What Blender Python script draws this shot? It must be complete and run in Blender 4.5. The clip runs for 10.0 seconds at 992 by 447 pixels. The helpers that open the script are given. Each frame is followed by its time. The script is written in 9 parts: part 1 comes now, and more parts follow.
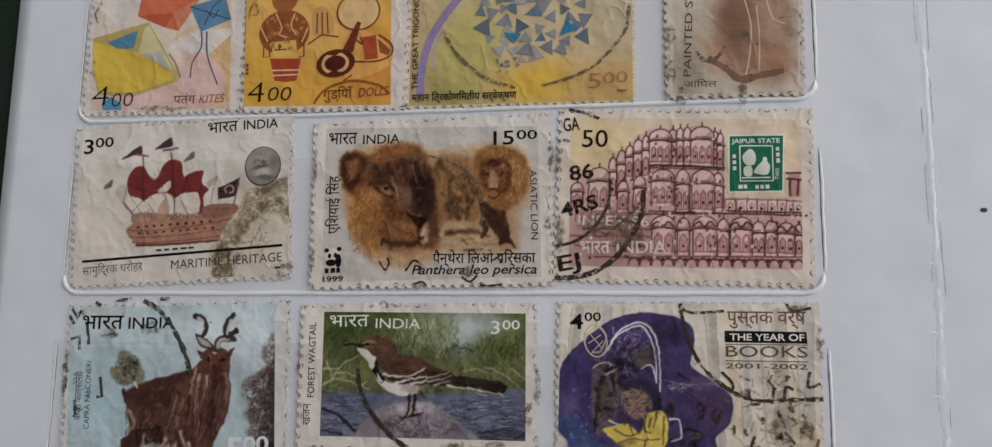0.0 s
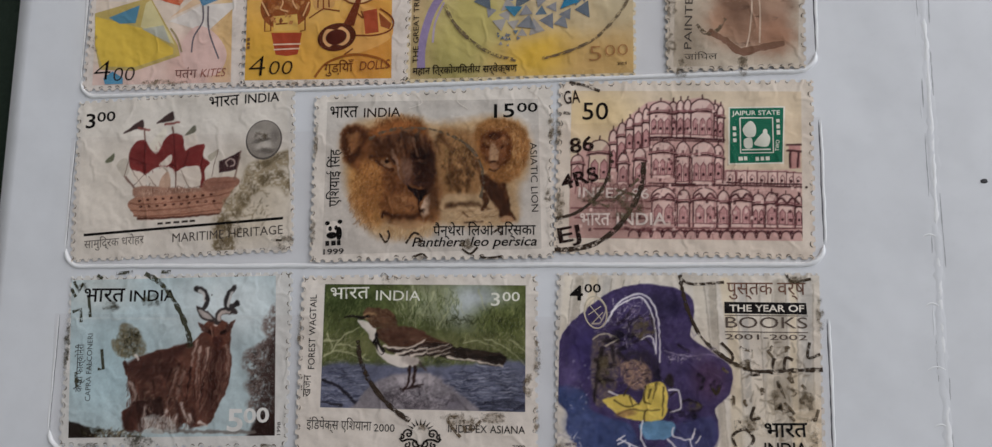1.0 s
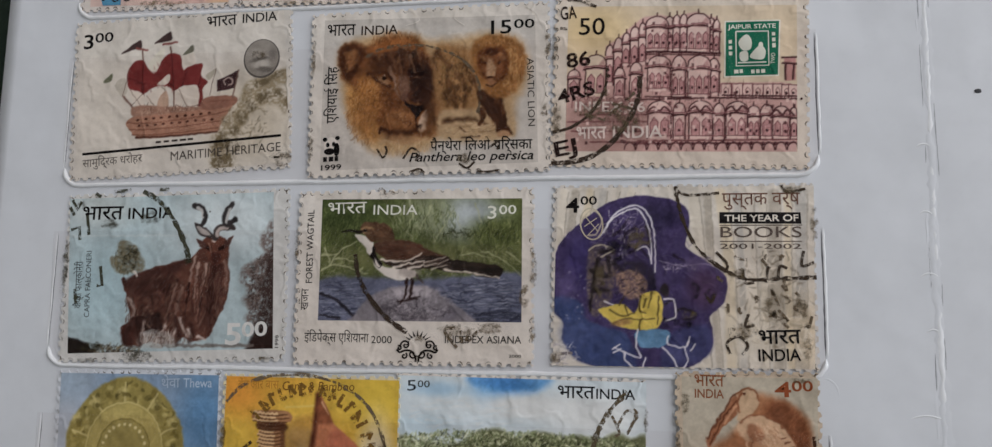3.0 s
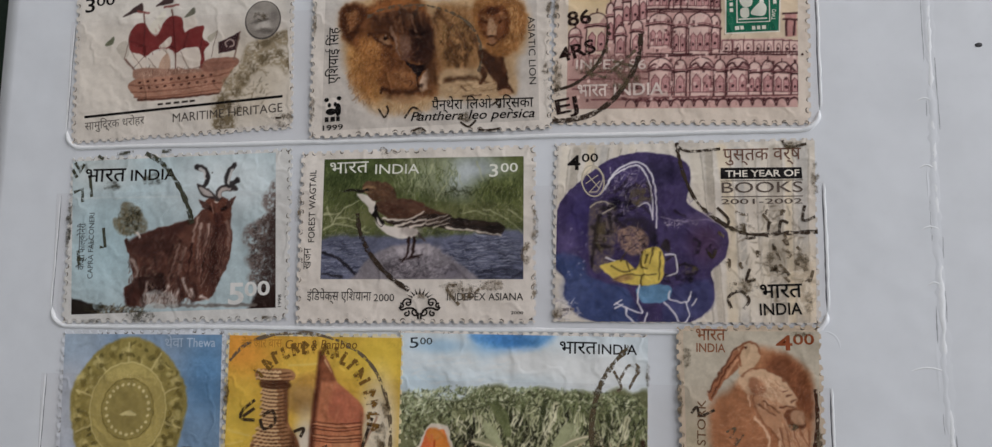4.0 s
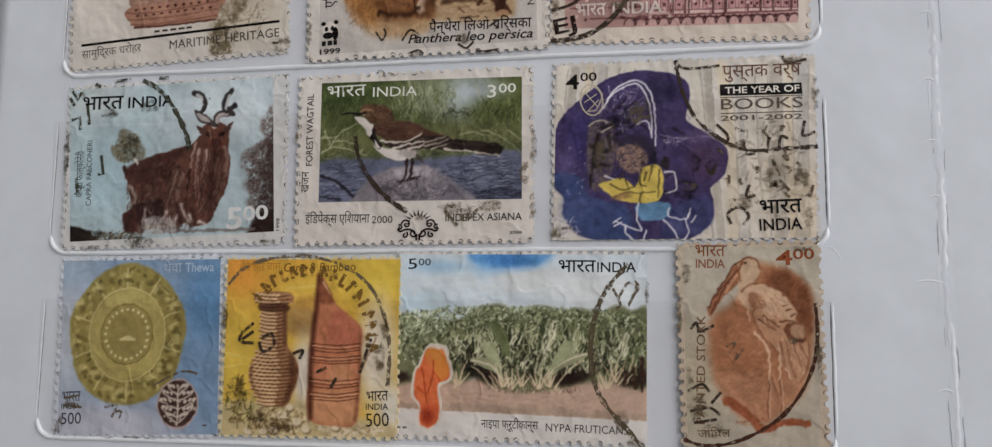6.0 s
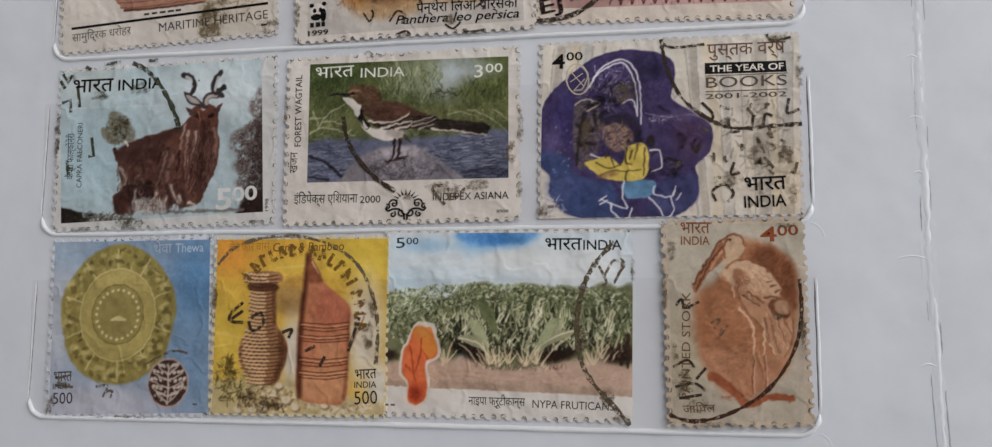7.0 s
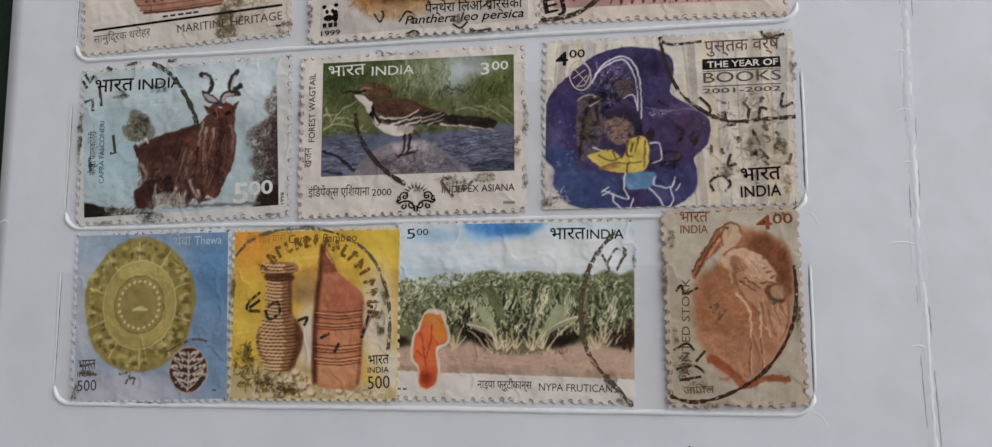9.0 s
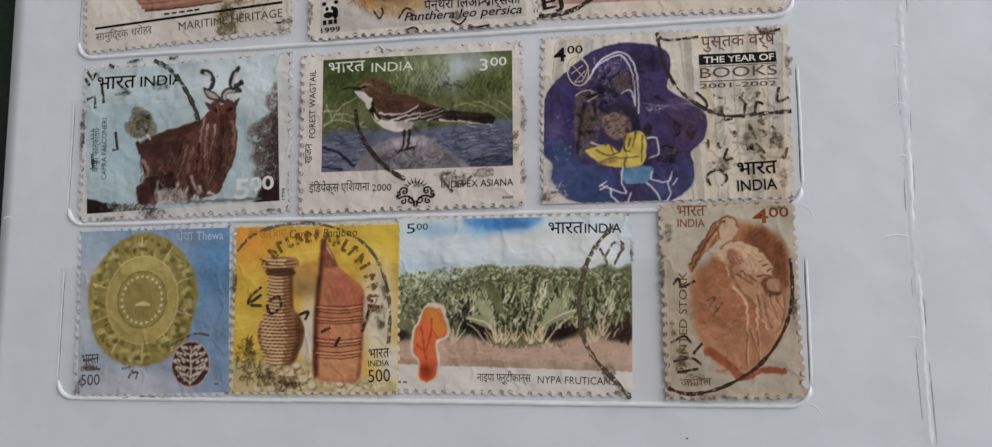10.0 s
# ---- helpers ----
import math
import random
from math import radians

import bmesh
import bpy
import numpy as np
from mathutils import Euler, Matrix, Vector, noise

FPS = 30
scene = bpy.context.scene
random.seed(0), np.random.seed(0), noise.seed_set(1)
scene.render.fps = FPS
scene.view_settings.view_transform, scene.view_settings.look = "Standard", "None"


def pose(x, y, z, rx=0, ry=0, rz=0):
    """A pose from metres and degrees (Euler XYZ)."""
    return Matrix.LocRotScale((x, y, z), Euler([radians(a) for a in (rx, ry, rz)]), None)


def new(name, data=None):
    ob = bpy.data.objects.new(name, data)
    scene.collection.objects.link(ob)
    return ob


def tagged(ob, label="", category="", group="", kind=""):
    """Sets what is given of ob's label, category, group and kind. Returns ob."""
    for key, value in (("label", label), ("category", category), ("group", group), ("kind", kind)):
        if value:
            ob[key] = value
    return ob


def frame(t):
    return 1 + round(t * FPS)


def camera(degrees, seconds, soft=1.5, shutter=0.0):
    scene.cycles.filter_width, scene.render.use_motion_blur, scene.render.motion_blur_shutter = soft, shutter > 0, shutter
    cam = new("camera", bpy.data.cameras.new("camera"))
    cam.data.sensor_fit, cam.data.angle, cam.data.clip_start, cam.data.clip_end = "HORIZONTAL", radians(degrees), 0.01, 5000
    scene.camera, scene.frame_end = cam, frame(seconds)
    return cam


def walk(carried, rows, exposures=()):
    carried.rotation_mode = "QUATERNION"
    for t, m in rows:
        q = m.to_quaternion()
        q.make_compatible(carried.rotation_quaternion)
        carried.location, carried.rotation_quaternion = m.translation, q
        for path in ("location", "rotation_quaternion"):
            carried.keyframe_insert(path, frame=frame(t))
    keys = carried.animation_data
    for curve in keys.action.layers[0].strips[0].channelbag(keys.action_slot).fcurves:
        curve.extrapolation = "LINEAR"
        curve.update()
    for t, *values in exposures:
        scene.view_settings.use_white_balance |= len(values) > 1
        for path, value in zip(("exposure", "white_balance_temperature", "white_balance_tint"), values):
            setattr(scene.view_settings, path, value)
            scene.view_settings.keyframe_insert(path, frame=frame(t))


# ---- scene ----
cam = camera(58.0, 10.0, soft=1.3)
# seconds, eye in millimetres, turn in degrees
ROWS = [
    (0, 17.85, -8.60, 137.22, 9.40, 9.11, 0.80),
    (0.5, 17.88, -10.69, 137.60, 9.50, 9.14, 0.83),
    (1, 18.25, -12.59, 136.71, 9.29, 9.28, 0.93),
    (1.5, 18.23, -13.71, 135.51, 9.16, 9.30, 1.03),
    (2, 18.29, -17.59, 134.86, 8.94, 9.18, 1.07),
    (3.5, 18.51, -27.28, 135.87, 8.54, 9.14, 0.95),
    (4, 18.43, -30.13, 135.13, 8.29, 9.25, 0.82),
    (4.5, 17.71, -33.22, 134.45, 8.19, 9.32, 0.77),
    (5, 19.04, -35.35, 133.40, 7.97, 9.19, 0.65),
    (5.5, 18.38, -38.04, 132.96, 7.74, 9.40, 0.63),
    (7, 21.43, -43.23, 133.11, 7.30, 9.69, 0.41),
    (7.5, 21.39, -44.40, 133.85, 7.30, 9.75, 0.30),
    (8, 21.42, -46.34, 135.77, 7.44, 9.81, 0.30),
    (8.5, 22.08, -45.71, 137.87, 7.38, 9.84, 0.18),
    (9, 21.70, -45.94, 138.54, 7.48, 9.90, 0.10),
    (9.5, 22.04, -45.98, 138.45, 7.31, 9.98, -0.01),
    (10, 22.28, -46.74, 139.69, 7.36, 10.00, -0.05),
]
walk(cam, [(t, pose(x * 0.001, y * 0.001, z * 0.001, rx, ry, rz)) for t, x, y, z, rx, ry, rz in ROWS], exposures=[(0.0, 0.0), (2.0, -0.02), (3.5, 0.0), (5.0, 0.1), (10.0, 0.13)])

# ---- light: an area lamp in the window of an unseen, added pale room ----
world = bpy.data.worlds.new("overcast_sky")
scene.world = world
world.use_nodes = True
wn = world.node_tree
sky = wn.nodes.new("ShaderNodeTexSky")
sky.sky_type, sky.sun_disc = "NISHITA", False
sky.sun_elevation, sky.sun_rotation = radians(50), radians(200)
sky.dust_density = 4.0
wn.links.new(sky.outputs[0], wn.nodes["Background"].inputs[0])
wn.nodes["Background"].inputs[1].default_value = 0.1
# unseen window, placed so the page dims towards the lower left
WINDOW_AT, WINDOW_SIZE = (0.64, 0.62, 0.64), (1.2, 1.4)
unseen_window_light = new("unseen_window_light", bpy.data.lights.new("unseen_window_light", "AREA"))
unseen_window_light.data.shape, unseen_window_light.data.size, unseen_window_light.data.size_y = "RECTANGLE", *WINDOW_SIZE
unseen_window_light.data.energy, unseen_window_light.data.color = 13.1, (1.0, 0.985, 1.0)
unseen_window_light.matrix_world = pose(WINDOW_AT[0] - 0.01, WINDOW_AT[1], WINDOW_AT[2], 0, 90, 0)

# ---- materials ----
MM = 0.001


def linear(c):
    c /= 255
    return c / 12.92 if c < 0.04045 else ((c + 0.055) / 1.055) ** 2.4


WHITE = [linear(v) for v in (186, 190, 195)]


GAIN, VIVID, LESS = 1.11, 0.78, 26


def tone(r, g, b):
    """A base colour, where white paper of 0.8 would look like WHITE."""
    mid = 0.3 * r + 0.55 * g + 0.15 * b
    raw = [0.78 * linear(max(5.0, GAIN * (VIVID * v + (1 - VIVID) * mid) - LESS)) / w for v, w in zip((r, g, b), WHITE)]
    return tuple(v * min(1, 0.84 / max(raw)) for v in raw)


def fresh(name):
    m = bpy.data.materials.new(name)
    m.use_nodes = True
    return m, m.node_tree, m.node_tree.nodes["Principled BSDF"]


def noise_node(nt, coords, scale, detail=4.0, rough=0.6):
    n = nt.nodes.new("ShaderNodeTexNoise")
    n.inputs["Scale"].default_value, n.inputs["Detail"].default_value, n.inputs["Roughness"].default_value = scale, detail, rough
    nt.links.new(coords, n.inputs["Vector"])
    return n


def mix_node(nt, fac, a, b, blend="MIX"):
    n = nt.nodes.new("ShaderNodeMix")
    n.data_type, n.blend_type = "RGBA", blend
    for socket, value in ((n.inputs[0], fac), (n.inputs[6], a), (n.inputs[7], b)):
        if isinstance(value, bpy.types.NodeSocket):
            nt.links.new(value, socket)
        elif isinstance(value, tuple):
            socket.default_value = (*value, 1)
        else:
            socket.default_value = value
    return n.outputs[2]


def span(nt, value, a, b, lo=0.0, hi=1.0):
    n = nt.nodes.new("ShaderNodeMapRange")
    n.interpolation_type = "SMOOTHSTEP"
    nt.links.new(value, n.inputs["Value"])
    for key, v in (("From Min", a), ("From Max", b), ("To Min", lo), ("To Max", hi)):
        n.inputs[key].default_value = v
    return n.outputs["Result"]


def object_coords(nt):
    return nt.nodes.new("ShaderNodeTexCoord").outputs["Object"]


def relief(nt, shader, height, strength, distance):
    n = nt.nodes.new("ShaderNodeBump")
    n.inputs["Strength"].default_value, n.inputs["Distance"].default_value = strength, distance
    nt.links.new(height, n.inputs["Height"])
    nt.links.new(n.outputs[0], shader.inputs["Normal"])


def paper_finish(nt, shader, coords, colour, wear=0.16, dirt=(0.7, 0.66, 0.58)):
    """Fibre grain, soft handling marks and wrinkles over a printed colour."""
    grain = noise_node(nt, coords, 2600, 3).outputs["Fac"]
    patch = noise_node(nt, coords, 210, 5, 0.65).outputs["Fac"]
    worn = mix_node(nt, span(nt, patch, 0.5, 0.8, 0, wear * 1.3), colour, mix_node(nt, 1.0, colour, dirt, "MULTIPLY"))
    worn = mix_node(nt, span(nt, grain, 0.35, 0.8, 0, wear * 0.55), worn, mix_node(nt, 1.0, worn, (0.55, 0.55, 0.57), "MULTIPLY"))
    nt.links.new(worn, shader.inputs["Base Color"])
    crumple = noise_node(nt, coords, 150, 2.5, 0.45).outputs["Fac"]
    lines = noise_node(nt, coords, 95, 3, 0.5).outputs["Fac"]
    away = nt.nodes.new("ShaderNodeMath")
    away.operation = "SUBTRACT"
    away.inputs[1].default_value = 0.5
    nt.links.new(lines, away.inputs[0])
    side = nt.nodes.new("ShaderNodeMath")
    side.operation = "ABSOLUTE"
    nt.links.new(away.outputs[0], side.inputs[0])
    both = nt.nodes.new("ShaderNodeMath")
    both.operation = "ADD"
    nt.links.new(crumple, both.inputs[0])
    nt.links.new(span(nt, side.outputs[0], 0.0, 0.04, 0.055, 0.0), both.inputs[1])
    relief(nt, shader, both.outputs[0], 0.55, 0.0019)


INKS = {}


def ink(r, g, b, wear=0.16):
    """Printing ink on stamp paper."""
    key = (r, g, b, wear)
    if key not in INKS:
        m, nt, shader = fresh("printing_ink")
        rgb = nt.nodes.new("ShaderNodeRGB")
        rgb.outputs[0].default_value = (*tone(r, g, b), 1)
        shader.inputs["Roughness"].default_value, shader.inputs["Specular IOR Level"].default_value = 0.55, 0.15
        paper_finish(nt, shader, object_coords(nt), rgb.outputs[0], wear)
        INKS[key] = m
    return INKS[key]


def cancel_ink(r, g, b, cover=0.5, scale=1700):
    """Postmark ink that took unevenly: it breaks up into the paper below."""
    key = ("cancel", r, g, b, cover, scale)
    if key not in INKS:
        m, nt, shader = fresh("cancel_ink")
        coords = object_coords(nt)
        shader.inputs["Base Color"].default_value = (*tone(r, g, b), 1)
        shader.inputs["Roughness"].default_value, shader.inputs["Specular IOR Level"].default_value = 0.7, 0.1
        n = noise_node(nt, coords, scale, 5, 0.7).outputs["Fac"]
        clear, both = nt.nodes.new("ShaderNodeBsdfTransparent"), nt.nodes.new("ShaderNodeMixShader")
        nt.links.new(span(nt, n, 0.58 - 0.35 * cover, 0.74 - 0.35 * cover, 1.0, 0.05), both.inputs[0])
        nt.links.new(shader.outputs[0], both.inputs[1])
        nt.links.new(clear.outputs[0], both.inputs[2])
        nt.links.new(both.outputs[0], nt.nodes["Material Output"].inputs[0])
        INKS[key] = m
    return INKS[key]


def stain_ink(r, g, b, cover=0.5, scale=900):
    """A stain that is dense in its middle and frays out: over a patch's own generated square."""
    key = ("stain", r, g, b, cover, scale)
    if key not in INKS:
        m, nt, shader = fresh("stain")
        tc = nt.nodes.new("ShaderNodeTexCoord")
        shader.inputs["Base Color"].default_value = (*tone(r, g, b), 1)
        shader.inputs["Roughness"].default_value, shader.inputs["Specular IOR Level"].default_value = 0.75, 0.1
        n = noise_node(nt, tc.outputs["Object"], scale, 6, 0.68).outputs["Fac"]
        away = nt.nodes.new("ShaderNodeVectorMath")
        away.operation = "DISTANCE"
        flat = nt.nodes.new("ShaderNodeVectorMath")
        flat.operation = "MULTIPLY"
        flat.inputs[1].default_value = (1, 1, 0)
        nt.links.new(tc.outputs["Generated"], flat.inputs[0])
        nt.links.new(flat.outputs[0], away.inputs[0])
        away.inputs[1].default_value = (0.5, 0.5, 0)
        edge = span(nt, away.outputs["Value"], 0.15, 0.5, 0.0, 0.32)
        less = nt.nodes.new("ShaderNodeMath")
        less.operation = "SUBTRACT"
        nt.links.new(n, less.inputs[0])
        nt.links.new(edge, less.inputs[1])
        clear, both = nt.nodes.new("ShaderNodeBsdfTransparent"), nt.nodes.new("ShaderNodeMixShader")
        nt.links.new(span(nt, less.outputs[0], 0.58 - 0.4 * cover, 0.84 - 0.4 * cover, 0.0, 0.75), both.inputs[0])
        nt.links.new(clear.outputs[0], both.inputs[1])
        nt.links.new(shader.outputs[0], both.inputs[2])
        nt.links.new(both.outputs[0], nt.nodes["Material Output"].inputs[0])
        INKS[key] = m
    return INKS[key]


class Picture:
    """A printed halftone picture: soft patches of ink over a ground colour, laid in the stamp's own millimetres."""

    def __init__(self, ground, wobble=1.2, scale=500):
        self.material, self.nt, self.shader = fresh("printed_picture")
        self.coords = object_coords(self.nt)
        self.shader.inputs["Roughness"].default_value, self.shader.inputs["Specular IOR Level"].default_value = 0.5, 0.15
        rough = noise_node(self.nt, self.coords, scale, 5, 0.65)
        mid = self.nt.nodes.new("ShaderNodeVectorMath")
        mid.operation = "SUBTRACT"
        mid.inputs[1].default_value = (0.5, 0.5, 0.5)
        self.nt.links.new(rough.outputs["Color"], mid.inputs[0])
        push = self.nt.nodes.new("ShaderNodeVectorMath")
        push.operation = "MULTIPLY_ADD"
        push.inputs[1].default_value = (wobble * MM * 2,) * 3
        self.nt.links.new(mid.outputs[0], push.inputs[0])
        self.nt.links.new(self.coords, push.inputs[2])
        self.moved = push.outputs[0]
        rgb = self.nt.nodes.new("ShaderNodeRGB")
        rgb.outputs[0].default_value = (*tone(*ground), 1)
        self.colour = rgb.outputs[0]

    def patch(self, x, y, rx, ry, colour, deg=0, soft=0.4, most=1.0, grain=None):
        """An oval patch; grain = (threads across, threads up, cover) breaks it into streaks."""
        nt = self.nt
        lay = nt.nodes.new("ShaderNodeMapping")
        lay.vector_type = "TEXTURE"
        lay.inputs["Location"].default_value = (x * MM, y * MM, 0)
        lay.inputs["Rotation"].default_value = (0, 0, radians(deg))
        lay.inputs["Scale"].default_value = (rx * MM, ry * MM, 1)
        nt.links.new(self.moved, lay.inputs["Vector"])
        far = nt.nodes.new("ShaderNodeVectorMath")
        far.operation = "LENGTH"
        nt.links.new(lay.outputs[0], far.inputs[0])
        mask = span(nt, far.outputs["Value"], 1 - soft, 1 + soft, most, 0.0)
        if grain:
            gx, gy, cover = grain
            weave = nt.nodes.new("ShaderNodeMapping")
            weave.inputs["Rotation"].default_value = (0, 0, radians(-deg))
            weave.inputs["Scale"].default_value = (gx * 1000, gy * 1000, 1)
            weave.inputs["Location"].default_value = (x, y, rx + ry)
            nt.links.new(self.coords, weave.inputs["Vector"])
            n = noise_node(nt, weave.outputs[0], 1.0, 4, 0.6).outputs["Fac"]
            both = nt.nodes.new("ShaderNodeMath")
            both.operation = "MULTIPLY"
            nt.links.new(mask, both.inputs[0])
            nt.links.new(span(nt, n, 0.66 - 0.32 * cover, 0.8 - 0.32 * cover), both.inputs[1])
            mask = both.outputs[0]
        self.colour = mix_node(nt, mask, self.colour, tone(*colour))
        return self

    def done(self, wear=0.16):
        paper_finish(self.nt, self.shader, self.coords, self.colour, wear)
        return self.material


def vinyl(name, base, rough, lumps, depth, speckle=0.0):
    m, nt, shader = fresh(name)
    coords = object_coords(nt)
    big, small = noise_node(nt, coords, lumps, 4).outputs["Fac"], noise_node(nt, coords, 900, 3).outputs["Fac"]
    colour = mix_node(nt, span(nt, big, 0.35, 0.7), base, tuple(v * 0.95 for v in base))
    colour = mix_node(nt, span(nt, small, 0.55, 0.8, 0, 0.12 + speckle), colour, tuple(v * 0.8 for v in base))
    nt.links.new(colour, shader.inputs["Base Color"])
    shader.inputs["Roughness"].default_value = rough
    relief(nt, shader, noise_node(nt, coords, lumps * 0.6, 3, 0.5).outputs["Fac"], 0.6, depth)
    return m


PAGE = vinyl("white_page", (0.77, 0.795, 0.83), 0.55, 90, 0.0010)
WELD = vinyl("white_weld", (0.88, 0.9, 0.92), 0.35, 400, 0.0002)
SLIT_SHADE = vinyl("grey_slit_shade", (0.11, 0.11, 0.13), 0.6, 700, 0.0001, 0.2)
CLOTH = vinyl("dark_green_cloth", (0.004, 0.016, 0.007), 0.85, 1500, 0.0004, 0.3)
SPECK = vinyl("dark_speck", (0.05, 0.05, 0.055), 0.8, 2000, 0.0001)


def film_material():
    """Thin clear film: a little tint and a Fresnel gloss with soft ripples."""
    m, nt, shader = fresh("clear_film")
    coords = object_coords(nt)
    clear, gloss, both = (nt.nodes.new(k) for k in ("ShaderNodeBsdfTransparent", "ShaderNodeBsdfGlossy", "ShaderNodeMixShader"))
    clear.inputs[0].default_value = (0.955, 0.945, 0.945, 1)
    gloss.inputs["Roughness"].default_value = 0.3
    fres = nt.nodes.new("ShaderNodeFresnel")
    fres.inputs[0].default_value = 1.17
    relief(nt, gloss, noise_node(nt, coords, 90, 3, 0.45).outputs["Fac"], 0.5, 0.0012)
    nt.links.new(fres.outputs[0], both.inputs[0])
    nt.links.new(clear.outputs[0], both.inputs[1])
    nt.links.new(gloss.outputs[0], both.inputs[2])
    nt.links.new(both.outputs[0], nt.nodes["Material Output"].inputs[0])
    return m


FILM = film_material()


# ---- building ----
def part(name, bm, material, parent, label=""):
    me = bpy.data.meshes.new(name)
    bm.to_mesh(me)
    bm.free()
    me.materials.append(material)
    ob = new(name, me)
    ob.parent = parent
    if label:
        tagged(ob, label)
    return ob


def thing(name, label, category, group="", place=None):
    e = new(name)
    e.empty_display_size = 0.005
    if place is not None:
        e.matrix_world = place
    return tagged(e, label, category, group)


def sheet_of(width, height, step, z_of):
    bm = bmesh.new()
    nx, ny = int(width[1] - width[0]) // step, int(height[1] - height[0]) // step
    rows = [[bm.verts.new(((x := width[0] + (width[1] - width[0]) * i / nx) * MM, (y := height[0] + (height[1] - height[0]) * j / ny) * MM, z_of(x, y) * MM)) for i in range(nx + 1)] for j in range(ny + 1)]
    for j in range(ny):
        for i in range(nx):
            bm.faces.new((rows[j][i], rows[j][i + 1], rows[j + 1][i + 1], rows[j + 1][i])).smooth = True
    return bm


def page_height(x, y):
    """The page's soft waviness, in millimetres."""
    return 0.06 * (noise.noise((x * 0.022, y * 0.018, 0)) - 1) - 0.02


def sweep(points, half, high, base=0.0, jitter=0.0, rng=None, flat=False):
    """A ridge with a rounded profile along a line on the page, in millimetres."""
    bm, rings = bmesh.new(), []
    for i, p in enumerate(points):
        a, b = points[max(i - 1, 0)], points[min(i + 1, len(points) - 1)]
        d = Vector((b[0] - a[0], b[1] - a[1])).normalized()
        n = Vector((-d.y, d.x))
        end = min(1.0, 0.15 + 0.6 * min(i, len(points) - 1 - i))
        w = half * (1 + (jitter * rng.uniform(-1, 1) if rng else 0)) * (1 if flat else end)
        h = high * (1 + (jitter * rng.uniform(-1, 1) if rng else 0)) * (1 if flat else end)
        s = half * jitter * rng.uniform(-0.7, 0.7) if rng else 0
        ring = []
        for k in range(5):
            a2 = math.pi * k / 4
            q = Vector(p[:2]) + n * (s + w * math.cos(a2))
            ring.append(bm.verts.new((q.x * MM, q.y * MM, (page_height(q.x, q.y) + base + h * math.sin(a2)) * MM)))
        rings.append(ring)
    for r, t in zip(rings, rings[1:]):
        for k in range(4):
            bm.faces.new((r[k], r[k + 1], t[k + 1], t[k])).smooth = True
    bmesh.ops.recalc_face_normals(bm, faces=bm.faces)
    return bm


def rounded(pts, n=5, closed=True):
    """A smooth line through the points (Catmull-Rom)."""
    out, m = [], len(pts)
    for i in range(m if closed else m - 1):
        p = [Vector(pts[(i + k) % m] if closed else pts[min(max(i + k, 0), m - 1)]) for k in (-1, 0, 1, 2)]
        for s in range(n):
            t = s / n
            out.append(tuple(0.5 * (2 * p[1] + (p[2] - p[0]) * t + (2 * p[0] - 5 * p[1] + 4 * p[2] - p[3]) * t * t + (3 * p[1] - p[0] - 3 * p[2] + p[3]) * t ** 3)))
    return out if closed else out + [tuple(pts[-1])]


def oval(x, y, rx, ry, deg=0, n=28):
    c, s = math.cos(radians(deg)), math.sin(radians(deg))
    return [(x + c * rx * math.cos(a) - s * ry * math.sin(a), y + s * rx * math.cos(a) + c * ry * math.sin(a)) for a in (2 * math.pi * k / n for k in range(n))]


def written(text):
    """Puts each short-i sign before its consonants, where it is drawn."""
    out = []
    for c in text:
        if c == "\u093f":
            k = len(out) - 1
            while k > 1 and out[k - 1] == "\u094d":
                k -= 2
            out.insert(k, c)
        else:
            out.append(c)
    return "".join(out)


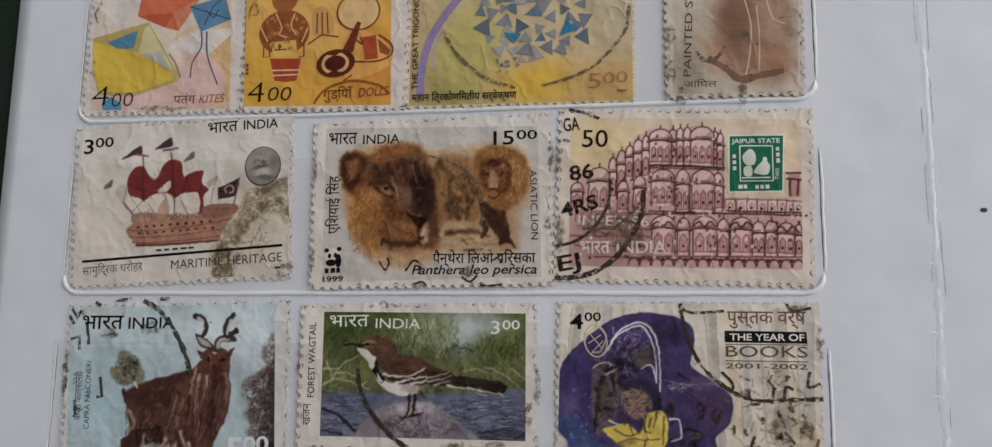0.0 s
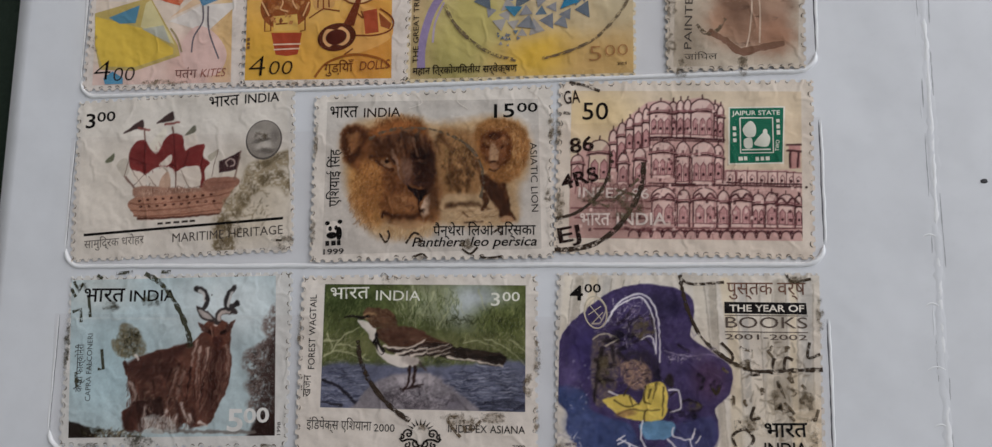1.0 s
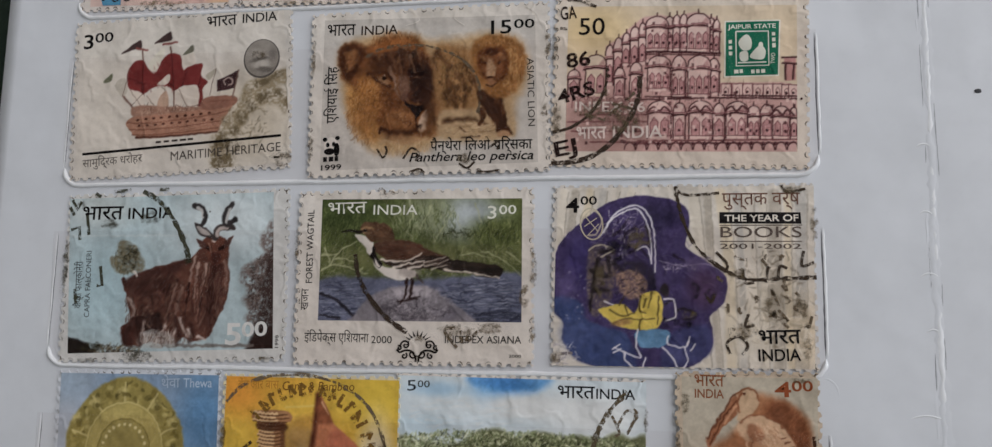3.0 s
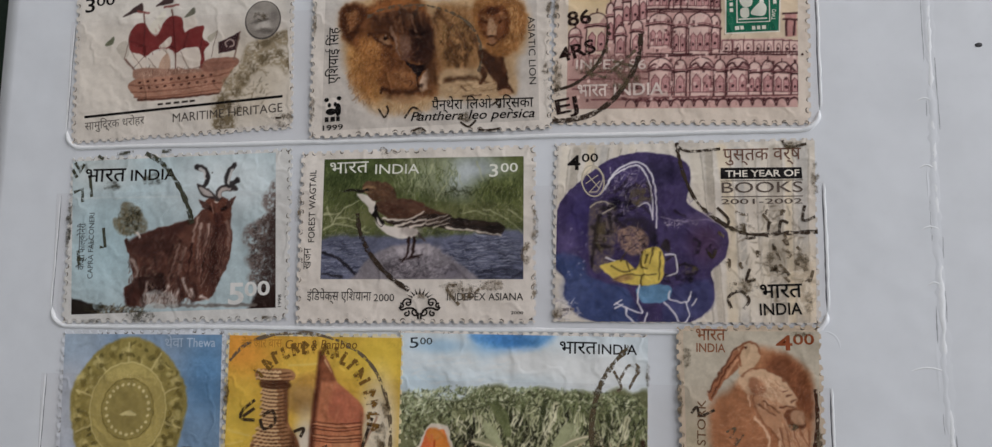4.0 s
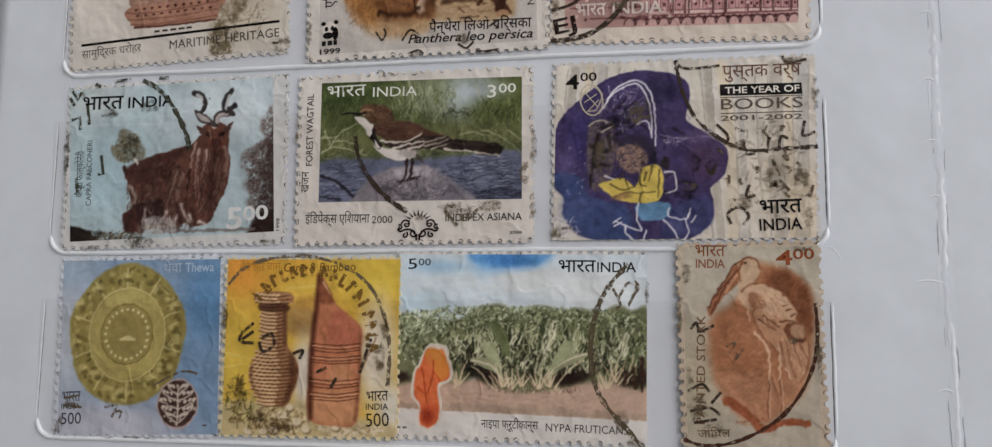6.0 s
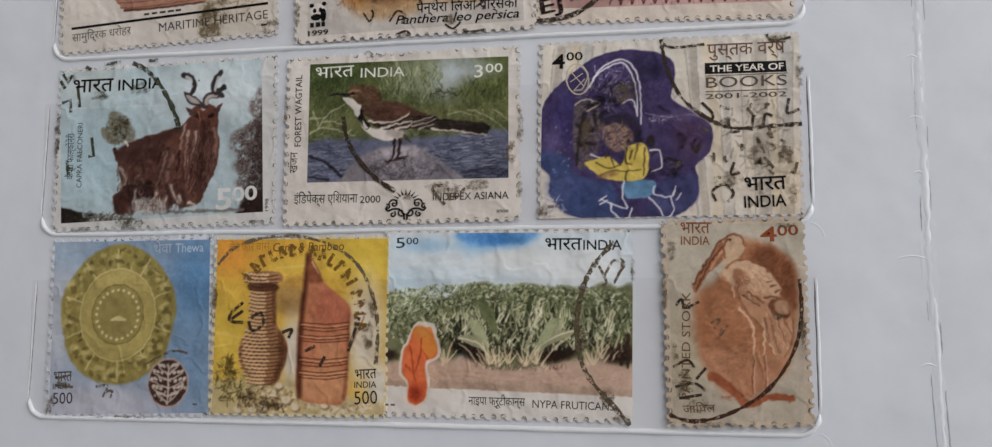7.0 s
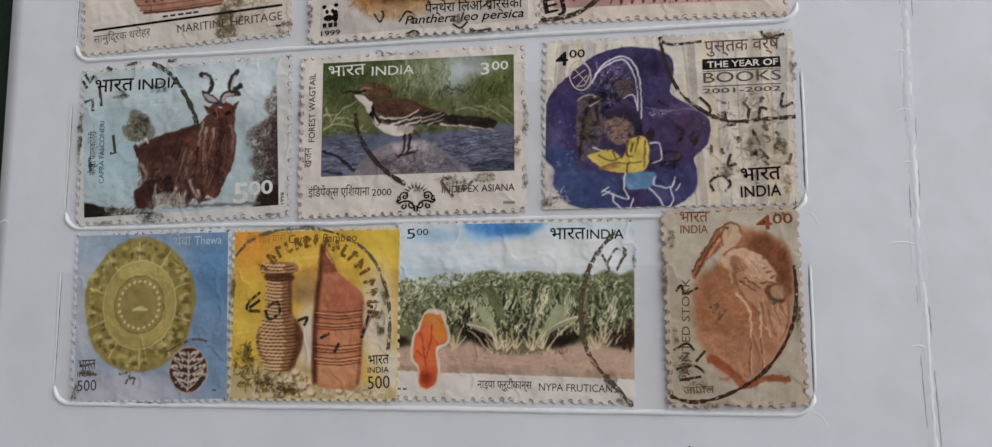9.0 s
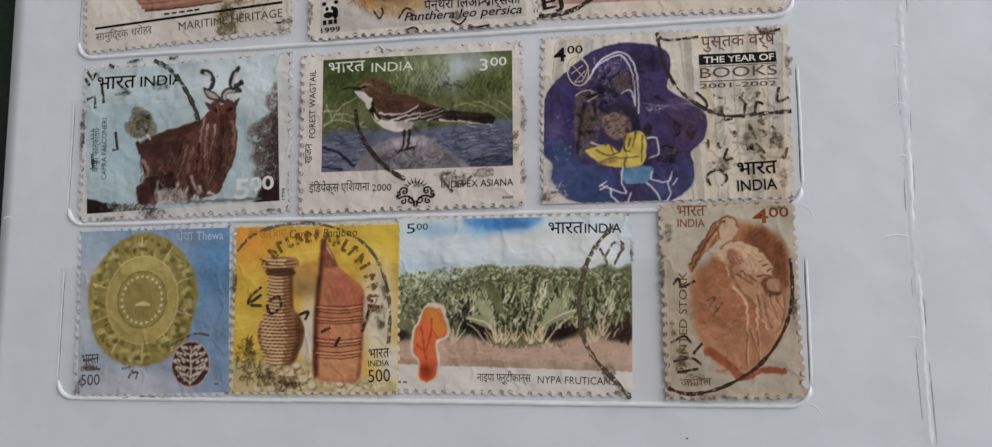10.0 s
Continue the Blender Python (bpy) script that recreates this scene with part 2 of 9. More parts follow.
class Stamp:
    """A perforated stamp: a toothed paper body and the inks printed on it, each a part one hair above the last."""

    def __init__(self, label, place, paper, seed=1, torn=0.0, lift=None, wear=0.3):
        x, y, deg, self.w, self.h = place
        lift = lift or (0.06 if seed % 2 else 0.23)
        self.root = thing("postage_stamp", label, "stamp", "stamps on the page", pose(x * MM, y * MM, lift * MM, 0, 0, deg))
        self.layer, self.rng, self.under = 0.16, random.Random(seed), None
        bm = bmesh.new()
        outline = self.teeth(torn)
        top = [bm.verts.new((px * MM, py * MM, 0.15 * MM)) for px, py in outline]
        low = [bm.verts.new((px * MM, py * MM, 0)) for px, py in outline]
        bm.faces.new(top)
        for i in range(len(top)):
            k = (i + 1) % len(top)
            bm.faces.new((low[i], low[k], top[k], top[i]))
        part("paper", bm, ink(*paper, wear), self.root)
        # grey crescents: grime plus the painted shadow of each hole
        self.dirt()

    def teeth(self, torn):
        pts, pitch, r = [], 1.5, 0.46
        self.holes = []
        for ax, ay, bx, by in ((0, 0, self.w, 0), (self.w, 0, self.w, self.h), (self.w, self.h, 0, self.h), (0, self.h, 0, 0)):
            length = math.hypot(bx - ax, by - ay)
            dx, dy = (bx - ax) / length, (by - ay) / length
            n = round(length / pitch)
            for i in range(n):
                mid, out = (i + 0.5) * length / n, self.rng.uniform(-1, 1) * (0.06 + torn)
                rr = r * self.rng.uniform(0.75, 1.1)
                self.holes.append((ax + dx * mid - dy * out, ay + dy * mid + dx * out, dx, dy))
                for a in (180, 135, 90, 45, 0):
                    along, deep = mid + rr * math.cos(radians(a)), rr * math.sin(radians(a)) + out
                    pts.append((ax + dx * along - dy * deep, ay + dy * along + dx * deep))
        return pts

    def dirt(self):
        """Grime and hole shadow, inked as small crescents round the perforations along the four edges."""
        faces = []
        for x, y, dx, dy in self.holes:
            if self.rng.random() < 0.25:
                continue
            r, t = self.rng.uniform(0.3, 0.52), self.rng.uniform(0.1, 0.24)
            c = Vector((x, y)) + Vector((-dy, dx)) * 0.16
            a0 = math.atan2(dx, -dy) + self.rng.uniform(-0.6, 0.6)
            arc = [(a0 - 1.2 + 2.4 * k / 5) for k in range(6)]
            faces.append([(c.x + (r + t * math.sin(math.pi * k / 5)) * math.cos(a), c.y + (r + t * math.sin(math.pi * k / 5)) * math.sin(a)) for k, a in enumerate(arc)] + [(c.x + r * math.cos(a), c.y + r * math.sin(a)) for a in arc[-2:0:-1]])
        tagged(self.lay("perforation_grime_shadow", faces, cancel_ink(104, 96, 88, 0.55)), kind="stuff")

    def lay(self, name, faces, material, label="", loose=False):
        """Ink on the paper. Loose pieces that lie over one another go to levels a hair apart."""
        self.layer += 0.003
        levels, used = [0] * len(faces), []
        if loose:
            for i, f in enumerate(faces):
                mid = (sum(p[0] for p in f) / len(f), sum(p[1] for p in f) / len(f))
                reach = max(math.hypot(p[0] - mid[0], p[1] - mid[1]) for p in f)
                taken = {k for m, q, k in used if math.hypot(m[0] - mid[0], m[1] - mid[1]) < reach + q}
                levels[i] = next(k for k in range(len(faces) + 1) if k not in taken)
                used.append((mid, reach, levels[i]))
        bm = bmesh.new()
        for f, level in zip(faces, levels):
            face = bm.faces.new([bm.verts.new((p[0] * MM, p[1] * MM, (self.layer + 0.0012 * level) * MM)) for p in f])
            face.normal_update()
            if face.normal.z < 0:
                face.normal_flip()
        self.layer += 0.0012 * max(levels, default=0)
        if not loose:
            bmesh.ops.remove_doubles(bm, verts=bm.verts, dist=1e-6)
        return part(name, bm, material, self.under or self.root, label)

    def shape(self, name, pts, material, smooth=False, label=""):
        return self.lay(name, [rounded(pts) if smooth else pts], material, label)

    def disc(self, name, x, y, rx, ry, material, deg=0, label=""):
        return self.lay(name, [oval(x, y, rx, ry, deg)], material, label)

    def band(self, pts, width, closed=False, ragged=0.0):
        m, sides = len(pts), []
        for i, p in enumerate(pts):
            a, b = (pts[i - 1], pts[(i + 1) % m]) if closed else (pts[max(i - 1, 0)], pts[min(i + 1, m - 1)])
            d = Vector((b[0] - a[0], b[1] - a[1]))
            d = d.normalized() if d.length else Vector((1, 0))
            k = width / 2 * (1 + ragged * self.rng.uniform(-1, 1))
            sides.append(((p[0] - d.y * k, p[1] + d.x * k), (p[0] + d.y * k, p[1] - d.x * k)))
        pairs = list(zip(sides, sides[1:] + sides[:1])) if closed else list(zip(sides, sides[1:]))
        return [[s[0], s[1], t[1], t[0]] for s, t in pairs]

    def stroke(self, name, pts, width, material, smooth=True, closed=False, ragged=0.0, label=""):
        line = rounded(pts, 6, closed) if smooth else pts
        return self.lay(name, self.band(line, width, closed, ragged), material, label)

    def strokes(self, name, lines, width, material, smooth=False, closed=False, label="", joined=False):
        """Drawn lines: each a part, or many fine ones as one."""
        if len(lines) < 15 and not joined:
            return [self.stroke(name, line, width, material, smooth, closed, 0.0, label) for line in lines]
        faces = []
        for line in lines:
            faces += self.band(rounded(line, 4, closed) if smooth else line, width, closed)
        return tagged(self.lay(name, faces, material, label), kind="stuff")

    def words(self, text, p0, p1, high, material, bold=0.0, slant=0.0, name="lettering"):
        """Lettering from p0 to p1 along its baseline, with capitals of that height."""
        curve = bpy.data.curves.new("lettering", "FONT")
        curve.body, curve.offset, curve.shear, curve.resolution_u = written(text), bold, slant, 3
        ob = bpy.data.objects.new("lettering", curve)
        me = bpy.data.meshes.new_from_object(ob)
        bpy.data.objects.remove(ob)
        bpy.data.curves.remove(curve)
        self.layer += 0.003
        xs = [v.co.x for v in me.vertices]
        left, wide = min(xs), max(xs) - min(xs)
        d = Vector((p1[0] - p0[0], p1[1] - p0[1]))
        sx, sy, u = d.length / wide, high / 0.72, d.normalized()
        for v in me.vertices:
            along, up = (v.co.x - left) * sx, v.co.y * sy
            v.co = ((p0[0] + u.x * along - u.y * up) * MM, (p0[1] + u.y * along + u.x * up) * MM, self.layer * MM)
        me.materials.append(material)
        ob = new(name, me)
        ob.parent = self.under or self.root
        return ob

    def tufts(self, name, x, y, rx, ry, count, length, width, lean, spread, material, seed):
        """Short tapered strokes scattered over an oval: fur, grass, leaves."""
        r, faces = random.Random(seed), []
        for k in range(count):
            a, d = r.uniform(0, 2 * math.pi), math.sqrt(r.random())
            c = Vector((x + rx * d * math.cos(a), y + ry * d * math.sin(a)))
            t, n, w = radians(r.gauss(lean, spread)), length * r.uniform(0.5, 1.3), width * r.uniform(0.6, 1.3)
            u, v = Vector((math.cos(t), math.sin(t))), Vector((-math.sin(t), math.cos(t)))
            bend = v * n * r.uniform(-0.15, 0.15)
            faces.append([tuple(c - u * n * 0.5), tuple(c + bend - v * w), tuple(c + u * n * 0.5), tuple(c + bend + v * w)])
        return tagged(self.lay(name, faces, material, "", True), kind="stuff")

    def splotches(self, x, y, rx, ry, count, tints, seed, size=0.9, width=0.2, lean=90, spread=50):
        """Dabs of halftone ink in several tints over an oval."""
        mean = [sum(c) / len(tints) for c in zip(*tints)]
        for k, tint in enumerate(tints):
            near = tuple(round(0.5 * a + 0.5 * b) for a, b in zip(tint, mean))
            self.tufts("halftone_dab", x, y, rx, ry, count, size, width * 1.5, lean, spread, ink(*near), seed * 10 + k)

    def stain(self, x, y, rx, ry, material, deg=0):
        return self.lay("stain", [oval(x, y, rx, ry, deg, 20)], material)

    def bars(self, p0, p1, high, count, material):
        """Writing too small to read, as plain bars."""
        d = Vector(p1) - Vector(p0)
        u, n = d.normalized(), Vector((-d.normalized().y, d.normalized().x))
        step, faces = d.length / count, []
        for i in range(count):
            a, b = Vector(p0) + u * (i * step), Vector(p0) + u * (i * step + step * self.rng.uniform(0.6, 0.85))
            faces.append([tuple(a), tuple(b), tuple(b + n * high), tuple(a + n * high)])
        return tagged(self.lay("lettering", faces, material), kind="stuff")


class Canvas:
    """A printed picture, brushed on in code: soft washes, lines and hairs of ink over a fine sheet, in the stamp's own millimetres."""

    def __init__(self, quad, ground, step=0.14, seed=1, wobble=0.16):
        (ax, ay), (bx, by), (cx, cy), (dx, dy) = quad
        nx, ny = int(math.hypot(bx - ax, by - ay) / step) + 1, int(math.hypot(dx - ax, dy - ay) / step) + 1
        u, v = np.meshgrid(np.linspace(0, 1, nx), np.linspace(0, 1, ny))
        self.x = (ax * (1 - u) + bx * u) * (1 - v) + (dx * (1 - u) + cx * u) * v
        self.y = (ay * (1 - u) + by * u) * (1 - v) + (dy * (1 - u) + cy * u) * v
        self.rng, self.step = np.random.RandomState(seed), step
        self.rgb = np.empty((ny, nx, 3))
        self.rgb[:] = ground
        self.fine, self.broad = self.cloud(0.3), self.cloud(1.1)
        self.wx, self.wy = wobble * (self.cloud(0.6) - 0.5) * 2, wobble * (self.cloud(0.6) - 0.5) * 2
        self.pieces = []

    def cloud(self, cell):
        """Smooth noise from 0 to 1 with lumps of that size."""
        ny, nx = self.x.shape
        gx, gy = np.arange(nx) * self.step / cell, np.arange(ny) * self.step / cell
        grid = self.rng.rand(int(gy[-1]) + 2, int(gx[-1]) + 2)
        i, j = gx.astype(int), gy.astype(int)
        fx, fy = gx - i, gy - j
        fx, fy = fx * fx * (3 - 2 * fx), (fy * fy * (3 - 2 * fy))[:, None]
        top = grid[j][:, i] * (1 - fx) + grid[j][:, i + 1] * fx
        low = grid[j + 1][:, i] * (1 - fx) + grid[j + 1][:, i + 1] * fx
        return top * (1 - fy) + low * fy

    def near(self, pts, pad):
        xs, ys = [p[0] for p in pts], [p[1] for p in pts]
        rows = np.where((self.y.min(axis=1) < max(ys) + pad) & (self.y.max(axis=1) > min(ys) - pad))[0]
        cols = np.where((self.x.min(axis=0) < max(xs) + pad) & (self.x.max(axis=0) > min(xs) - pad))[0]
        if not len(rows) or not len(cols):
            return None
        return slice(rows[0], rows[-1] + 1), slice(cols[0], cols[-1] + 1)

    def blend(self, at, mask, colour, grain=0.0):
        if grain:
            mask = mask * np.clip((self.fine[at] * 0.6 + self.broad[at] * 0.4 - 0.5) * 4 * grain + 1 - grain * 0.5, 0, 1)
        self.rgb[at] += mask[..., None] * (np.array(colour, float) - self.rgb[at])

    def away(self, at, line, steady=False):
        """Distance to a line and how far along it (0 to 1) the nearest point lies."""
        px, py = (self.x[at], self.y[at]) if steady else (self.x[at] + self.wx[at], self.y[at] + self.wy[at])
        best, along = np.full(px.shape, 1e9), np.zeros(px.shape)
        n = len(line) - 1
        for k, (a, b) in enumerate(zip(line, line[1:])):
            ex, ey = b[0] - a[0], b[1] - a[1]
            t = np.clip(((px - a[0]) * ex + (py - a[1]) * ey) / (ex * ex + ey * ey + 1e-9), 0, 1)
            d = np.hypot(px - a[0] - t * ex, py - a[1] - t * ey)
            along = np.where(d < best, (k + t) / n, along)
            best = np.minimum(best, d)
        return best, along

    def wash(self, pts, colour, soft=0.3, most=1.0, grain=0.0, smooth=True, piece=""):
        """A filled shape with a soft edge; piece keeps it as a part of its own."""
        line = rounded(pts, 4) if smooth else list(pts)
        at = self.near(line, soft + 0.5)
        if at is None:
            return self
        px, py = self.x[at] + self.wx[at], self.y[at] + self.wy[at]
        inside = np.zeros(px.shape, bool)
        for a, b in zip(line, line[1:] + line[:1]):
            if a[1] != b[1]:
                inside ^= ((a[1] > py) != (b[1] > py)) & (px < (b[0] - a[0]) * (py - a[1]) / (b[1] - a[1]) + a[0])
        d, _ = self.away(at, line + line[:1])
        t = np.clip(0.5 + np.where(inside, d, -d) / (2 * soft), 0, 1)
        mask = t * t * (3 - 2 * t)
        self.blend(at, mask * most, colour, grain)
        if piece:
            whole = np.zeros(self.x.shape, bool)
            whole[at] = mask > 0.5
            self.pieces.append((piece, whole))
        return self

    def blot(self, x, y, rx, ry, colour, deg=0, soft=0.4, most=1.0, grain=0.0):
        """A soft oval."""
        at = self.near([(x - max(rx, ry), y - max(rx, ry)), (x + max(rx, ry), y + max(rx, ry))], max(rx, ry) * soft + 0.3)
        if at is None:
            return self
        c, s = math.cos(radians(deg)), math.sin(radians(deg))
        px, py = self.x[at] + self.wx[at] - x, self.y[at] + self.wy[at] - y
        far = np.hypot((c * px + s * py) / rx, (c * py - s * px) / ry)
        t = np.clip((1 + soft - far) / (2 * soft), 0, 1)
        self.blend(at, t * t * (3 - 2 * t) * most, colour, grain)
        return self

    def line(self, pts, width, colour, end=None, soft=0.12, most=1.0, smooth=True, grain=0.0):
        """A brushed line, from one width to another."""
        path = rounded(pts, 4, False) if smooth and len(pts) > 2 else list(pts)
        at = self.near(path, max(width, end or 0) + soft + 0.4)
        if at is None:
            return self
        d, along = self.away(at, path)
        half = (width + ((width if end is None else end) - width) * along) / 2
        self.blend(at, np.clip(0.5 + (half - d) / (2 * soft), 0, 1) * most, colour, grain)
        return self

    def lines(self, many, width, colour, end=None, soft=0.12, most=1.0, smooth=True):
        for pts in many:
            self.line(pts, width, colour, end, soft, most, smooth)
        return self

    def hairs(self, x, y, rx, ry, count, length, width, lean, spread, colours, most=0.8, bend=0.15):
        """Short tapering strokes over an oval, in several inks: fur, grass, ripples."""
        r = self.rng
        for k in range(count):
            a, d = r.uniform(0, 2 * math.pi), math.sqrt(r.rand())
            cx, cy = x + rx * d * math.cos(a), y + ry * d * math.sin(a)
            t, n = radians(r.normal(lean, spread)), length * r.uniform(0.5, 1.3)
            ux, uy, b = math.cos(t) * n / 2, math.sin(t) * n / 2, n * r.uniform(-bend, bend)
            pts = [(cx - ux, cy - uy), (cx - uy / n * b, cy + ux / n * b), (cx + ux, cy + uy)]
            self.line(pts, width * r.uniform(0.8, 1.5), colours[k % len(colours)], width * 0.3, 0.08, most * r.uniform(0.5, 1), False)
        return self

    def done(self, s, wear=0.16, mottle=16.0, vivid=0.78, dim=0.94):
        """Lays the printed sheet on the stamp s, and its pieces as parts of their own."""
        shade = (self.fine - 0.5) * mottle + (self.broad - 0.5) * mottle
        rich = np.clip(1.5 - self.rgb.mean(axis=-1) / 140, 0.15, 1)
        c = np.clip(dim * self.rgb * (1 + (shade * rich)[..., None] / 100), 6, 250)
        mid = (c * (0.3, 0.55, 0.15)).sum(axis=-1, keepdims=True)
        c = np.maximum(5.0, GAIN * (vivid * c + (1 - vivid) * mid) - LESS) / 255
        c = np.where(c < 0.04045, c / 12.92, ((c + 0.055) / 1.055) ** 2.4)
        c = 0.78 * c / np.array(WHITE)
        c *= np.minimum(1, 0.84 / c.max(axis=-1, keepdims=True))
        s.layer += 0.003
        ny, nx = self.x.shape
        owner = np.zeros((ny, nx), int)
        for k, (_, whole) in enumerate(self.pieces):
            owner[whole] = k + 1
        owner, index = owner[:-1, :-1], np.arange(ny * nx).reshape(ny, nx)
        places = np.stack([self.x, self.y, np.full(self.x.shape, s.layer)], -1).reshape(-1, 3) * MM
        tints = np.concatenate([c, np.ones((ny, nx, 1))], -1).reshape(-1, 4)
        material, nt, shader = fresh("printed_picture")
        shader.inputs["Roughness"].default_value, shader.inputs["Specular IOR Level"].default_value = 0.5, 0.15
        colour = nt.nodes.new("ShaderNodeAttribute")
        colour.attribute_name = "printed_ink"
        paper_finish(nt, shader, object_coords(nt), colour.outputs["Color"], wear)
        sheet = None
        for k, name in enumerate(["picture"] + [name for name, _ in self.pieces]):
            take = owner == k
            quads = np.stack([index[:-1, :-1], index[:-1, 1:], index[1:, 1:], index[1:, :-1]], -1)[take]
            if not len(quads):
                continue
            used, local = np.unique(quads, return_inverse=True)
            local = local.reshape(quads.shape)
            if (self.y[0, 0] > self.y[-1, 0]):
                local = local[:, ::-1]
            me = bpy.data.meshes.new(name)
            me.from_pydata(places[used].tolist(), [], local.tolist())
            me.attributes.new("printed_ink", "FLOAT_COLOR", "POINT").data.foreach_set("color", tints[used].astype(np.float32).ravel())
            me.materials.append(material)
            ob = new(name, me)
            ob.parent = s.root if sheet is None else sheet
            sheet = sheet or ob
        return sheet


# ---- the added, unseen room with its window, the table and the page ----
PLASTER = vinyl("painted_plaster", (0.78, 0.78, 0.77), 0.8, 6, 0.002)
WOOD = vinyl("white_window_frame", (0.7, 0.7, 0.68), 0.4, 30, 0.0005)


def slab(x0, x1, y0, y1, z0, z1):
    bm = bmesh.new()
    bmesh.ops.create_cube(bm, size=1)
    for v in bm.verts:
        v.co = ((x0 + x1) / 2 + v.co.x * (x1 - x0), (y0 + y1) / 2 + v.co.y * (y1 - y0), (z0 + z1) / 2 + v.co.z * (z1 - z0))
    bmesh.ops.bevel(bm, geom=list(bm.edges), offset=0.004, segments=1, affect="EDGES")
    return bm


wx, wy, wz = WINDOW_AT
hw, hh = WINDOW_SIZE[1] / 2, WINDOW_SIZE[0] / 2
X0, Y0, Y1, LOW, HIGH = -1.6, -1.4, 1.9, -0.78, 1.85
wall = tagged(thing("wall_east", "unseen pale plaster wall with a window opening, added for the light", "wall"), kind="structure")
for y0, y1, z0, z1 in ((Y0, wy - hw, LOW, HIGH), (wy + hw, Y1, LOW, HIGH), (wy - hw, wy + hw, LOW, wz - hh), (wy - hw, wy + hw, wz + hh, HIGH)):
    part("wall_panel", slab(wx, wx + 0.2, y0, y1, z0, z1), PLASTER, wall)
window = tagged(thing("unseen_window", "unseen white-painted window frame in the added plaster wall", "window"), kind="structure")
for y0, y1, z0, z1 in ((wy - hw, wy - hw + 0.05, wz - hh, wz + hh), (wy + hw - 0.05, wy + hw, wz - hh, wz + hh), (wy - hw + 0.05, wy + hw - 0.05, wz - hh, wz - hh + 0.05), (wy - hw + 0.05, wy + hw - 0.05, wz + hh - 0.05, wz + hh)):
    part("window_frame", slab(wx + 0.06, wx + 0.12, y0, y1, z0, z1), WOOD, window)
# the rest of the unseen shell, added to bounce the lamp's light
for name, box, what in (("wall_west", (X0 - 0.1, X0, Y0, Y1, LOW, HIGH), "wall"), ("wall_south", (X0, wx, Y0 - 0.1, Y0, LOW, HIGH), "wall"), ("wall_north", (X0, wx, Y1, Y1 + 0.1, LOW, HIGH), "wall"),
                        ("floor", (X0, wx, Y0, Y1, LOW - 0.05, LOW), "floor"), ("ceiling", (X0, wx, Y0, Y1, HIGH, HIGH + 0.1), "ceiling")):
    tagged(part(name, slab(*box), PLASTER, None), f"plain pale plaster {what} of the unseen room", what, "", "structure")
table = thing("table", "plain wooden table under a dark green cloth", "table")
TIMBER = vinyl("brown_timber", (0.16, 0.09, 0.05), 0.5, 40, 0.0005)
part("tabletop", slab(-0.4, 0.4, -0.4, 0.4, -0.035, -0.0045), TIMBER, table)
for x in (-0.36, 0.31):
    for y in (-0.36, 0.31):
        part("leg", slab(x, x + 0.05, y, y + 0.05, -0.78, -0.035), TIMBER, table)

rng = random.Random(5)
bm = sheet_of((-402, 402), (-402, 402), 6, lambda x, y: -3.0 + 0.5 * noise.noise((x * 0.02, y * 0.02, 3)))
cloth = part("table_cloth", bm, CLOTH, None)
tagged(cloth, "dark green cloth under the album page", "cloth", "", "structure")


page = thing("album_page", "white vinyl stamp album page with four clear pocket strips", "album page")
EDGE, CREASE, TOP, BOTTOM = -91.4, 60.3, 110, -125
bm = sheet_of((EDGE, 150), (BOTTOM, TOP), 2, page_height)
for v in bm.verts:
    if v.co.x < (EDGE + 0.5) * MM:
        v.co.x -= 0.006 * max(0.0, v.co.y + 40 * MM)
rim = [e for e in bm.edges if e.is_boundary]
down = bmesh.ops.extrude_edge_only(bm, edges=rim)["geom"]
for v in down:
    if isinstance(v, bmesh.types.BMVert):
        v.co.z -= 1.4 * MM
part("sheet", bm, PAGE, page)

# the worn fold along the gutter: a pale ridge of creased vinyl with broken grey cracks on both sides
CRACK = vinyl("grey_crack", (0.42, 0.43, 0.46), 0.7, 700, 0.0001, 0.2)


def fold_x(y, k=0.0):
    return CREASE + k + 0.012 * max(0, -30 - y) + 0.35 * noise.noise((k * 7.1, y * 0.07, 1)) + 0.45 * noise.noise((3, y * 0.02, 4)) + 0.07 * noise.noise((k, y * 0.6, 2))


def fold_run(k, shortest, longest, gap, half, high, material, name, low=-0.008):
    y = BOTTOM + 2
    while y < TOP - 8:
        end = min(TOP - 2, y + rng.uniform(shortest, longest))
        run = [(fold_x(y + 0.8 * i, k), y + 0.8 * i) for i in range(int((end - y) / 0.8))]
        if len(run) > 4:
            part(name, sweep(run, half * rng.uniform(0.7, 1.3), high * rng.uniform(0.6, 1.3), low, 0.4, rng), material, page)
        y = end + rng.uniform(0.3, gap)


for k in (-0.25, 0.2):
    fold_run(k, 15, 50, 3, 0.5, 0.035, PAGE, "fold_ridge")
fold_run(0.05, 10, 35, 6, 0.3, 0.05, WELD, "fold_ridge")
for k in (-0.85, 0.75):
    fold_run(k, 4, 14, 14, 0.09, 0.03, CRACK, "fold_crack")
fold_run(-1.2, 4, 10, 30, 0.2, 0.02, PAGE, "fold_ridge")
for y0, length, x0 in ((7, 2.2, 58.2), (-32, 4.5, 55.6), (-3, 2, 58.1), (-12, 2.6, 57.9), (-20, 2, 58.3), (-47, 2.5, 58), (-25.6, 2.0, -91.2)):
    part("wrinkle", sweep([(x0 + length * i / 8, y0 + 0.5 * math.sin(i * 0.4)) for i in range(9)], 0.12, 0.07, -0.01), WELD, page)
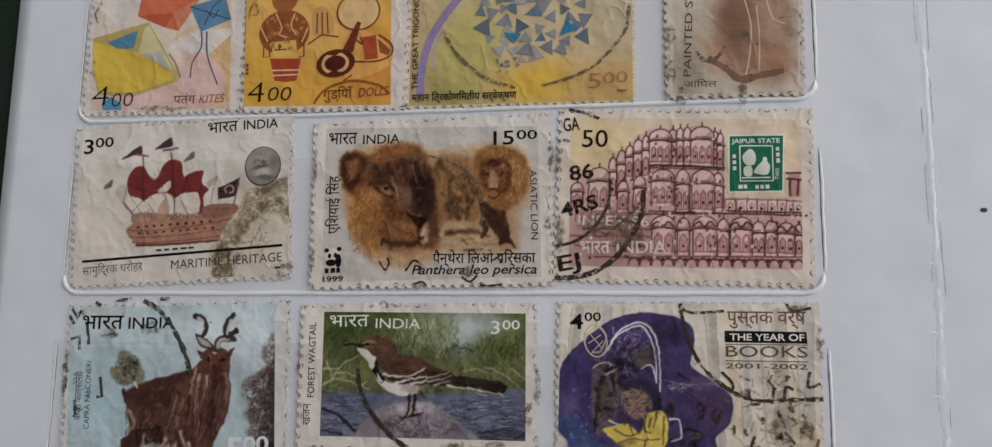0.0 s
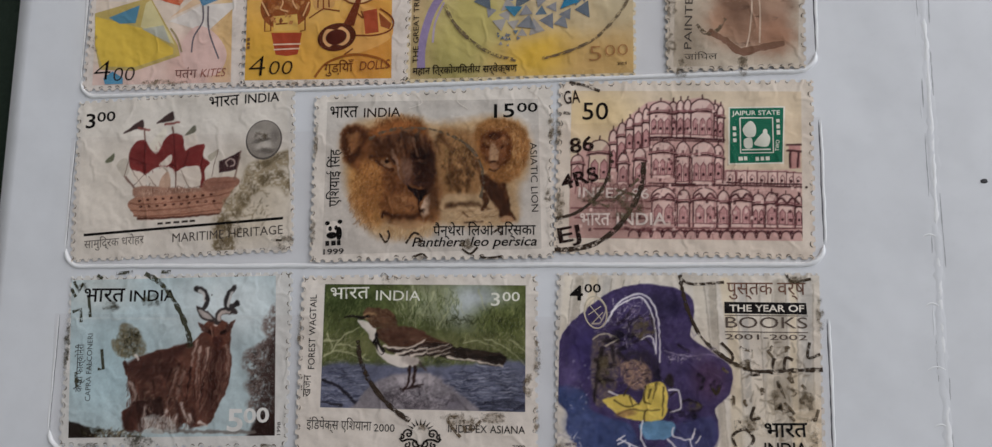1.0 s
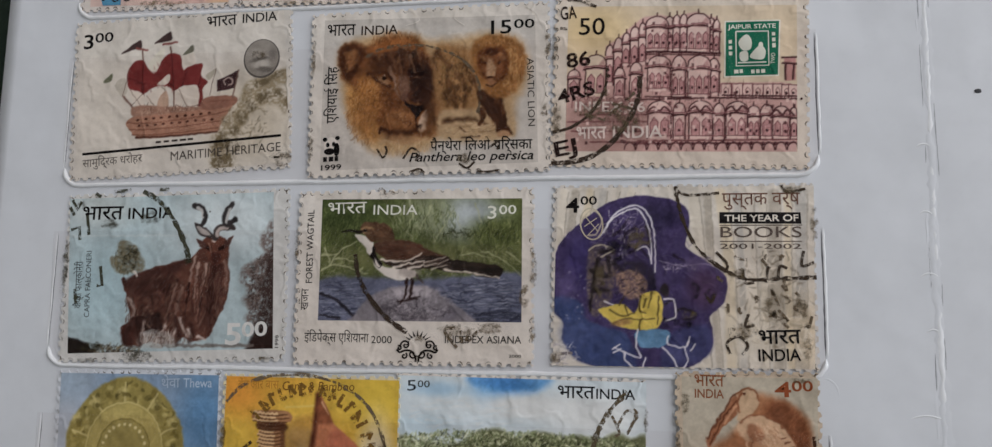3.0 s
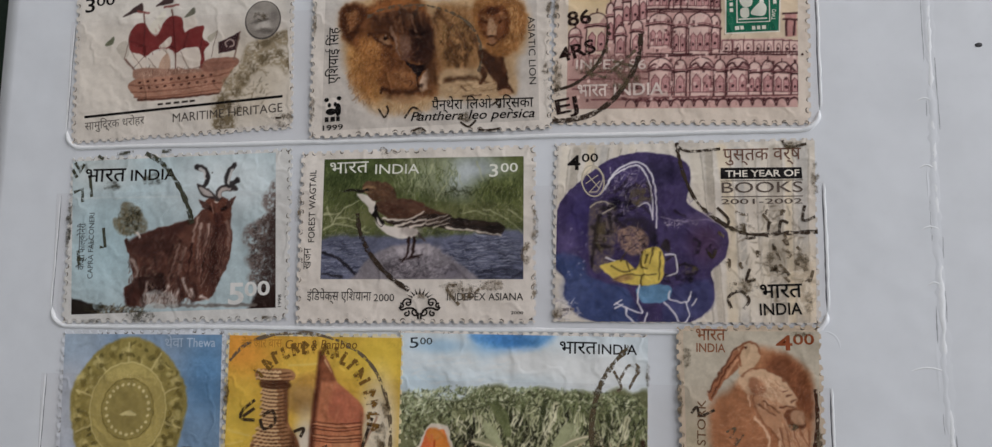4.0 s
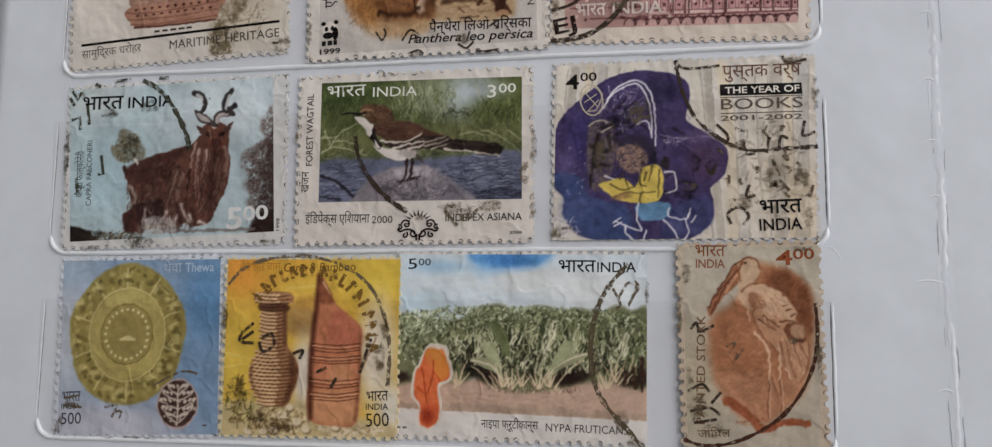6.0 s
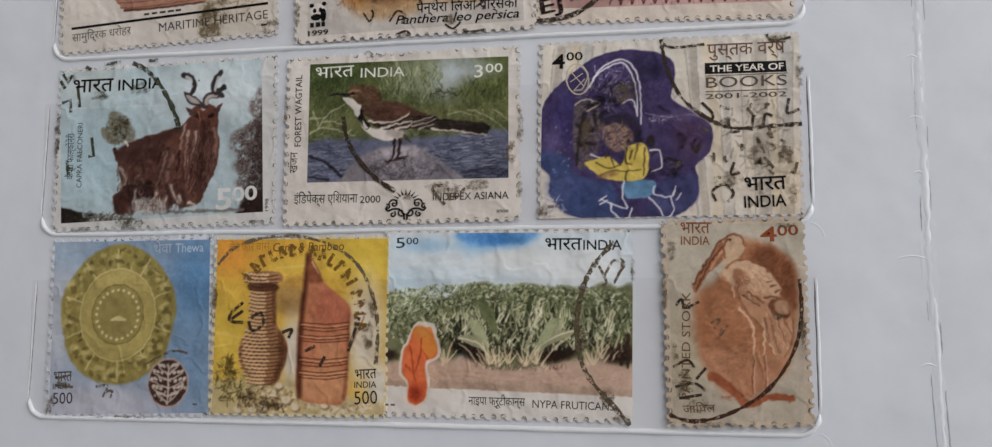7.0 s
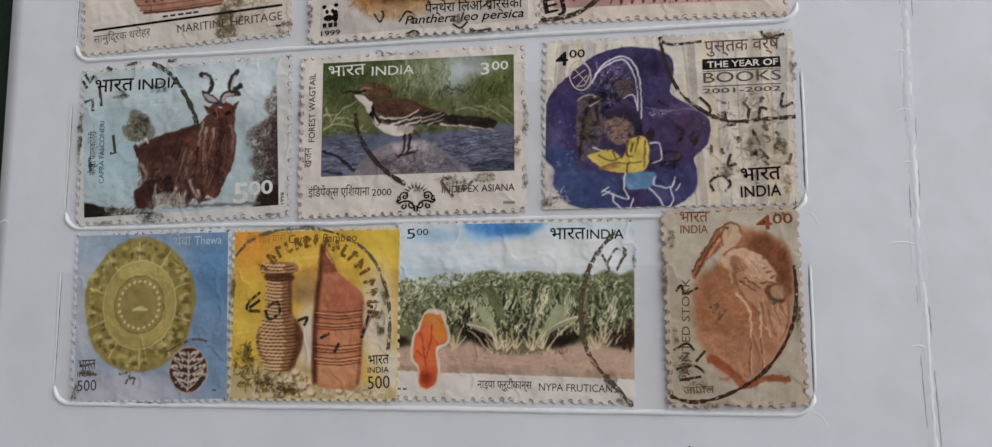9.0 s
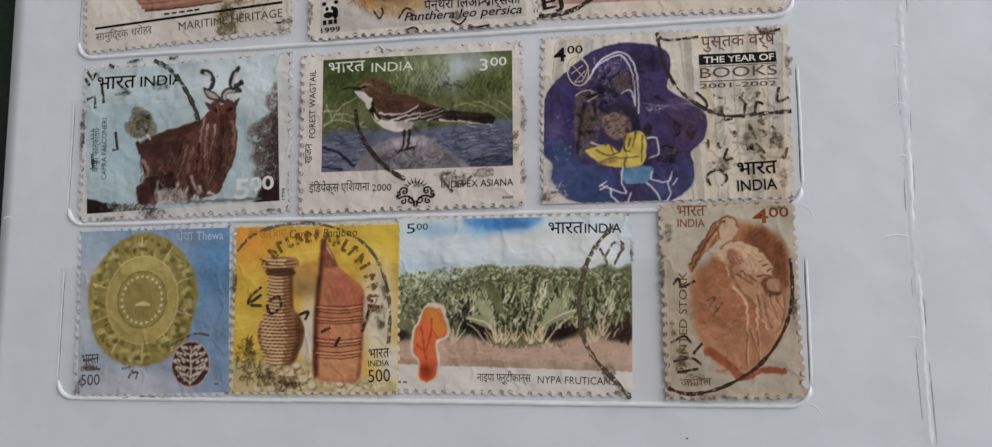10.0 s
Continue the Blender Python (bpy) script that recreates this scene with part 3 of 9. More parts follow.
for x, y, r in ((67.2, 15.2, 0.42), (26.6, -61.5, 0.16)):
    bm = bmesh.new()
    bmesh.ops.create_icosphere(bm, subdivisions=2, radius=r * MM)
    for v in bm.verts:
        v.co = Vector((v.co.x * 1.3, v.co.y * 0.8, v.co.z * 0.35)) * (1 + 0.3 * noise.noise(v.co * 3000)) + Vector((x, y, page_height(x, y))) * MM
    part("speck", bm, SPECK, page, "small dark speck of dirt")

# pocket strips: clear film, welded to the page along the bottom with rounded corners, slit at the sides
LEFT, RIGHT, ROUND = -78.3, 44.6, 3.0
for bottom in (32.75, 3.1, -26.9, -56.55):
    corner = [(180 + 90 * k / 8) for k in range(9)]
    turn_l = [(LEFT + ROUND + ROUND * math.cos(radians(a)), bottom + ROUND + ROUND * math.sin(radians(a))) for a in corner]
    turn_r = [(RIGHT - ROUND + ROUND * math.cos(radians(a + 90)), bottom + ROUND + ROUND * math.sin(radians(a + 90))) for a in corner]
    run = [(LEFT + ROUND + (RIGHT - LEFT - 2 * ROUND) * k / 60, bottom + 0.12 * noise.noise((k * 0.11, bottom, 0))) for k in range(1, 60)]
    bm = bmesh.new()
    outline = [(LEFT, bottom + 22)] + turn_l + [(p[0], bottom) for p in run[2::6]] + turn_r + [(RIGHT, bottom + 22)]
    low = [bm.verts.new((x * MM, y * MM, (0.12 if y < bottom + 21.9 else 1.25) * MM)) for x, y in outline]
    inner = [(x + 1.1 * (1 if x < LEFT + 4 else -1 if x > RIGHT - 4 else 0), y + (1.1 if y < bottom + 4 else 0)) for x, y in outline]
    high = [bm.verts.new((x * MM, y * MM, 1.25 * MM)) for x, y in inner]
    bm.faces.new(high)
    for i in range(len(low) - 1):
        bm.faces.new((low[i], low[i + 1], high[i + 1], high[i]))
    film = part("pocket", bm, FILM, page, "clear glossy plastic pocket film")
    film.visible_shadow = False
    part("weld_seam", sweep(turn_l + run + turn_r, 0.42, 0.42, -0.02, 0.12, rng), WELD, film, "raised white weld seam")
    for x in (LEFT, RIGHT):
        side = [(x + 0.06 * noise.noise((y * 0.3, x, bottom)), bottom + y) for y in range(3, 23)]
        # the slit's shade is dark colour on a thin raised strip
        part("side_slit", sweep(side, 0.09 if x > 0 else 0.06, 0.05, -0.005, 0.3, rng), SLIT_SHADE, film, "thin raised strip beside the film, dark for the slit's shade")
        part("side_weld", sweep([(px + (0.28 if x > 0 else -0.28), py) for px, py in side], 0.2, 0.06, -0.01, 0.3, rng), WELD, film)
    # a pull mark in the vinyl past the corner
    if bottom > 0:
        continue
    tail = [(RIGHT - 0.6 + 2.2 * math.sin(t * 0.2), bottom + 0.3 - 0.035 * t * t * 1.2) for t in range(9)]
    part("wrinkle", sweep(tail, 0.16, 0.025, -0.006), PAGE, page)

BLACK = (34, 30, 30)
MARK, FAINT = cancel_ink(72, 62, 54, 0.66, 1150), cancel_ink(108, 96, 80, 0.52, 1150)
GRIME, DUST = stain_ink(104, 93, 74, 0.5), stain_ink(132, 120, 100, 0.42)

# ---- first strip: kites, dolls, survey, stork ----
def kites():
    s = Stamp("cream postage stamp with yellow, orange and blue kites", (-77.92, 33.76, -0.63, 29.6, 29.5), (205, 202, 200), 11)
    p = Picture((213, 203, 192), 0.8)
    p.patch(22.8, 3.5, 9, 7, (208, 178, 172)).patch(7.7, 2.2, 8, 3, (214, 190, 185)).patch(26.2, 9.7, 3, 9, (200, 170, 120), soft=0.6)
    p.patch(3.2, 24.0, 10, 6, (215, 205, 200)).patch(21.0, 25.8, 9, 5, (205, 175, 130), soft=0.6)
    s.shape("picture", [(0.1, 32.7), (25.9, 31.2), (27.6, 0.9), (1.9, 1.0)], p.done())
    s.shape("kite", [(2.7, 20.0), (4.3, 22.6), (9.4, 20.8), (9.9, 18.4), (7.2, 16.1), (3.5, 16.4)], ink(226, 222, 218), label="white paper kite")
    s.shape("kite", [(15.3, 12.2), (21.0, 14.9), (28.2, 15.2), (22.5, 10.0)], ink(224, 223, 222), label="white paper kite")
    s.shape("kite", [(15.1, 12.6), (19.4, 16.0), (21.8, 15.7), (15.7, 13.0)], ink(205, 180, 150), label="tan paper kite")
    s.shape("kite", [(1.0, 14.2), (11.4, 16.8), (17.3, 7.8), (17.9, 5.9), (9.7, 3.4), (3.0, 3.8), (1.6, 8.3)], ink(176, 160, 95), label="olive kite border")
    s.shape("kite", [(1.2, 13.6), (10.3, 11.1), (16.5, 7.3), (16.6, 6.2), (9.7, 4.1), (3.4, 4.4), (1.7, 8.3)], ink(200, 174, 66), label="yellow paper kite")
    s.shape("facet", [(11.5, 16.3), (16.8, 7.9), (10.0, 11.4), (10.6, 15.6)], ink(190, 186, 140))
    s.shape("facet", [(10.3, 11.0), (14.3, 11.5), (16.0, 8.1)], ink(165, 172, 165))
    s.shape("facet", [(3.8, 13.3), (9.5, 15.4), (9.0, 12.1), (6.0, 12.1)], ink(80, 136, 170))
    s.shape("kite", [(9.8, 23.7), (20.6, 23.2), (19.9, 19.4), (17.1, 15.0), (14.6, 15.7), (9.2, 18.0)], ink(202, 108, 78), label="orange paper kite")
    s.shape("facet", [(15.9, 18.3), (20.7, 21.0), (19.9, 19.4), (17.1, 15.0)], ink(198, 128, 98))
    s.shape("facet", [(9.2, 18.0), (15.9, 18.3), (14.6, 15.7)], ink(188, 92, 66))
    s.shape("kite", [(18.9, 19.4), (25.3, 21.0), (26.7, 16.7), (21.3, 14.7)], ink(88, 136, 172), label="blue paper kite")
    s.strokes("kite_spar", [[(19.1, 19.3), (26.6, 16.7)], [(21.8, 15.8), (23.3, 19.2), (25.3, 20.8)], [(22.0, 18.6), (23.5, 17.2), (24.2, 18.7)]], 0.22, ink(70, 85, 105), True)
    s.shape("kite", [(18.1, 7.8), (20.5, 11.1), (24.0, 9.7), (26.5, 5.9), (24.7, 2.2), (19.4, 3.6)], ink(214, 186, 182), True, label="pale pink paper kite")
    s.strokes("string", [[(21.4, 14.8), (21.6, 11.9), (20.2, 9.2), (20.0, 6.4)], [(22.4, 14.7), (22.9, 10.2), (25.1, 5.1)]], 0.3, ink(110, 105, 115), True)
    s.strokes("string", [[(15.7, 10.9), (17.1, 9.1), (18.2, 6.5)]], 0.35, ink(150, 140, 110), True)
    s.shape("kite", [(3.9, 2.2), (5.5, 3.4), (7.6, 2.2), (7.7, 1.1), (4.3, 1.1)], ink(80, 145, 185), label="blue paper kite")
    s.words("4", (2.0, 1.8), (5.2, 1.9), 3.75, ink(*BLACK), -0.016, 0.05, "numeral")
    s.words("00", (5.8, 1.6), (9.8, 1.7), 2.59, ink(60, 50, 50), -0.012, 0.1, "numeral")
    s.words("पतंग", (17.3, 1.9), (21.3, 1.9), 1.61, ink(120, 80, 75))
    s.words("KITES", (22.0, 1.9), (26.6, 2.0), 1.52, ink(150, 95, 85), 0, 0.2)
    s.stroke("lettering", [(1.7, 17.0), (1.0, 18.8), (2.0, 20.5), (1.1, 22.3), (2.1, 24.0)], 0.35, FAINT)
    s.stain(1.7, 8.3, 1.2, 4, DUST)
    s.stain(15.2, 1.1, 8, 1.2, DUST)


def dolls():
    s = Stamp("ochre postage stamp with brown doll shapes", (-48.48, 33.44, -1.08, 29.0, 29.5), (206, 203, 200), 12)
    p = Picture((206, 158, 66), 1.0)
    p.patch(11.4, 17.2, 12, 7, (212, 172, 92), soft=0.6).patch(2.7, 4.1, 6, 6, (204, 160, 60), soft=0.6).patch(22.4, 7.0, 5, 8, (200, 140, 60), soft=0.6)
    s.shape("picture", [(-0.8, 31.1), (25.0, 29.8), (26.3, 1.0), (0.7, 1.1)], p.done())
    dark, skin = ink(128, 72, 42), ink(222, 190, 134)
    s.disc("round_shape", 7.0, 14.0, 4.52, 3.98, ink(150, 88, 48))
    s.disc("round_shape", 6.7, 20.8, 2.51, 3.35, ink(160, 100, 60))
    s.shape("panel", [(5.0, 12.3), (9.2, 12.6), (9.6, 9.7), (5.2, 9.6)], ink(216, 180, 92))
    s.strokes("outline", [[(3.5, 11.6), (3.6, 9.7), (4.7, 9.7), (4.5, 12.6)], [(9.6, 12.7), (10.6, 12.6), (10.8, 9.7), (9.9, 9.5)], [(5.5, 10.9), (7.6, 11.0)]], 0.25, dark)
    s.under = s.shape("drum", [(4.8, 9.4), (10.3, 9.3), (9.8, 5.5), (7.9, 5.2), (5.9, 5.5)], ink(166, 72, 48))
    s.strokes("stripe", [[(5.3, 7.3), (10.2, 7.3)], [(5.5, 6.4), (10.1, 6.5)]], 0.25, ink(214, 190, 170))
    s.under = None
    s.shape("round_shape", [(11.9, 17.2), (13.4, 18.4), (15.2, 17.1), (15.6, 13.7), (12.3, 13.4)], ink(190, 148, 88), True)
    s.strokes("outline", [[(12.7, 17.2), (12.8, 13.6)], [(13.5, 17.4), (13.8, 13.5)], [(14.4, 17.3), (14.8, 13.6)], [(11.4, 11.8), (13.8, 13.4), (16.7, 12.9)]], 0.25, dark)
    s.disc("round_shape", 19.9, 17.2, 3.85, 3.35, ink(176, 126, 62))
    s.disc("round_shape", 19.9, 17.3, 3.52, 3.10, skin)
    s.shape("round_shape", [(19.1, 13.6), (22.0, 13.6), (25.6, 11.0), (26.1, 8.5), (24.4, 6.9), (20.0, 5.4), (17.9, 6.3), (19.2, 9.1)], ink(212, 160, 84), True)
    s.shape("panel", [(20.8, 12.7), (23.2, 13.1), (23.7, 9.0), (21.4, 8.7)], ink(170, 80, 52))
    s.shape("panel", [(23.5, 12.5), (25.8, 10.4), (25.5, 9.4), (24.0, 10.0)], ink(150, 84, 50))
    s.splotches(7.0, 14.0, 4.0, 3.4, 18, ((112, 62, 36), (176, 112, 66), (200, 150, 90)), 81, 1.0, 0.2, 60, 60)
    s.strokes("outline", [[(5.3, 17.4), (6.5, 14.9), (6.2, 13.6), (7.5, 13.1)], [(8.7, 17.3), (8.2, 15.2), (9.1, 13.5)], [(2.7, 15.0), (4.2, 12.4)], [(11.2, 14.7), (10.3, 12.2)]], 0.28, ink(214, 170, 120), True)
    s.stroke("outline", oval(19.9, 17.3, 3.69, 3.27), 0.22, dark, False, True)
    s.strokes("outline", [[(18.9, 13.4), (17.7, 10.0)], [(19.4, 6.2), (18.0, 5.2)], [(19.8, 12.4), (20.9, 11.5), (20.5, 12.8)]], 0.24, dark, True)
    s.stroke("outline", [(19.8, 8.5), (23.5, 8.5), (25.9, 9.5), (25.9, 11.4), (23.7, 13.1)], 0.28, dark)
    s.stroke("outline", [(13.1, 1.4), (15.2, 3.9), (19.6, 5.2), (24.1, 4.4), (26.0, 2.9)], 0.4, ink(150, 92, 40))
    s.shape("horn_pipe", [(17.4, 10.3), (19.8, 15.5), (20.5, 15.3), (19.4, 10.2)], ink(122, 62, 40))
    s.disc("horn_bell", 16.5, 8.3, 3.35, 2.43, ink(96, 52, 36), 8)
    s.shape("horn_bell", [(14.1, 8.7), (14.8, 9.7), (16.3, 9.6), (17.3, 10.1), (18.6, 9.1), (18.7, 7.7), (17.7, 6.8), (16.2, 7.1), (15.2, 6.6), (14.2, 7.5)], ink(204, 158, 108), True)
    s.disc("horn_bell", 16.4, 8.3, 1.84, 1.34, ink(92, 44, 34), 8)
    s.words("4", (1.4, 1.7), (4.3, 1.8), 3.77, ink(*BLACK), -0.016, 0.05, "numeral")
    s.words("00", (5.0, 2.0), (9.1, 2.0), 2.51, ink(60, 45, 35), -0.012, 0.1, "numeral")
    s.words("गुड़ियाँ", (14.7, 2.1), (19.8, 2.3), 1.68, ink(110, 60, 35))
    s.words("DOLLS", (20.8, 2.4), (26.0, 2.7), 1.59, ink(130, 72, 45), 0, 0.2)
    s.bars((1.2, 6.6), (1.1, 8.7), 0.5, 3, ink(120, 90, 60))
    s.strokes("lettering", [[(0.8, 17.2), (2.1, 17.5), (1.5, 19.3)], [(0.5, 16.1), (0.7, 18.4), (1.8, 20.5)]], 0.3, FAINT, True)
    s.stain(10.5, 0.6, 7, 0.8, DUST)


def survey():
    s = Stamp("ochre postage stamp with a cluster of blue triangles", (-20.15, 33.12, -0.26, 37.6, 29.5), (196, 186, 158), 13)
    p = Picture((178, 158, 118), 1.5, 300)
    p.patch(21.8, 14.9, 17, 13, (186, 172, 138), soft=0.25).patch(8.6, 5.0, 6, 6, (158, 152, 92), soft=0.7).patch(11.3, 11.4, 6, 7, (180, 172, 105), soft=0.7)
    p.patch(22.8, 3.8, 7, 4, (205, 170, 62), soft=0.7).patch(33.0, 2.8, 7, 4, (186, 155, 98), soft=0.8).patch(34.9, 15.7, 3, 5, (176, 172, 150), soft=0.9, most=0.7)
    s.shape("picture", [(0.8, 30.8), (37.1, 28.5), (37.2, 0.5), (1.1, 0.6)], p.done())
    s.stroke("arc", [(2.9, 2.3), (2.9, 6.2), (4.2, 11.7), (6.8, 16.1), (10.1, 20.0), (14.9, 23.3)], 1.35, ink(140, 128, 172), label="violet arc")
    s.stroke("arc", [(4.7, 6.7), (5.0, 10.1), (6.4, 13.6)], 0.35, ink(160, 150, 175))
    blues = [ink(124, 132, 144), ink(136, 140, 150), ink(96, 110, 126), ink(98, 122, 144), ink(114, 122, 136), ink(150, 150, 152)]
    r = random.Random(21)
    cx, cy = 21.3, 14.4
    spots = []
    while len(spots) < 44:
        a, d = r.uniform(0, 2 * math.pi), math.sqrt(r.random())
        q = (cx + 9.6 * d * math.cos(a), cy + 6.8 * d * math.sin(a))
        if all(math.hypot(q[0] - o[0], q[1] - o[1]) > 1.5 for o in spots):
            spots.append(q)
    for x, y in spots:
        size, turn = r.uniform(1.0, 1.9), r.uniform(0, 6.3)
        s.shape("triangle", [(x + size * r.uniform(0.7, 1.1) * math.cos(turn + k * 2.1), y + size * r.uniform(0.7, 1.1) * math.sin(turn + k * 2.1)) for k in range(3)], r.choice(blues))
    for k in range(12):
        x, y, size = cx - 4.2 + r.uniform(-1.8, 1.8), cy - 7.6 + r.uniform(-1.2, 1.2), r.uniform(0.25, 0.5)
        turn = r.uniform(0, 6)
        s.shape("triangle", [(x + size * math.cos(turn + j * 2.1), y + size * math.sin(turn + j * 2.1)) for j in range(3)], r.choice(blues))
    s.shape("triangle", [(25.6, 11.5), (26.7, 14.1), (28.7, 12.6)], ink(48, 128, 172), label="bright blue triangle")
    s.shape("triangle", [(16.5, 12.4), (19.5, 12.2), (18.2, 10.5)], ink(62, 128, 165), label="bright blue triangle")
    s.stroke("postmark", [(6.5, 13.0), (8.5, 9.5), (11.9, 6.1), (15.3, 4.1), (18.6, 3.2)], 0.6, FAINT, ragged=0.3)
    s.stroke("postmark", [(22.8, 3.3), (26.6, 4.2), (30.9, 6.1), (33.9, 9.0), (36.2, 12.3), (36.7, 16.1)], 0.5, FAINT, ragged=0.3)
    s.words("THE GREAT TRIGONOMETRICAL", (2.4, 3.3), (2.1, 26.6), 0.96, ink(60, 52, 48), 0.006)
    s.words("महान त्रिकोणमितीय सर्वेक्षण", (1.5, 1.3), (18.8, 1.3), 1.25, ink(48, 40, 36), 0.012)
    s.words("5", (30.3, 2.6), (32.2, 2.6), 2.59, ink(160, 118, 76), -0.016, 0, "numeral")
    s.words("00", (32.8, 3.3), (36.4, 3.4), 1.92, ink(160, 118, 76), -0.016, 0, "numeral")
    s.words("2004", (34.7, 1.8), (36.2, 1.8), 0.48, ink(70, 55, 45), 0.01)
    # highlights along paper creases, painted as flat pale ink lines
    s.strokes("wrinkle", [[(33.9, 16.3), (35.3, 15.7), (36.2, 14.2)], [(33.5, 18.3), (35.8, 16.9), (37.1, 16.6)], [(34.9, 20.2), (36.3, 17.6), (36.0, 15.2)]], 0.18, ink(215, 210, 190), True)


def grey_stork():
    s = Stamp("worn grey postage stamp with a faded brown print", (22.09, 33.26, -0.15, 21.1, 33.0), (186, 180, 170), 14, 0.06, wear=0.5)
    p = Picture((182, 174, 160), 1.6, 350)
    p.patch(13.5, 11.5, 6.2, 9, (148, 122, 106), soft=0.35).patch(9.7, 7.9, 4, 4, (165, 132, 110), soft=0.6).patch(16.0, 14.3, 2.6, 5, (160, 132, 112), soft=0.5)
    p.patch(11.1, 13.1, 2.5, 7, (130, 102, 86), soft=0.6).patch(3.4, 5.3, 2.2, 6, (150, 140, 125), soft=0.9).patch(16.5, 5.3, 3, 3, (160, 122, 100), soft=0.7)
    p.patch(13.7, 11.5, 6, 9, (112, 88, 76), soft=0.3, grain=(0.4, 1.2, 0.25))
    s.shape("picture", [(2.2, 33.8), (21.2, 32.4), (19.8, 0.7), (1.1, 0.8)], p.done(0.3))
    s.strokes("outline", [[(12.2, 16.4), (13.2, 11.5), (12.8, 6.3), (12.2, 3.5)], [(14.1, 14.8), (14.4, 9.6), (14.2, 4.2)], [(15.6, 16.2), (16.4, 12.8), (18.4, 11.5)]], 0.24, ink(182, 164, 148), True)
    s.stroke("branch", [(6.5, 6.4), (9.1, 4.8), (11.3, 2.9), (14.3, 3.4), (17.9, 4.0)], 1.0, ink(124, 94, 78), ragged=0.4)
    s.words("PAINTED STORK", (3.9, 3.6), (4.7, 23.1), 1.20, ink(82, 76, 72), 0.004)
    s.words("जांघिल", (2.8, 1.9), (7.8, 1.8), 1.06, ink(82, 76, 72))
    s.stroke("postmark", [(4.8, 7.6), (6.1, 6.1), (7.9, 6.5), (9.2, 8.4)], 0.5, FAINT, ragged=0.4)
    for x, y in ((0.7, 4.5), (1.0, 10.7), (2.4, 0.6), (11.6, 0.5)):
        s.stain(x, y, 1.5, 3.2, GRIME)


# ---- second strip: ship, lion, palace ----
def ship():
    s = Stamp("white postage stamp with a red-sailed sailing ship, water-stained", (-77.18, 3.80, 2.31, 39.6, 28.1), (192, 190, 186), 21, 0.05)
    c = Canvas([(1.0, 27.6), (38.0, 27.1), (39.4, 0.9), (1.1, 0.4)], (197, 194, 188), seed=21, wobble=0.08)
    c.blot(7.3, 12.8, 10, 8, (202, 199, 192), 0, 0.8).blot(32.3, 8.9, 7, 7, (192, 184, 168), 0, 0.8)
    red, cream, timber = (134, 54, 54), (218, 210, 200), (172, 124, 102)
    c.lines([[(12.7, 22.0), (13.3, 11.1)], [(17.8, 22.3), (18.9, 10.9)], [(21.7, 21.0), (23.1, 11.7)]], 0.3, (126, 96, 86), soft=0.08)
    c.line([(9.3, 14.4), (12.2, 10.9)], 0.35, (126, 96, 86))
    c.wash([(7.7, 16.3), (9.4, 17.4), (10.2, 15.3), (9.2, 14.2)], (180, 176, 166), 0.15, piece="sail")
    c.wash([(13.7, 19.0), (14.8, 20.9), (16.7, 22.3), (16.2, 19.9), (14.9, 17.9)], (206, 204, 192), 0.12, piece="sail")
    c.wash([(19.9, 20.2), (21.3, 21.9), (22.3, 20.0), (22.2, 18.7), (20.5, 18.4)], (214, 208, 198), 0.12, piece="sail")
    c.wash([(10.4, 19.2), (11.5, 20.3), (13.0, 20.2), (13.8, 18.7), (14.9, 17.6), (13.6, 15.8), (13.0, 14.1), (11.6, 14.7), (10.4, 15.6), (9.9, 17.5)], red, 0.12, piece="sail")
    c.wash([(13.6, 16.8), (15.4, 18.2), (16.6, 20.5), (18.0, 21.2), (19.7, 20.6), (20.0, 18.5), (20.5, 17.5), (19.7, 15.1), (18.6, 14.6), (17.3, 15.5), (15.0, 15.4), (13.0, 14.4)], red, 0.12, piece="sail")
    c.wash([(20.5, 18.2), (23.6, 19.0), (23.4, 16.8), (24.7, 15.7), (23.8, 14.3), (24.1, 11.6), (23.0, 11.8), (22.8, 14.3), (20.6, 15.3), (19.7, 15.1), (20.2, 17.0)], red, 0.12, piece="sail")
    c.hairs(16.3, 17.0, 5.6, 2.4, 130, 1.0, 0.1, 100, 30, [(112, 40, 44), (158, 78, 74), (124, 46, 48)], 0.6)
    c.lines([[(12.8, 20.0), (12.8, 14.4)], [(18.0, 20.9), (18.6, 14.6)], [(11.4, 16.4), (13.6, 16.1)], [(20.9, 18.0), (20.1, 15.2)], [(10.3, 17.3), (12.9, 16.2), (13.0, 14.4)], [(18.4, 15.5), (16.6, 16.6)], [(23.4, 16.7), (23.0, 14.3)]], 0.18, (92, 38, 40), 0.14, 0.08)
    for pts in ([(15.7, 16.1), (17.7, 17.5), (17.6, 16.0), (16.0, 15.6)], [(10.6, 15.3), (13.2, 14.1), (13.0, 11.9), (11.1, 13.4)], [(13.7, 14.0), (16.4, 15.4), (17.0, 14.7), (15.1, 12.2), (13.8, 12.7)], [(19.6, 14.7), (22.8, 15.2), (23.1, 11.9), (21.2, 11.7), (19.9, 13.1)], [(15.9, 11.7), (18.6, 11.7), (18.4, 10.6), (16.6, 10.8)], [(18.8, 14.2), (19.8, 14.6), (20.2, 11.9), (19.1, 11.5)]):
        c.wash(pts, cream, 0.12, piece="sail")
    c.lines([[(10.6, 15.3), (13.0, 11.9)], [(13.7, 14.0), (15.1, 12.2)], [(19.6, 14.7), (21.2, 11.7), (23.1, 11.9)], [(16.4, 15.4), (17.0, 14.7)], [(15.7, 16.1), (16.0, 15.6)]], 0.14, (140, 120, 108), 0.14, 0.07)
    c.wash([(16.3, 13.9), (17.4, 14.6), (17.7, 11.8), (15.7, 12.2)], (180, 150, 130), 0.14, piece="sail")
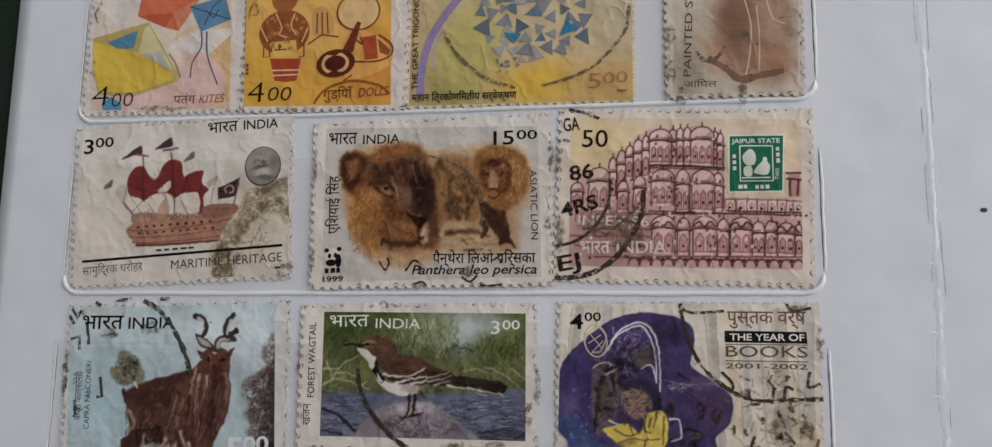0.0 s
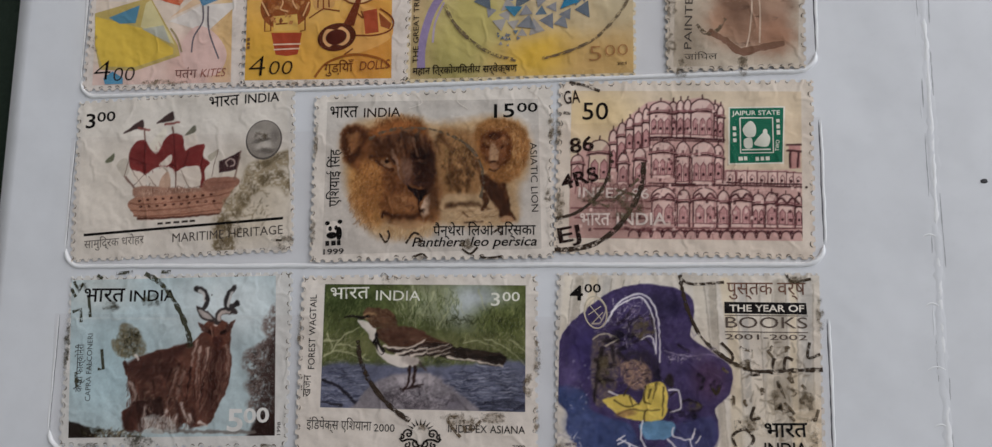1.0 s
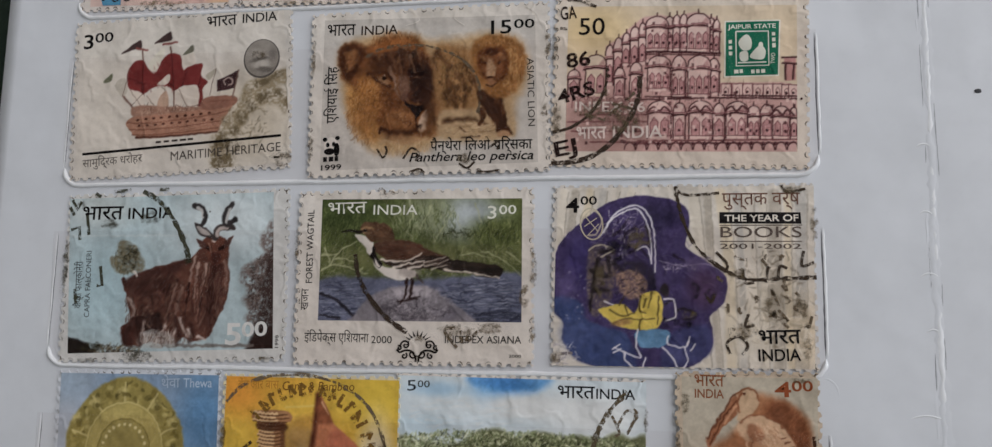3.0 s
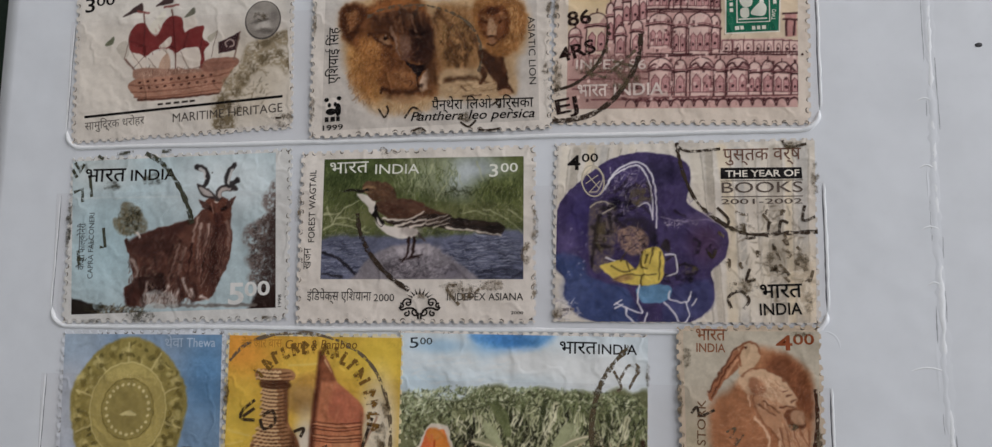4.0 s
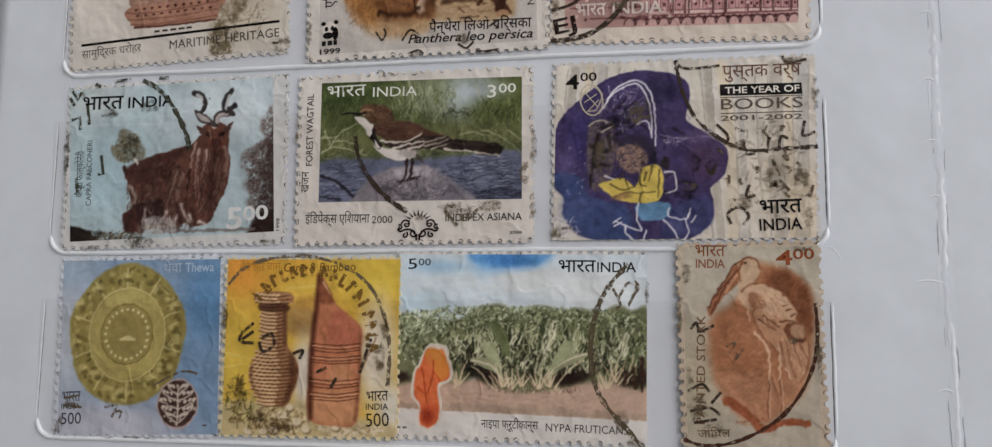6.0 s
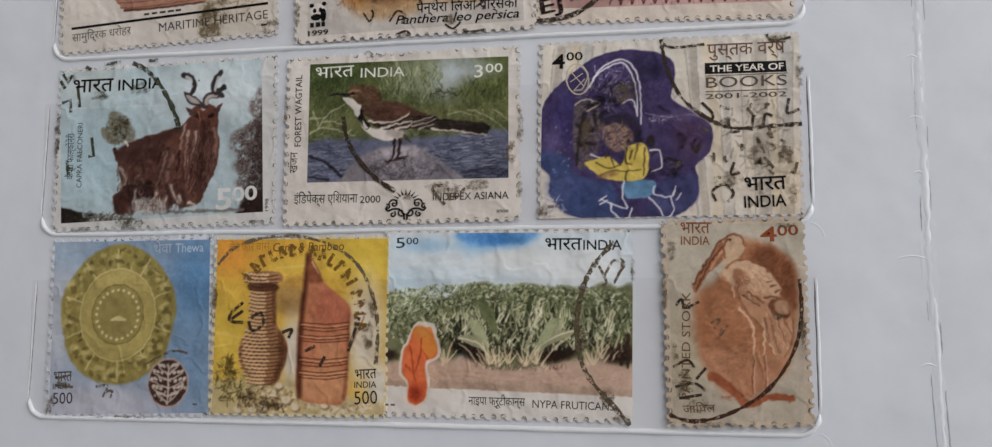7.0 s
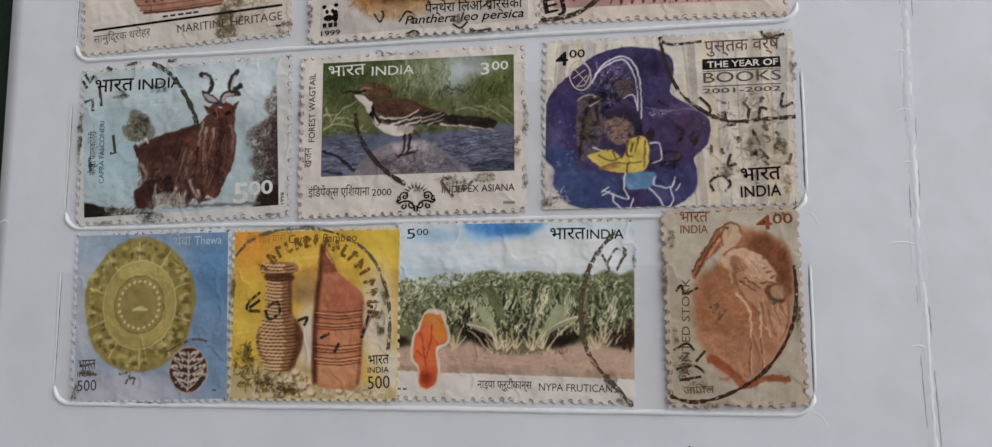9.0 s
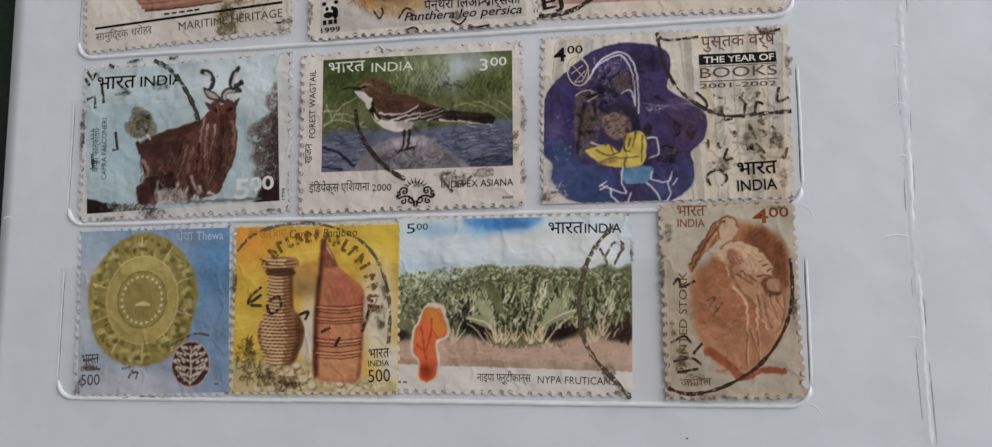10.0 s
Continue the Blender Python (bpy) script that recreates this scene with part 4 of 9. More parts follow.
    c.wash([(24.3, 16.8), (26.1, 17.8), (25.1, 16.0)], (168, 164, 150), 0.1)
    c.lines([[(11.1, 12.6), (13.0, 14.4)], [(9.3, 14.2), (10.3, 18.8)], [(14.0, 12.8), (13.4, 11.1)], [(19.2, 12.0), (21.1, 11.0)], [(22.9, 11.7), (24.6, 12.7)], [(26.1, 17.8), (25.1, 13.3)]], 0.12, (120, 98, 90), 0.12, 0.07)
    # hull, decks and gunports
    c.wash([(11.0, 12.0), (13.3, 12.4), (18.8, 11.7), (23.8, 11.6), (25.1, 12.9), (25.1, 11.0), (19.3, 10.6), (13.4, 10.4), (11.3, 10.6)], (160, 122, 104), 0.2)
    c.hairs(17.5, 11.2, 5.2, 0.6, 90, 0.8, 0.12, 80, 30, [(120, 84, 72), (196, 164, 144), (142, 104, 88)])
    c.wash([(10.1, 9.6), (11.5, 10.5), (13.4, 10.5), (18.8, 10.7), (23.8, 11.1), (25.1, 12.9), (29.6, 12.8), (29.6, 11.6), (28.4, 10.0), (27.1, 7.9), (26.4, 6.9), (21.2, 6.7), (13.5, 6.5), (12.2, 6.9), (10.7, 8.3)], timber, 0.12, piece="hull")
    c.wash([(24.3, 12.9), (29.5, 12.9), (29.8, 11.5), (27.4, 10.9), (23.8, 10.9)], (150, 104, 88), 0.15)
    c.lines([[(10.3, 9.5), (13.4, 9.2), (19.3, 9.4), (25.6, 9.9), (28.3, 10.4)], [(10.8, 8.3), (13.9, 8.1), (19.8, 8.2), (27.0, 8.7)], [(11.4, 7.4), (14.0, 7.1), (21.2, 7.3), (26.7, 7.6)], [(25.1, 12.2), (29.5, 12.2)]], 0.2, (136, 88, 72), 0.2, 0.08)
    for a, b in (((12.3, 9.9), (25.1, 10.2)), ((12.6, 8.8), (25.6, 9.1))):
        for k in range(10):
            c.blot(a[0] + (b[0] - a[0]) * k / 9, a[1] + (b[1] - a[1]) * k / 9, 0.3, 0.22, (96, 56, 48), 0, 0.3)
    c.line([(12.1, 6.8), (16.7, 6.7), (26.6, 6.9)], 0.36, (96, 58, 48), 0.3)
    c.hairs(19.4, 8.7, 6.0, 1.2, 110, 0.8, 0.1, 5, 10, [(146, 98, 80), (196, 152, 128)], 0.6)
    # pennants, tops and the flag
    c.wash([(8.7, 21.8), (10.1, 22.8), (12.2, 24.0), (12.4, 22.6), (10.8, 22.3)], (80, 62, 62), 0.12, piece="pennant")
    c.wash([(14.8, 23.2), (16.1, 24.2), (17.7, 25.1), (17.9, 23.6), (16.2, 23.3)], (80, 62, 62), 0.12, piece="pennant")
    c.wash([(20.1, 20.7), (21.7, 22.4), (21.9, 21.2)], (112, 112, 98), 0.12, piece="pennant")
    c.wash([(5.5, 17.0), (7.1, 18.4), (7.0, 17.0)], (112, 118, 96), 0.12, piece="pennant")
    c.lines([[(11.5, 22.6), (13.5, 22.1)], [(16.4, 22.9), (19.0, 23.1)]], 0.42, (138, 74, 70), 0.3)
    c.wash([(26.4, 15.8), (30.2, 17.3), (29.6, 14.2), (26.4, 13.8)], (78, 54, 58), 0.1, smooth=False, piece="flag")
    c.line([(27.8, 15.0), (27.6, 15.7), (28.3, 16.1), (29.1, 15.7), (29.0, 15.0), (28.4, 14.8)], 0.2, (196, 178, 172))
    c.line([(30.2, 17.3), (29.2, 12.6)], 0.24, (126, 100, 90))
    # brown stain soaked in from the corner
    c.wash([(25.8, 0.5), (25.4, 5.5), (27.0, 7.1), (27.4, 9.2), (30.0, 10.8), (31.3, 14.6), (33.5, 15.7), (37.0, 16.7), (39.4, 17.0), (39.6, 14.4), (37.0, 14.1), (39.6, 12.2), (38.4, 9.3), (37.1, 10.7), (34.4, 10.9), (32.7, 9.7), (31.0, 7.7), (29.7, 6.0), (28.9, 4.0), (29.4, 0.5)], (142, 128, 100), 0.5, 0.85, 0.6)
    for px, py, rx, ry in ((34.6, 12.4, 1.3, 0.9), (32.7, 10.8, 0.8, 0.7), (30.9, 9.0, 1.0, 1.2), (27.7, 5.3, 1.1, 1.4), (28.5, 1.9, 1.3, 1.2), (26.5, 1.6, 0.8, 0.9), (37.2, 12.8, 0.8, 0.7), (39.2, 10.9, 0.7, 1.6), (34.4, 14.8, 1.6, 0.6), (37.0, 16.1, 1.4, 0.6), (29.7, 6.9, 0.9, 0.9)):
        c.blot(px, py, rx, ry, (104, 92, 68), 20, 0.5, 0.8, 0.5)
    c.hairs(32.3, 8.9, 4.6, 4.6, 70, 0.7, 0.3, 45, 60, [(120, 106, 80), (96, 84, 62)], 0.5)
    c.hairs(27.5, 3.6, 1.5, 2.6, 50, 0.6, 0.3, 60, 60, [(112, 98, 72), (90, 78, 58)], 0.6)
    c.done(s, 0.2, 12, 0.7, 0.98)
    s.disc("moon", 34.2, 19.0, 3.20, 3.40, ink(92, 88, 86))
    m = Picture((136, 132, 127), 0.5, 600)
    m.patch(34.4, 18.1, 1.6, 0.7, (164, 161, 156), deg=4, soft=0.6).patch(33.4, 20.1, 1.6, 0.8, (150, 146, 141), soft=0.7).patch(34.9, 17.1, 1.8, 0.4, (108, 104, 100), soft=0.6).patch(34.1, 18.9, 1.8, 0.25, (104, 100, 96), deg=8, soft=0.6).patch(36.0, 19.5, 0.7, 1.4, (118, 114, 110), soft=0.7)
    s.disc("moon", 34.2, 19.1, 2.96, 3.16, m.done(0.3), label="grey moon disc")
    s.stain(33.9, 19.8, 2, 1.6, GRIME)
    s.strokes("rule", [[(2.3, 4.5), (37.8, 5.6)]], 0.44, ink(30, 26, 26), label="black rule")
    s.words("3", (1.6, 23.2), (3.4, 23.2), 2.62, ink(*BLACK), 0.012, 0, "numeral")
    s.words("00", (3.7, 24.2), (7.1, 24.2), 1.75, ink(*BLACK), 0.012, 0, "numeral")
    s.words("भारत", (24.3, 25.3), (29.7, 25.4), 2.04, ink(*BLACK), 0.008)
    s.words("INDIA", (30.7, 25.5), (36.8, 25.5), 1.65, ink(*BLACK), 0.008)
    s.words("सामुद्रिक धरोहर", (2.5, 2.2), (13.4, 2.6), 1.46, ink(100, 95, 92))
    s.words("MARITIME HERITAGE", (18.5, 2.5), (37.8, 3.0), 1.55, ink(82, 76, 72))
    s.bars((15.7, 5.6), (22.9, 5.8), 0.35, 5, ink(70, 64, 60))
    s.bars((36.6, 1.8), (37.9, 1.8), 0.35, 1, ink(60, 55, 52))
    s.stain(29.5, 4.2, 2.2, 2.6, GRIME)
    s.stain(37.8, 1.6, 3, 2.5, GRIME)


def lion():
    s = Stamp("white postage stamp with a tawny lion picture, postmarked", (-34.78, 3.62, 0.80, 39.6, 27.8), (210, 207, 202), 22)
    c = Canvas([(2.2, 26.6), (37.2, 25.5), (37.6, 1.5), (2.2, 1.2)], (208, 205, 201), seed=22)
    c.wash([(5.1, 21.5), (9.0, 23.4), (16.1, 23.7), (20.2, 22.3), (25.0, 22.5), (29.8, 23.0), (34.6, 21.7), (36.0, 18.0), (35.6, 13.5), (34.0, 11.2), (33.6, 6.1), (27.5, 5.3), (22.0, 5.7), (19.6, 4.0), (12.8, 3.5), (8.9, 5.9), (6.2, 10.9), (5.1, 16.3)], (200, 164, 118), 1.1, 0.85)
    c.wash([(6.5, 15.4), (9.2, 17.3), (12.5, 14.7), (12.5, 8.5), (11.5, 5.7), (8.6, 7.5), (6.7, 11.3)], (208, 156, 94), 0.9, piece="lion_shape")
    c.wash([(4.9, 20.9), (6.5, 22.5), (9.5, 21.9), (12.4, 23.4), (16.9, 23.2), (19.4, 20.9), (20.6, 17.6), (21.3, 13.8), (20.5, 10.2), (20.0, 6.6), (16.8, 5.5), (13.1, 6.5), (11.0, 9.8), (9.7, 12.8), (7.2, 15.0), (5.5, 16.7)], (140, 94, 60), 0.6, piece="lion_shape")
    c.hairs(8.9, 10.7, 2.6, 4.4, 260, 1.3, 0.09, 75, 16, [(222, 176, 116), (176, 122, 68), (206, 150, 88), (150, 100, 58)])
    c.hairs(14.4, 22.5, 4.6, 1.4, 160, 1.1, 0.09, 95, 30, [(176, 120, 72), (140, 92, 56), (206, 164, 116)])
    c.hairs(16.0, 4.8, 4.4, 1.1, 150, 1.2, 0.09, 85, 25, [(210, 176, 130), (176, 132, 88), (226, 204, 170)])
    # ear, brow and the dark side of the head
    c.wash([(4.7, 20.9), (6.1, 22.3), (8.4, 22.2), (9.3, 20.9), (8.7, 18.8), (7.3, 16.5), (5.7, 16.6), (4.9, 18.8)], (96, 62, 43), 0.55)
    c.wash([(6.1, 20.9), (7.8, 21.2), (8.2, 19.6), (6.9, 17.9), (6.1, 19.0)], (158, 110, 74), 0.35)
    c.hairs(7.0, 19.5, 1.4, 2.0, 50, 0.9, 0.09, 60, 25, [(66, 40, 28), (186, 140, 98)])
    c.wash([(9.7, 20.4), (12.8, 21.2), (16.1, 21.6), (19.2, 20.1), (20.7, 16.7), (20.8, 13.5), (19.7, 11.8), (16.7, 12.4), (15.5, 15.6), (13.1, 17.6), (10.8, 18.1)], (100, 68, 50), 0.6)
    c.wash([(9.6, 21.0), (12.8, 22.5), (16.1, 22.6), (18.8, 21.3), (18.2, 20.4), (14.5, 20.9), (11.2, 20.4)], (164, 106, 62), 0.45)
    c.hairs(15.3, 19.5, 4.0, 1.8, 150, 0.9, 0.09, 100, 28, [(58, 37, 29), (128, 88, 62), (96, 62, 44)])
    c.hairs(16.5, 20.5, 1.8, 1.2, 40, 0.7, 0.1, 60, 30, [(126, 122, 122), (92, 86, 84)])
    c.wash([(8.2, 15.9), (10.0, 16.9), (11.7, 14.5), (12.0, 11.0), (10.8, 9.4), (9.1, 12.0)], (198, 140, 82), 0.7)
    c.hairs(10.3, 13.2, 1.9, 3.4, 90, 0.8, 0.08, 60, 25, [(170, 114, 64), (216, 164, 106), (140, 90, 52)])
    c.wash([(16.8, 17.8), (20.2, 17.6), (20.9, 12.2), (19.3, 11.3), (17.1, 13.2)], (68, 45, 38), 0.45)
    c.hairs(18.9, 14.8, 1.6, 2.6, 80, 0.6, 0.08, 80, 35, [(104, 74, 58), (50, 33, 28), (88, 60, 48)])
    c.blot(18.6, 16.0, 1.6, 2.6, (60, 40, 34), 10, 0.6, 0.85).blot(12.5, 18.8, 1.8, 1.0, (86, 56, 42), 0, 0.6, 0.8)
    c.lines([[(11.2, 20.2), (12.5, 18.0)], [(13.6, 20.8), (14.5, 17.9)], [(16.1, 21.1), (16.6, 17.8)], [(18.2, 20.4), (18.8, 17.7)], [(14.9, 19.5), (15.6, 16.2)]], 0.4, (140, 104, 78), 0.15, 0.25, 0.6)
    c.lines([[(12.8, 20.3), (13.5, 17.9)], [(15.3, 20.8), (15.8, 17.4)], [(17.3, 20.4), (17.9, 17.7)]], 0.4, (58, 38, 30), 0.15, 0.25, 0.7)
    # eyes, bridge and nose
    c.line([(9.9, 17.0), (11.3, 17.3), (12.9, 17.1), (13.8, 15.9)], 0.55, (58, 36, 28), soft=0.3)
    c.line([(10.7, 16.4), (12.0, 15.6), (13.4, 14.8)], 0.5, (74, 46, 34))
    c.wash([(11.4, 16.1), (12.3, 16.4), (13.3, 15.7), (13.2, 15.1), (12.2, 15.4)], (170, 132, 100), 0.2)
    c.blot(12.6, 16.2, 0.28, 0.3, (36, 26, 24))
    c.blot(12.6, 16.6, 0.12, 0.1, (226, 210, 190))
    c.line([(13.4, 18.0), (14.2, 16.0), (14.6, 14.0), (15.3, 12.7)], 0.6, (158, 128, 110), 0.35)
    c.wash([(14.8, 16.2), (16.2, 16.4), (17.0, 14.7), (16.5, 13.3), (15.2, 13.7)], (136, 104, 88), 0.4)
    c.line([(16.9, 19.8), (17.6, 17.3), (18.2, 16.0)], 0.5, (150, 118, 96), 0.2, most=0.7)
    c.line([(16.8, 17.0), (18.2, 16.5), (19.4, 17.0)], 0.5, (44, 29, 26), most=0.9)
    c.wash([(15.1, 13.0), (16.0, 13.5), (16.7, 13.2), (16.5, 12.2), (15.5, 12.3)], (120, 88, 76), 0.25)
    c.wash([(15.8, 12.2), (17.1, 11.7), (18.7, 11.4), (20.2, 11.8), (20.0, 11.0), (18.9, 10.4), (18.2, 9.5), (17.2, 10.5)], (40, 27, 28), 0.14)
    c.line([(16.7, 13.2), (17.7, 12.2), (19.5, 12.1)], 0.4, (96, 66, 58))
    c.line([(18.1, 9.7), (18.0, 8.5), (18.5, 7.6)], 0.24, (46, 30, 28))
    c.wash([(12.5, 14.9), (14.0, 14.4), (15.5, 12.1), (15.9, 10.4), (14.3, 10.5), (13.0, 12.2)], (118, 78, 52), 0.6, 0.75)
    c.wash([(19.5, 11.5), (20.9, 11.8), (21.2, 8.2), (20.0, 6.6), (19.7, 9.4)], (104, 70, 48), 0.5, 0.8)
    # muzzle, mouth and chin
    c.wash([(12.7, 9.8), (15.3, 10.9), (17.3, 10.0), (17.8, 8.1), (16.6, 7.6), (14.1, 8.0)], (160, 112, 74), 0.45)
    c.wash([(18.5, 9.0), (19.8, 10.7), (20.1, 9.4), (19.6, 7.5), (18.9, 7.0)], (218, 190, 166), 0.2)
    c.hairs(15.3, 9.4, 1.8, 1.1, 45, 0.5, 0.07, 20, 40, [(212, 168, 124), (140, 92, 60), (112, 70, 46)])
    c.line([(16.0, 8.7), (16.7, 8.9), (17.1, 8.4), (16.7, 8.0)], 0.16, (96, 60, 44))
    c.line([(12.2, 7.8), (14.1, 7.1), (16.8, 6.9), (18.3, 7.4), (18.8, 8.1)], 0.55, (52, 33, 28), 0.35, 0.3)
    c.line([(12.2, 7.8), (12.0, 7.1)], 0.4, (60, 38, 30))
    c.wash([(13.3, 6.4), (17.2, 6.6), (18.9, 5.9), (16.4, 5.1)], (194, 156, 116), 0.4)
    c.line([(18.5, 7.5), (18.9, 6.2)], 0.36, (216, 182, 152), 0.1)
    c.wash([(20.6, 13.5), (22.1, 11.4), (22.2, 7.3), (20.1, 6.0), (19.9, 8.2)], (158, 112, 74), 0.6)
    c.hairs(21.1, 9.8, 0.9, 3.0, 50, 0.9, 0.09, 85, 20, [(190, 146, 102), (120, 80, 52)])
    # scrub and ground behind
    c.wash([(20.8, 20.4), (24.2, 21.1), (27.5, 19.6), (28.3, 15.1), (27.5, 10.3), (21.9, 10.6)], (172, 132, 90), 0.7)
    c.hairs(24.1, 15.7, 2.6, 4.2, 170, 1.1, 0.1, 95, 30, [(196, 158, 112), (138, 104, 66), (150, 132, 88), (98, 68, 44)])
    c.lines([[(21.3, 20.2), (20.7, 19.2), (21.3, 17.3)], [(21.8, 19.6), (23.3, 17.8), (23.1, 16.8)], [(25.1, 16.1), (26.1, 13.6), (25.7, 10.8)], [(27.1, 15.6), (28.1, 13.1)]], 0.8, (88, 60, 42), 0.3, 0.4, 0.75)
    c.line([(23.3, 14.8), (24.2, 12.5), (24.8, 9.4)], 1.2, (110, 78, 52), 0.6, most=0.85)
    c.blot(23.2, 12.7, 0.7, 1.5, (104, 76, 52), 10, 0.5, 0.8)
    c.wash([(21.9, 10.2), (27.5, 10.3), (29.9, 9.8), (33.4, 9.2), (33.8, 5.8), (27.5, 5.5), (22.0, 6.1)], (196, 168, 132), 0.6)
    c.line([(22.6, 8.6), (25.1, 8.9), (27.5, 8.7), (29.3, 7.9)], 0.75, (102, 74, 54), 0.3, 0.35)
    c.line([(25.2, 7.5), (26.0, 6.7)], 0.3, (110, 80, 60))
    c.line([(25.4, 5.9), (28.3, 5.9)], 0.3, (120, 96, 78))
    c.hairs(27.1, 7.1, 4.0, 1.0, 60, 1.2, 0.09, 2, 10, [(160, 130, 98), (216, 192, 160)])
    # the second lion: legs, mane, face
    c.wash([(28.1, 13.5), (31.4, 12.7), (32.3, 10.5), (32.8, 7.7), (33.5, 6.1), (31.5, 5.9), (30.6, 8.1), (29.2, 9.8), (28.2, 11.5)], (84, 56, 41), 0.25, piece="lion_shape")
    c.line([(28.4, 10.1), (28.9, 9.2), (28.4, 7.9)], 1.0, (96, 66, 48), 0.6)
    c.hairs(30.9, 10.2, 1.4, 2.6, 60, 0.9, 0.09, 105, 16, [(128, 88, 60), (58, 38, 30)])
    c.wash([(31.1, 6.5), (32.6, 6.7), (33.2, 5.9), (31.7, 5.7)], (188, 150, 116), 0.2)
    c.wash([(27.0, 20.9), (29.0, 22.4), (32.2, 22.3), (35.1, 20.6), (35.8, 17.2), (34.8, 14.2), (33.1, 12.4), (30.7, 12.1), (28.7, 13.8), (27.5, 16.4)], (166, 118, 72), 0.5, piece="lion_shape")
    c.hairs(33.4, 16.9, 1.9, 3.6, 130, 1.1, 0.09, 75, 25, [(206, 162, 108), (158, 110, 66), (222, 184, 130)])
    c.hairs(31.0, 21.5, 3.2, 1.0, 70, 1.0, 0.09, 95, 30, [(196, 152, 104), (140, 96, 58)])
    c.wash([(28.0, 19.5), (29.8, 20.5), (32.3, 20.1), (33.1, 17.7), (32.4, 15.3), (30.1, 14.8), (28.3, 16.5)], (118, 74, 47), 0.35)
    c.wash([(28.9, 18.7), (30.2, 19.3), (32.1, 18.6), (32.1, 16.9), (31.1, 14.7), (29.7, 14.8), (28.9, 16.7)], (144, 96, 66), 0.35)
    c.blot(30.2, 19.7, 0.9, 0.6, (74, 46, 34), 0, 0.5)
    c.lines([[(28.5, 18.9), (29.4, 18.5)], [(31.4, 19.3), (32.3, 18.5)]], 0.4, (190, 148, 110), soft=0.3, most=0.6)
    c.wash([(29.7, 18.4), (30.5, 18.3), (30.9, 16.3), (30.3, 15.6), (29.4, 16.0)], (206, 168, 134), 0.3)
    c.blot(29.1, 17.8, 0.35, 0.25, (84, 52, 38), -20, 0.6, 0.8)
    c.blot(31.4, 17.9, 0.35, 0.25, (84, 52, 38), 20, 0.6, 0.8)
    c.blot(30.0, 15.5, 0.5, 0.25, (70, 44, 38))
    c.wash([(29.5, 15.2), (30.8, 15.2), (30.7, 14.3), (29.8, 14.3)], (176, 130, 98), 0.3)
    c.line([(29.4, 14.3), (30.2, 14.0), (30.9, 14.4)], 0.25, (84, 54, 42))
    c.hairs(15.0, 15.8, 6.0, 6.6, 420, 0.7, 0.1, 80, 45, [(70, 44, 32), (150, 104, 68), (96, 62, 42), (190, 146, 104)], 0.55)
    c.hairs(9.4, 10.7, 3.2, 5.6, 240, 0.9, 0.1, 72, 25, [(140, 92, 54), (110, 70, 44), (206, 160, 108)], 0.6)
    c.blot(9.6, 9.5, 2.2, 3.2, (150, 104, 66), 20, 0.8, 0.5).blot(15.6, 6.8, 3.4, 0.8, (112, 76, 52), 0, 0.7, 0.6).blot(20.3, 10.2, 1.0, 3.0, (88, 60, 44), 0, 0.7, 0.6).blot(11.2, 17.7, 2.4, 1.4, (104, 70, 48), 0, 0.7, 0.6)
    c.hairs(24.5, 15.3, 2.8, 4.6, 220, 0.9, 0.14, 92, 25, [(84, 58, 40), (150, 116, 78), (110, 82, 54), (70, 48, 34)], 0.7)
    c.hairs(31.8, 17.8, 3.6, 4.6, 240, 0.7, 0.11, 80, 40, [(120, 78, 46), (196, 150, 100), (92, 58, 38)], 0.5)
    c.done(s, 0.16, 26, 0.84, 0.86)
    ring = [(9.2, 19.8), (12.2, 21.2), (16.6, 21.6), (21.0, 20.9), (25.0, 19.0), (27.6, 16.1), (28.4, 12.6), (28.0, 9.7)]
    s.stroke("postmark", ring, 0.5, FAINT, ragged=0.4)
    s.words("भारत", (2.7, 23.9), (7.5, 23.8), 2.15, ink(*BLACK), 0.01)
    s.words("INDIA", (8.5, 23.7), (14.7, 23.6), 1.61, ink(60, 45, 36), 0.01)
    s.words("15", (30.1, 22.7), (33.4, 22.7), 2.33, ink(28, 25, 26), 0.012, 0, "numeral")
    s.words("00", (33.8, 23.5), (37.1, 23.4), 1.52, ink(28, 25, 26), 0.012, 0, "numeral")
    s.words("एशियाई सिंह", (4.7, 9.0), (4.6, 18.6), 1.79, ink(*BLACK), 0.008)
    s.words("ASIATIC LION", (35.9, 18.4), (36.1, 7.3), 1.12, ink(44, 38, 36))
    s.words("पैन्थेरा लिओ पर्सिका", (20.4, 3.9), (36.7, 3.7), 1.70, ink(*BLACK), 0.01)
    s.words("Panthera leo persica", (17.0, 2.2), (36.9, 2.0), 1.52, ink(36, 32, 32), 0.012, 0.25)
    s.shape("emblem", [(2.7, 5.1), (3.2, 6.4), (4.3, 6.6), (5.2, 5.7), (5.4, 4.4), (4.6, 3.8), (3.5, 4.0)], ink(212, 208, 204), True)
    for x, y, rx, ry in ((2.9, 6.3, 0.4, 0.35), (5.0, 6.5, 0.4, 0.35), (3.7, 4.3, 0.9, 0.55), (4.9, 4.6, 0.5, 1.1), (3.4, 5.4, 0.3, 0.4), (4.4, 5.5, 0.3, 0.4)):
        s.disc("emblem", x, y, rx, ry, ink(30, 28, 28))
    s.bars((2.7, 2.6), (5.6, 2.7), 0.8, 3, ink(40, 38, 38))
    s.words("1999", (2.4, 1.2), (5.8, 1.3), 0.90, ink(40, 36, 36), 0.015)
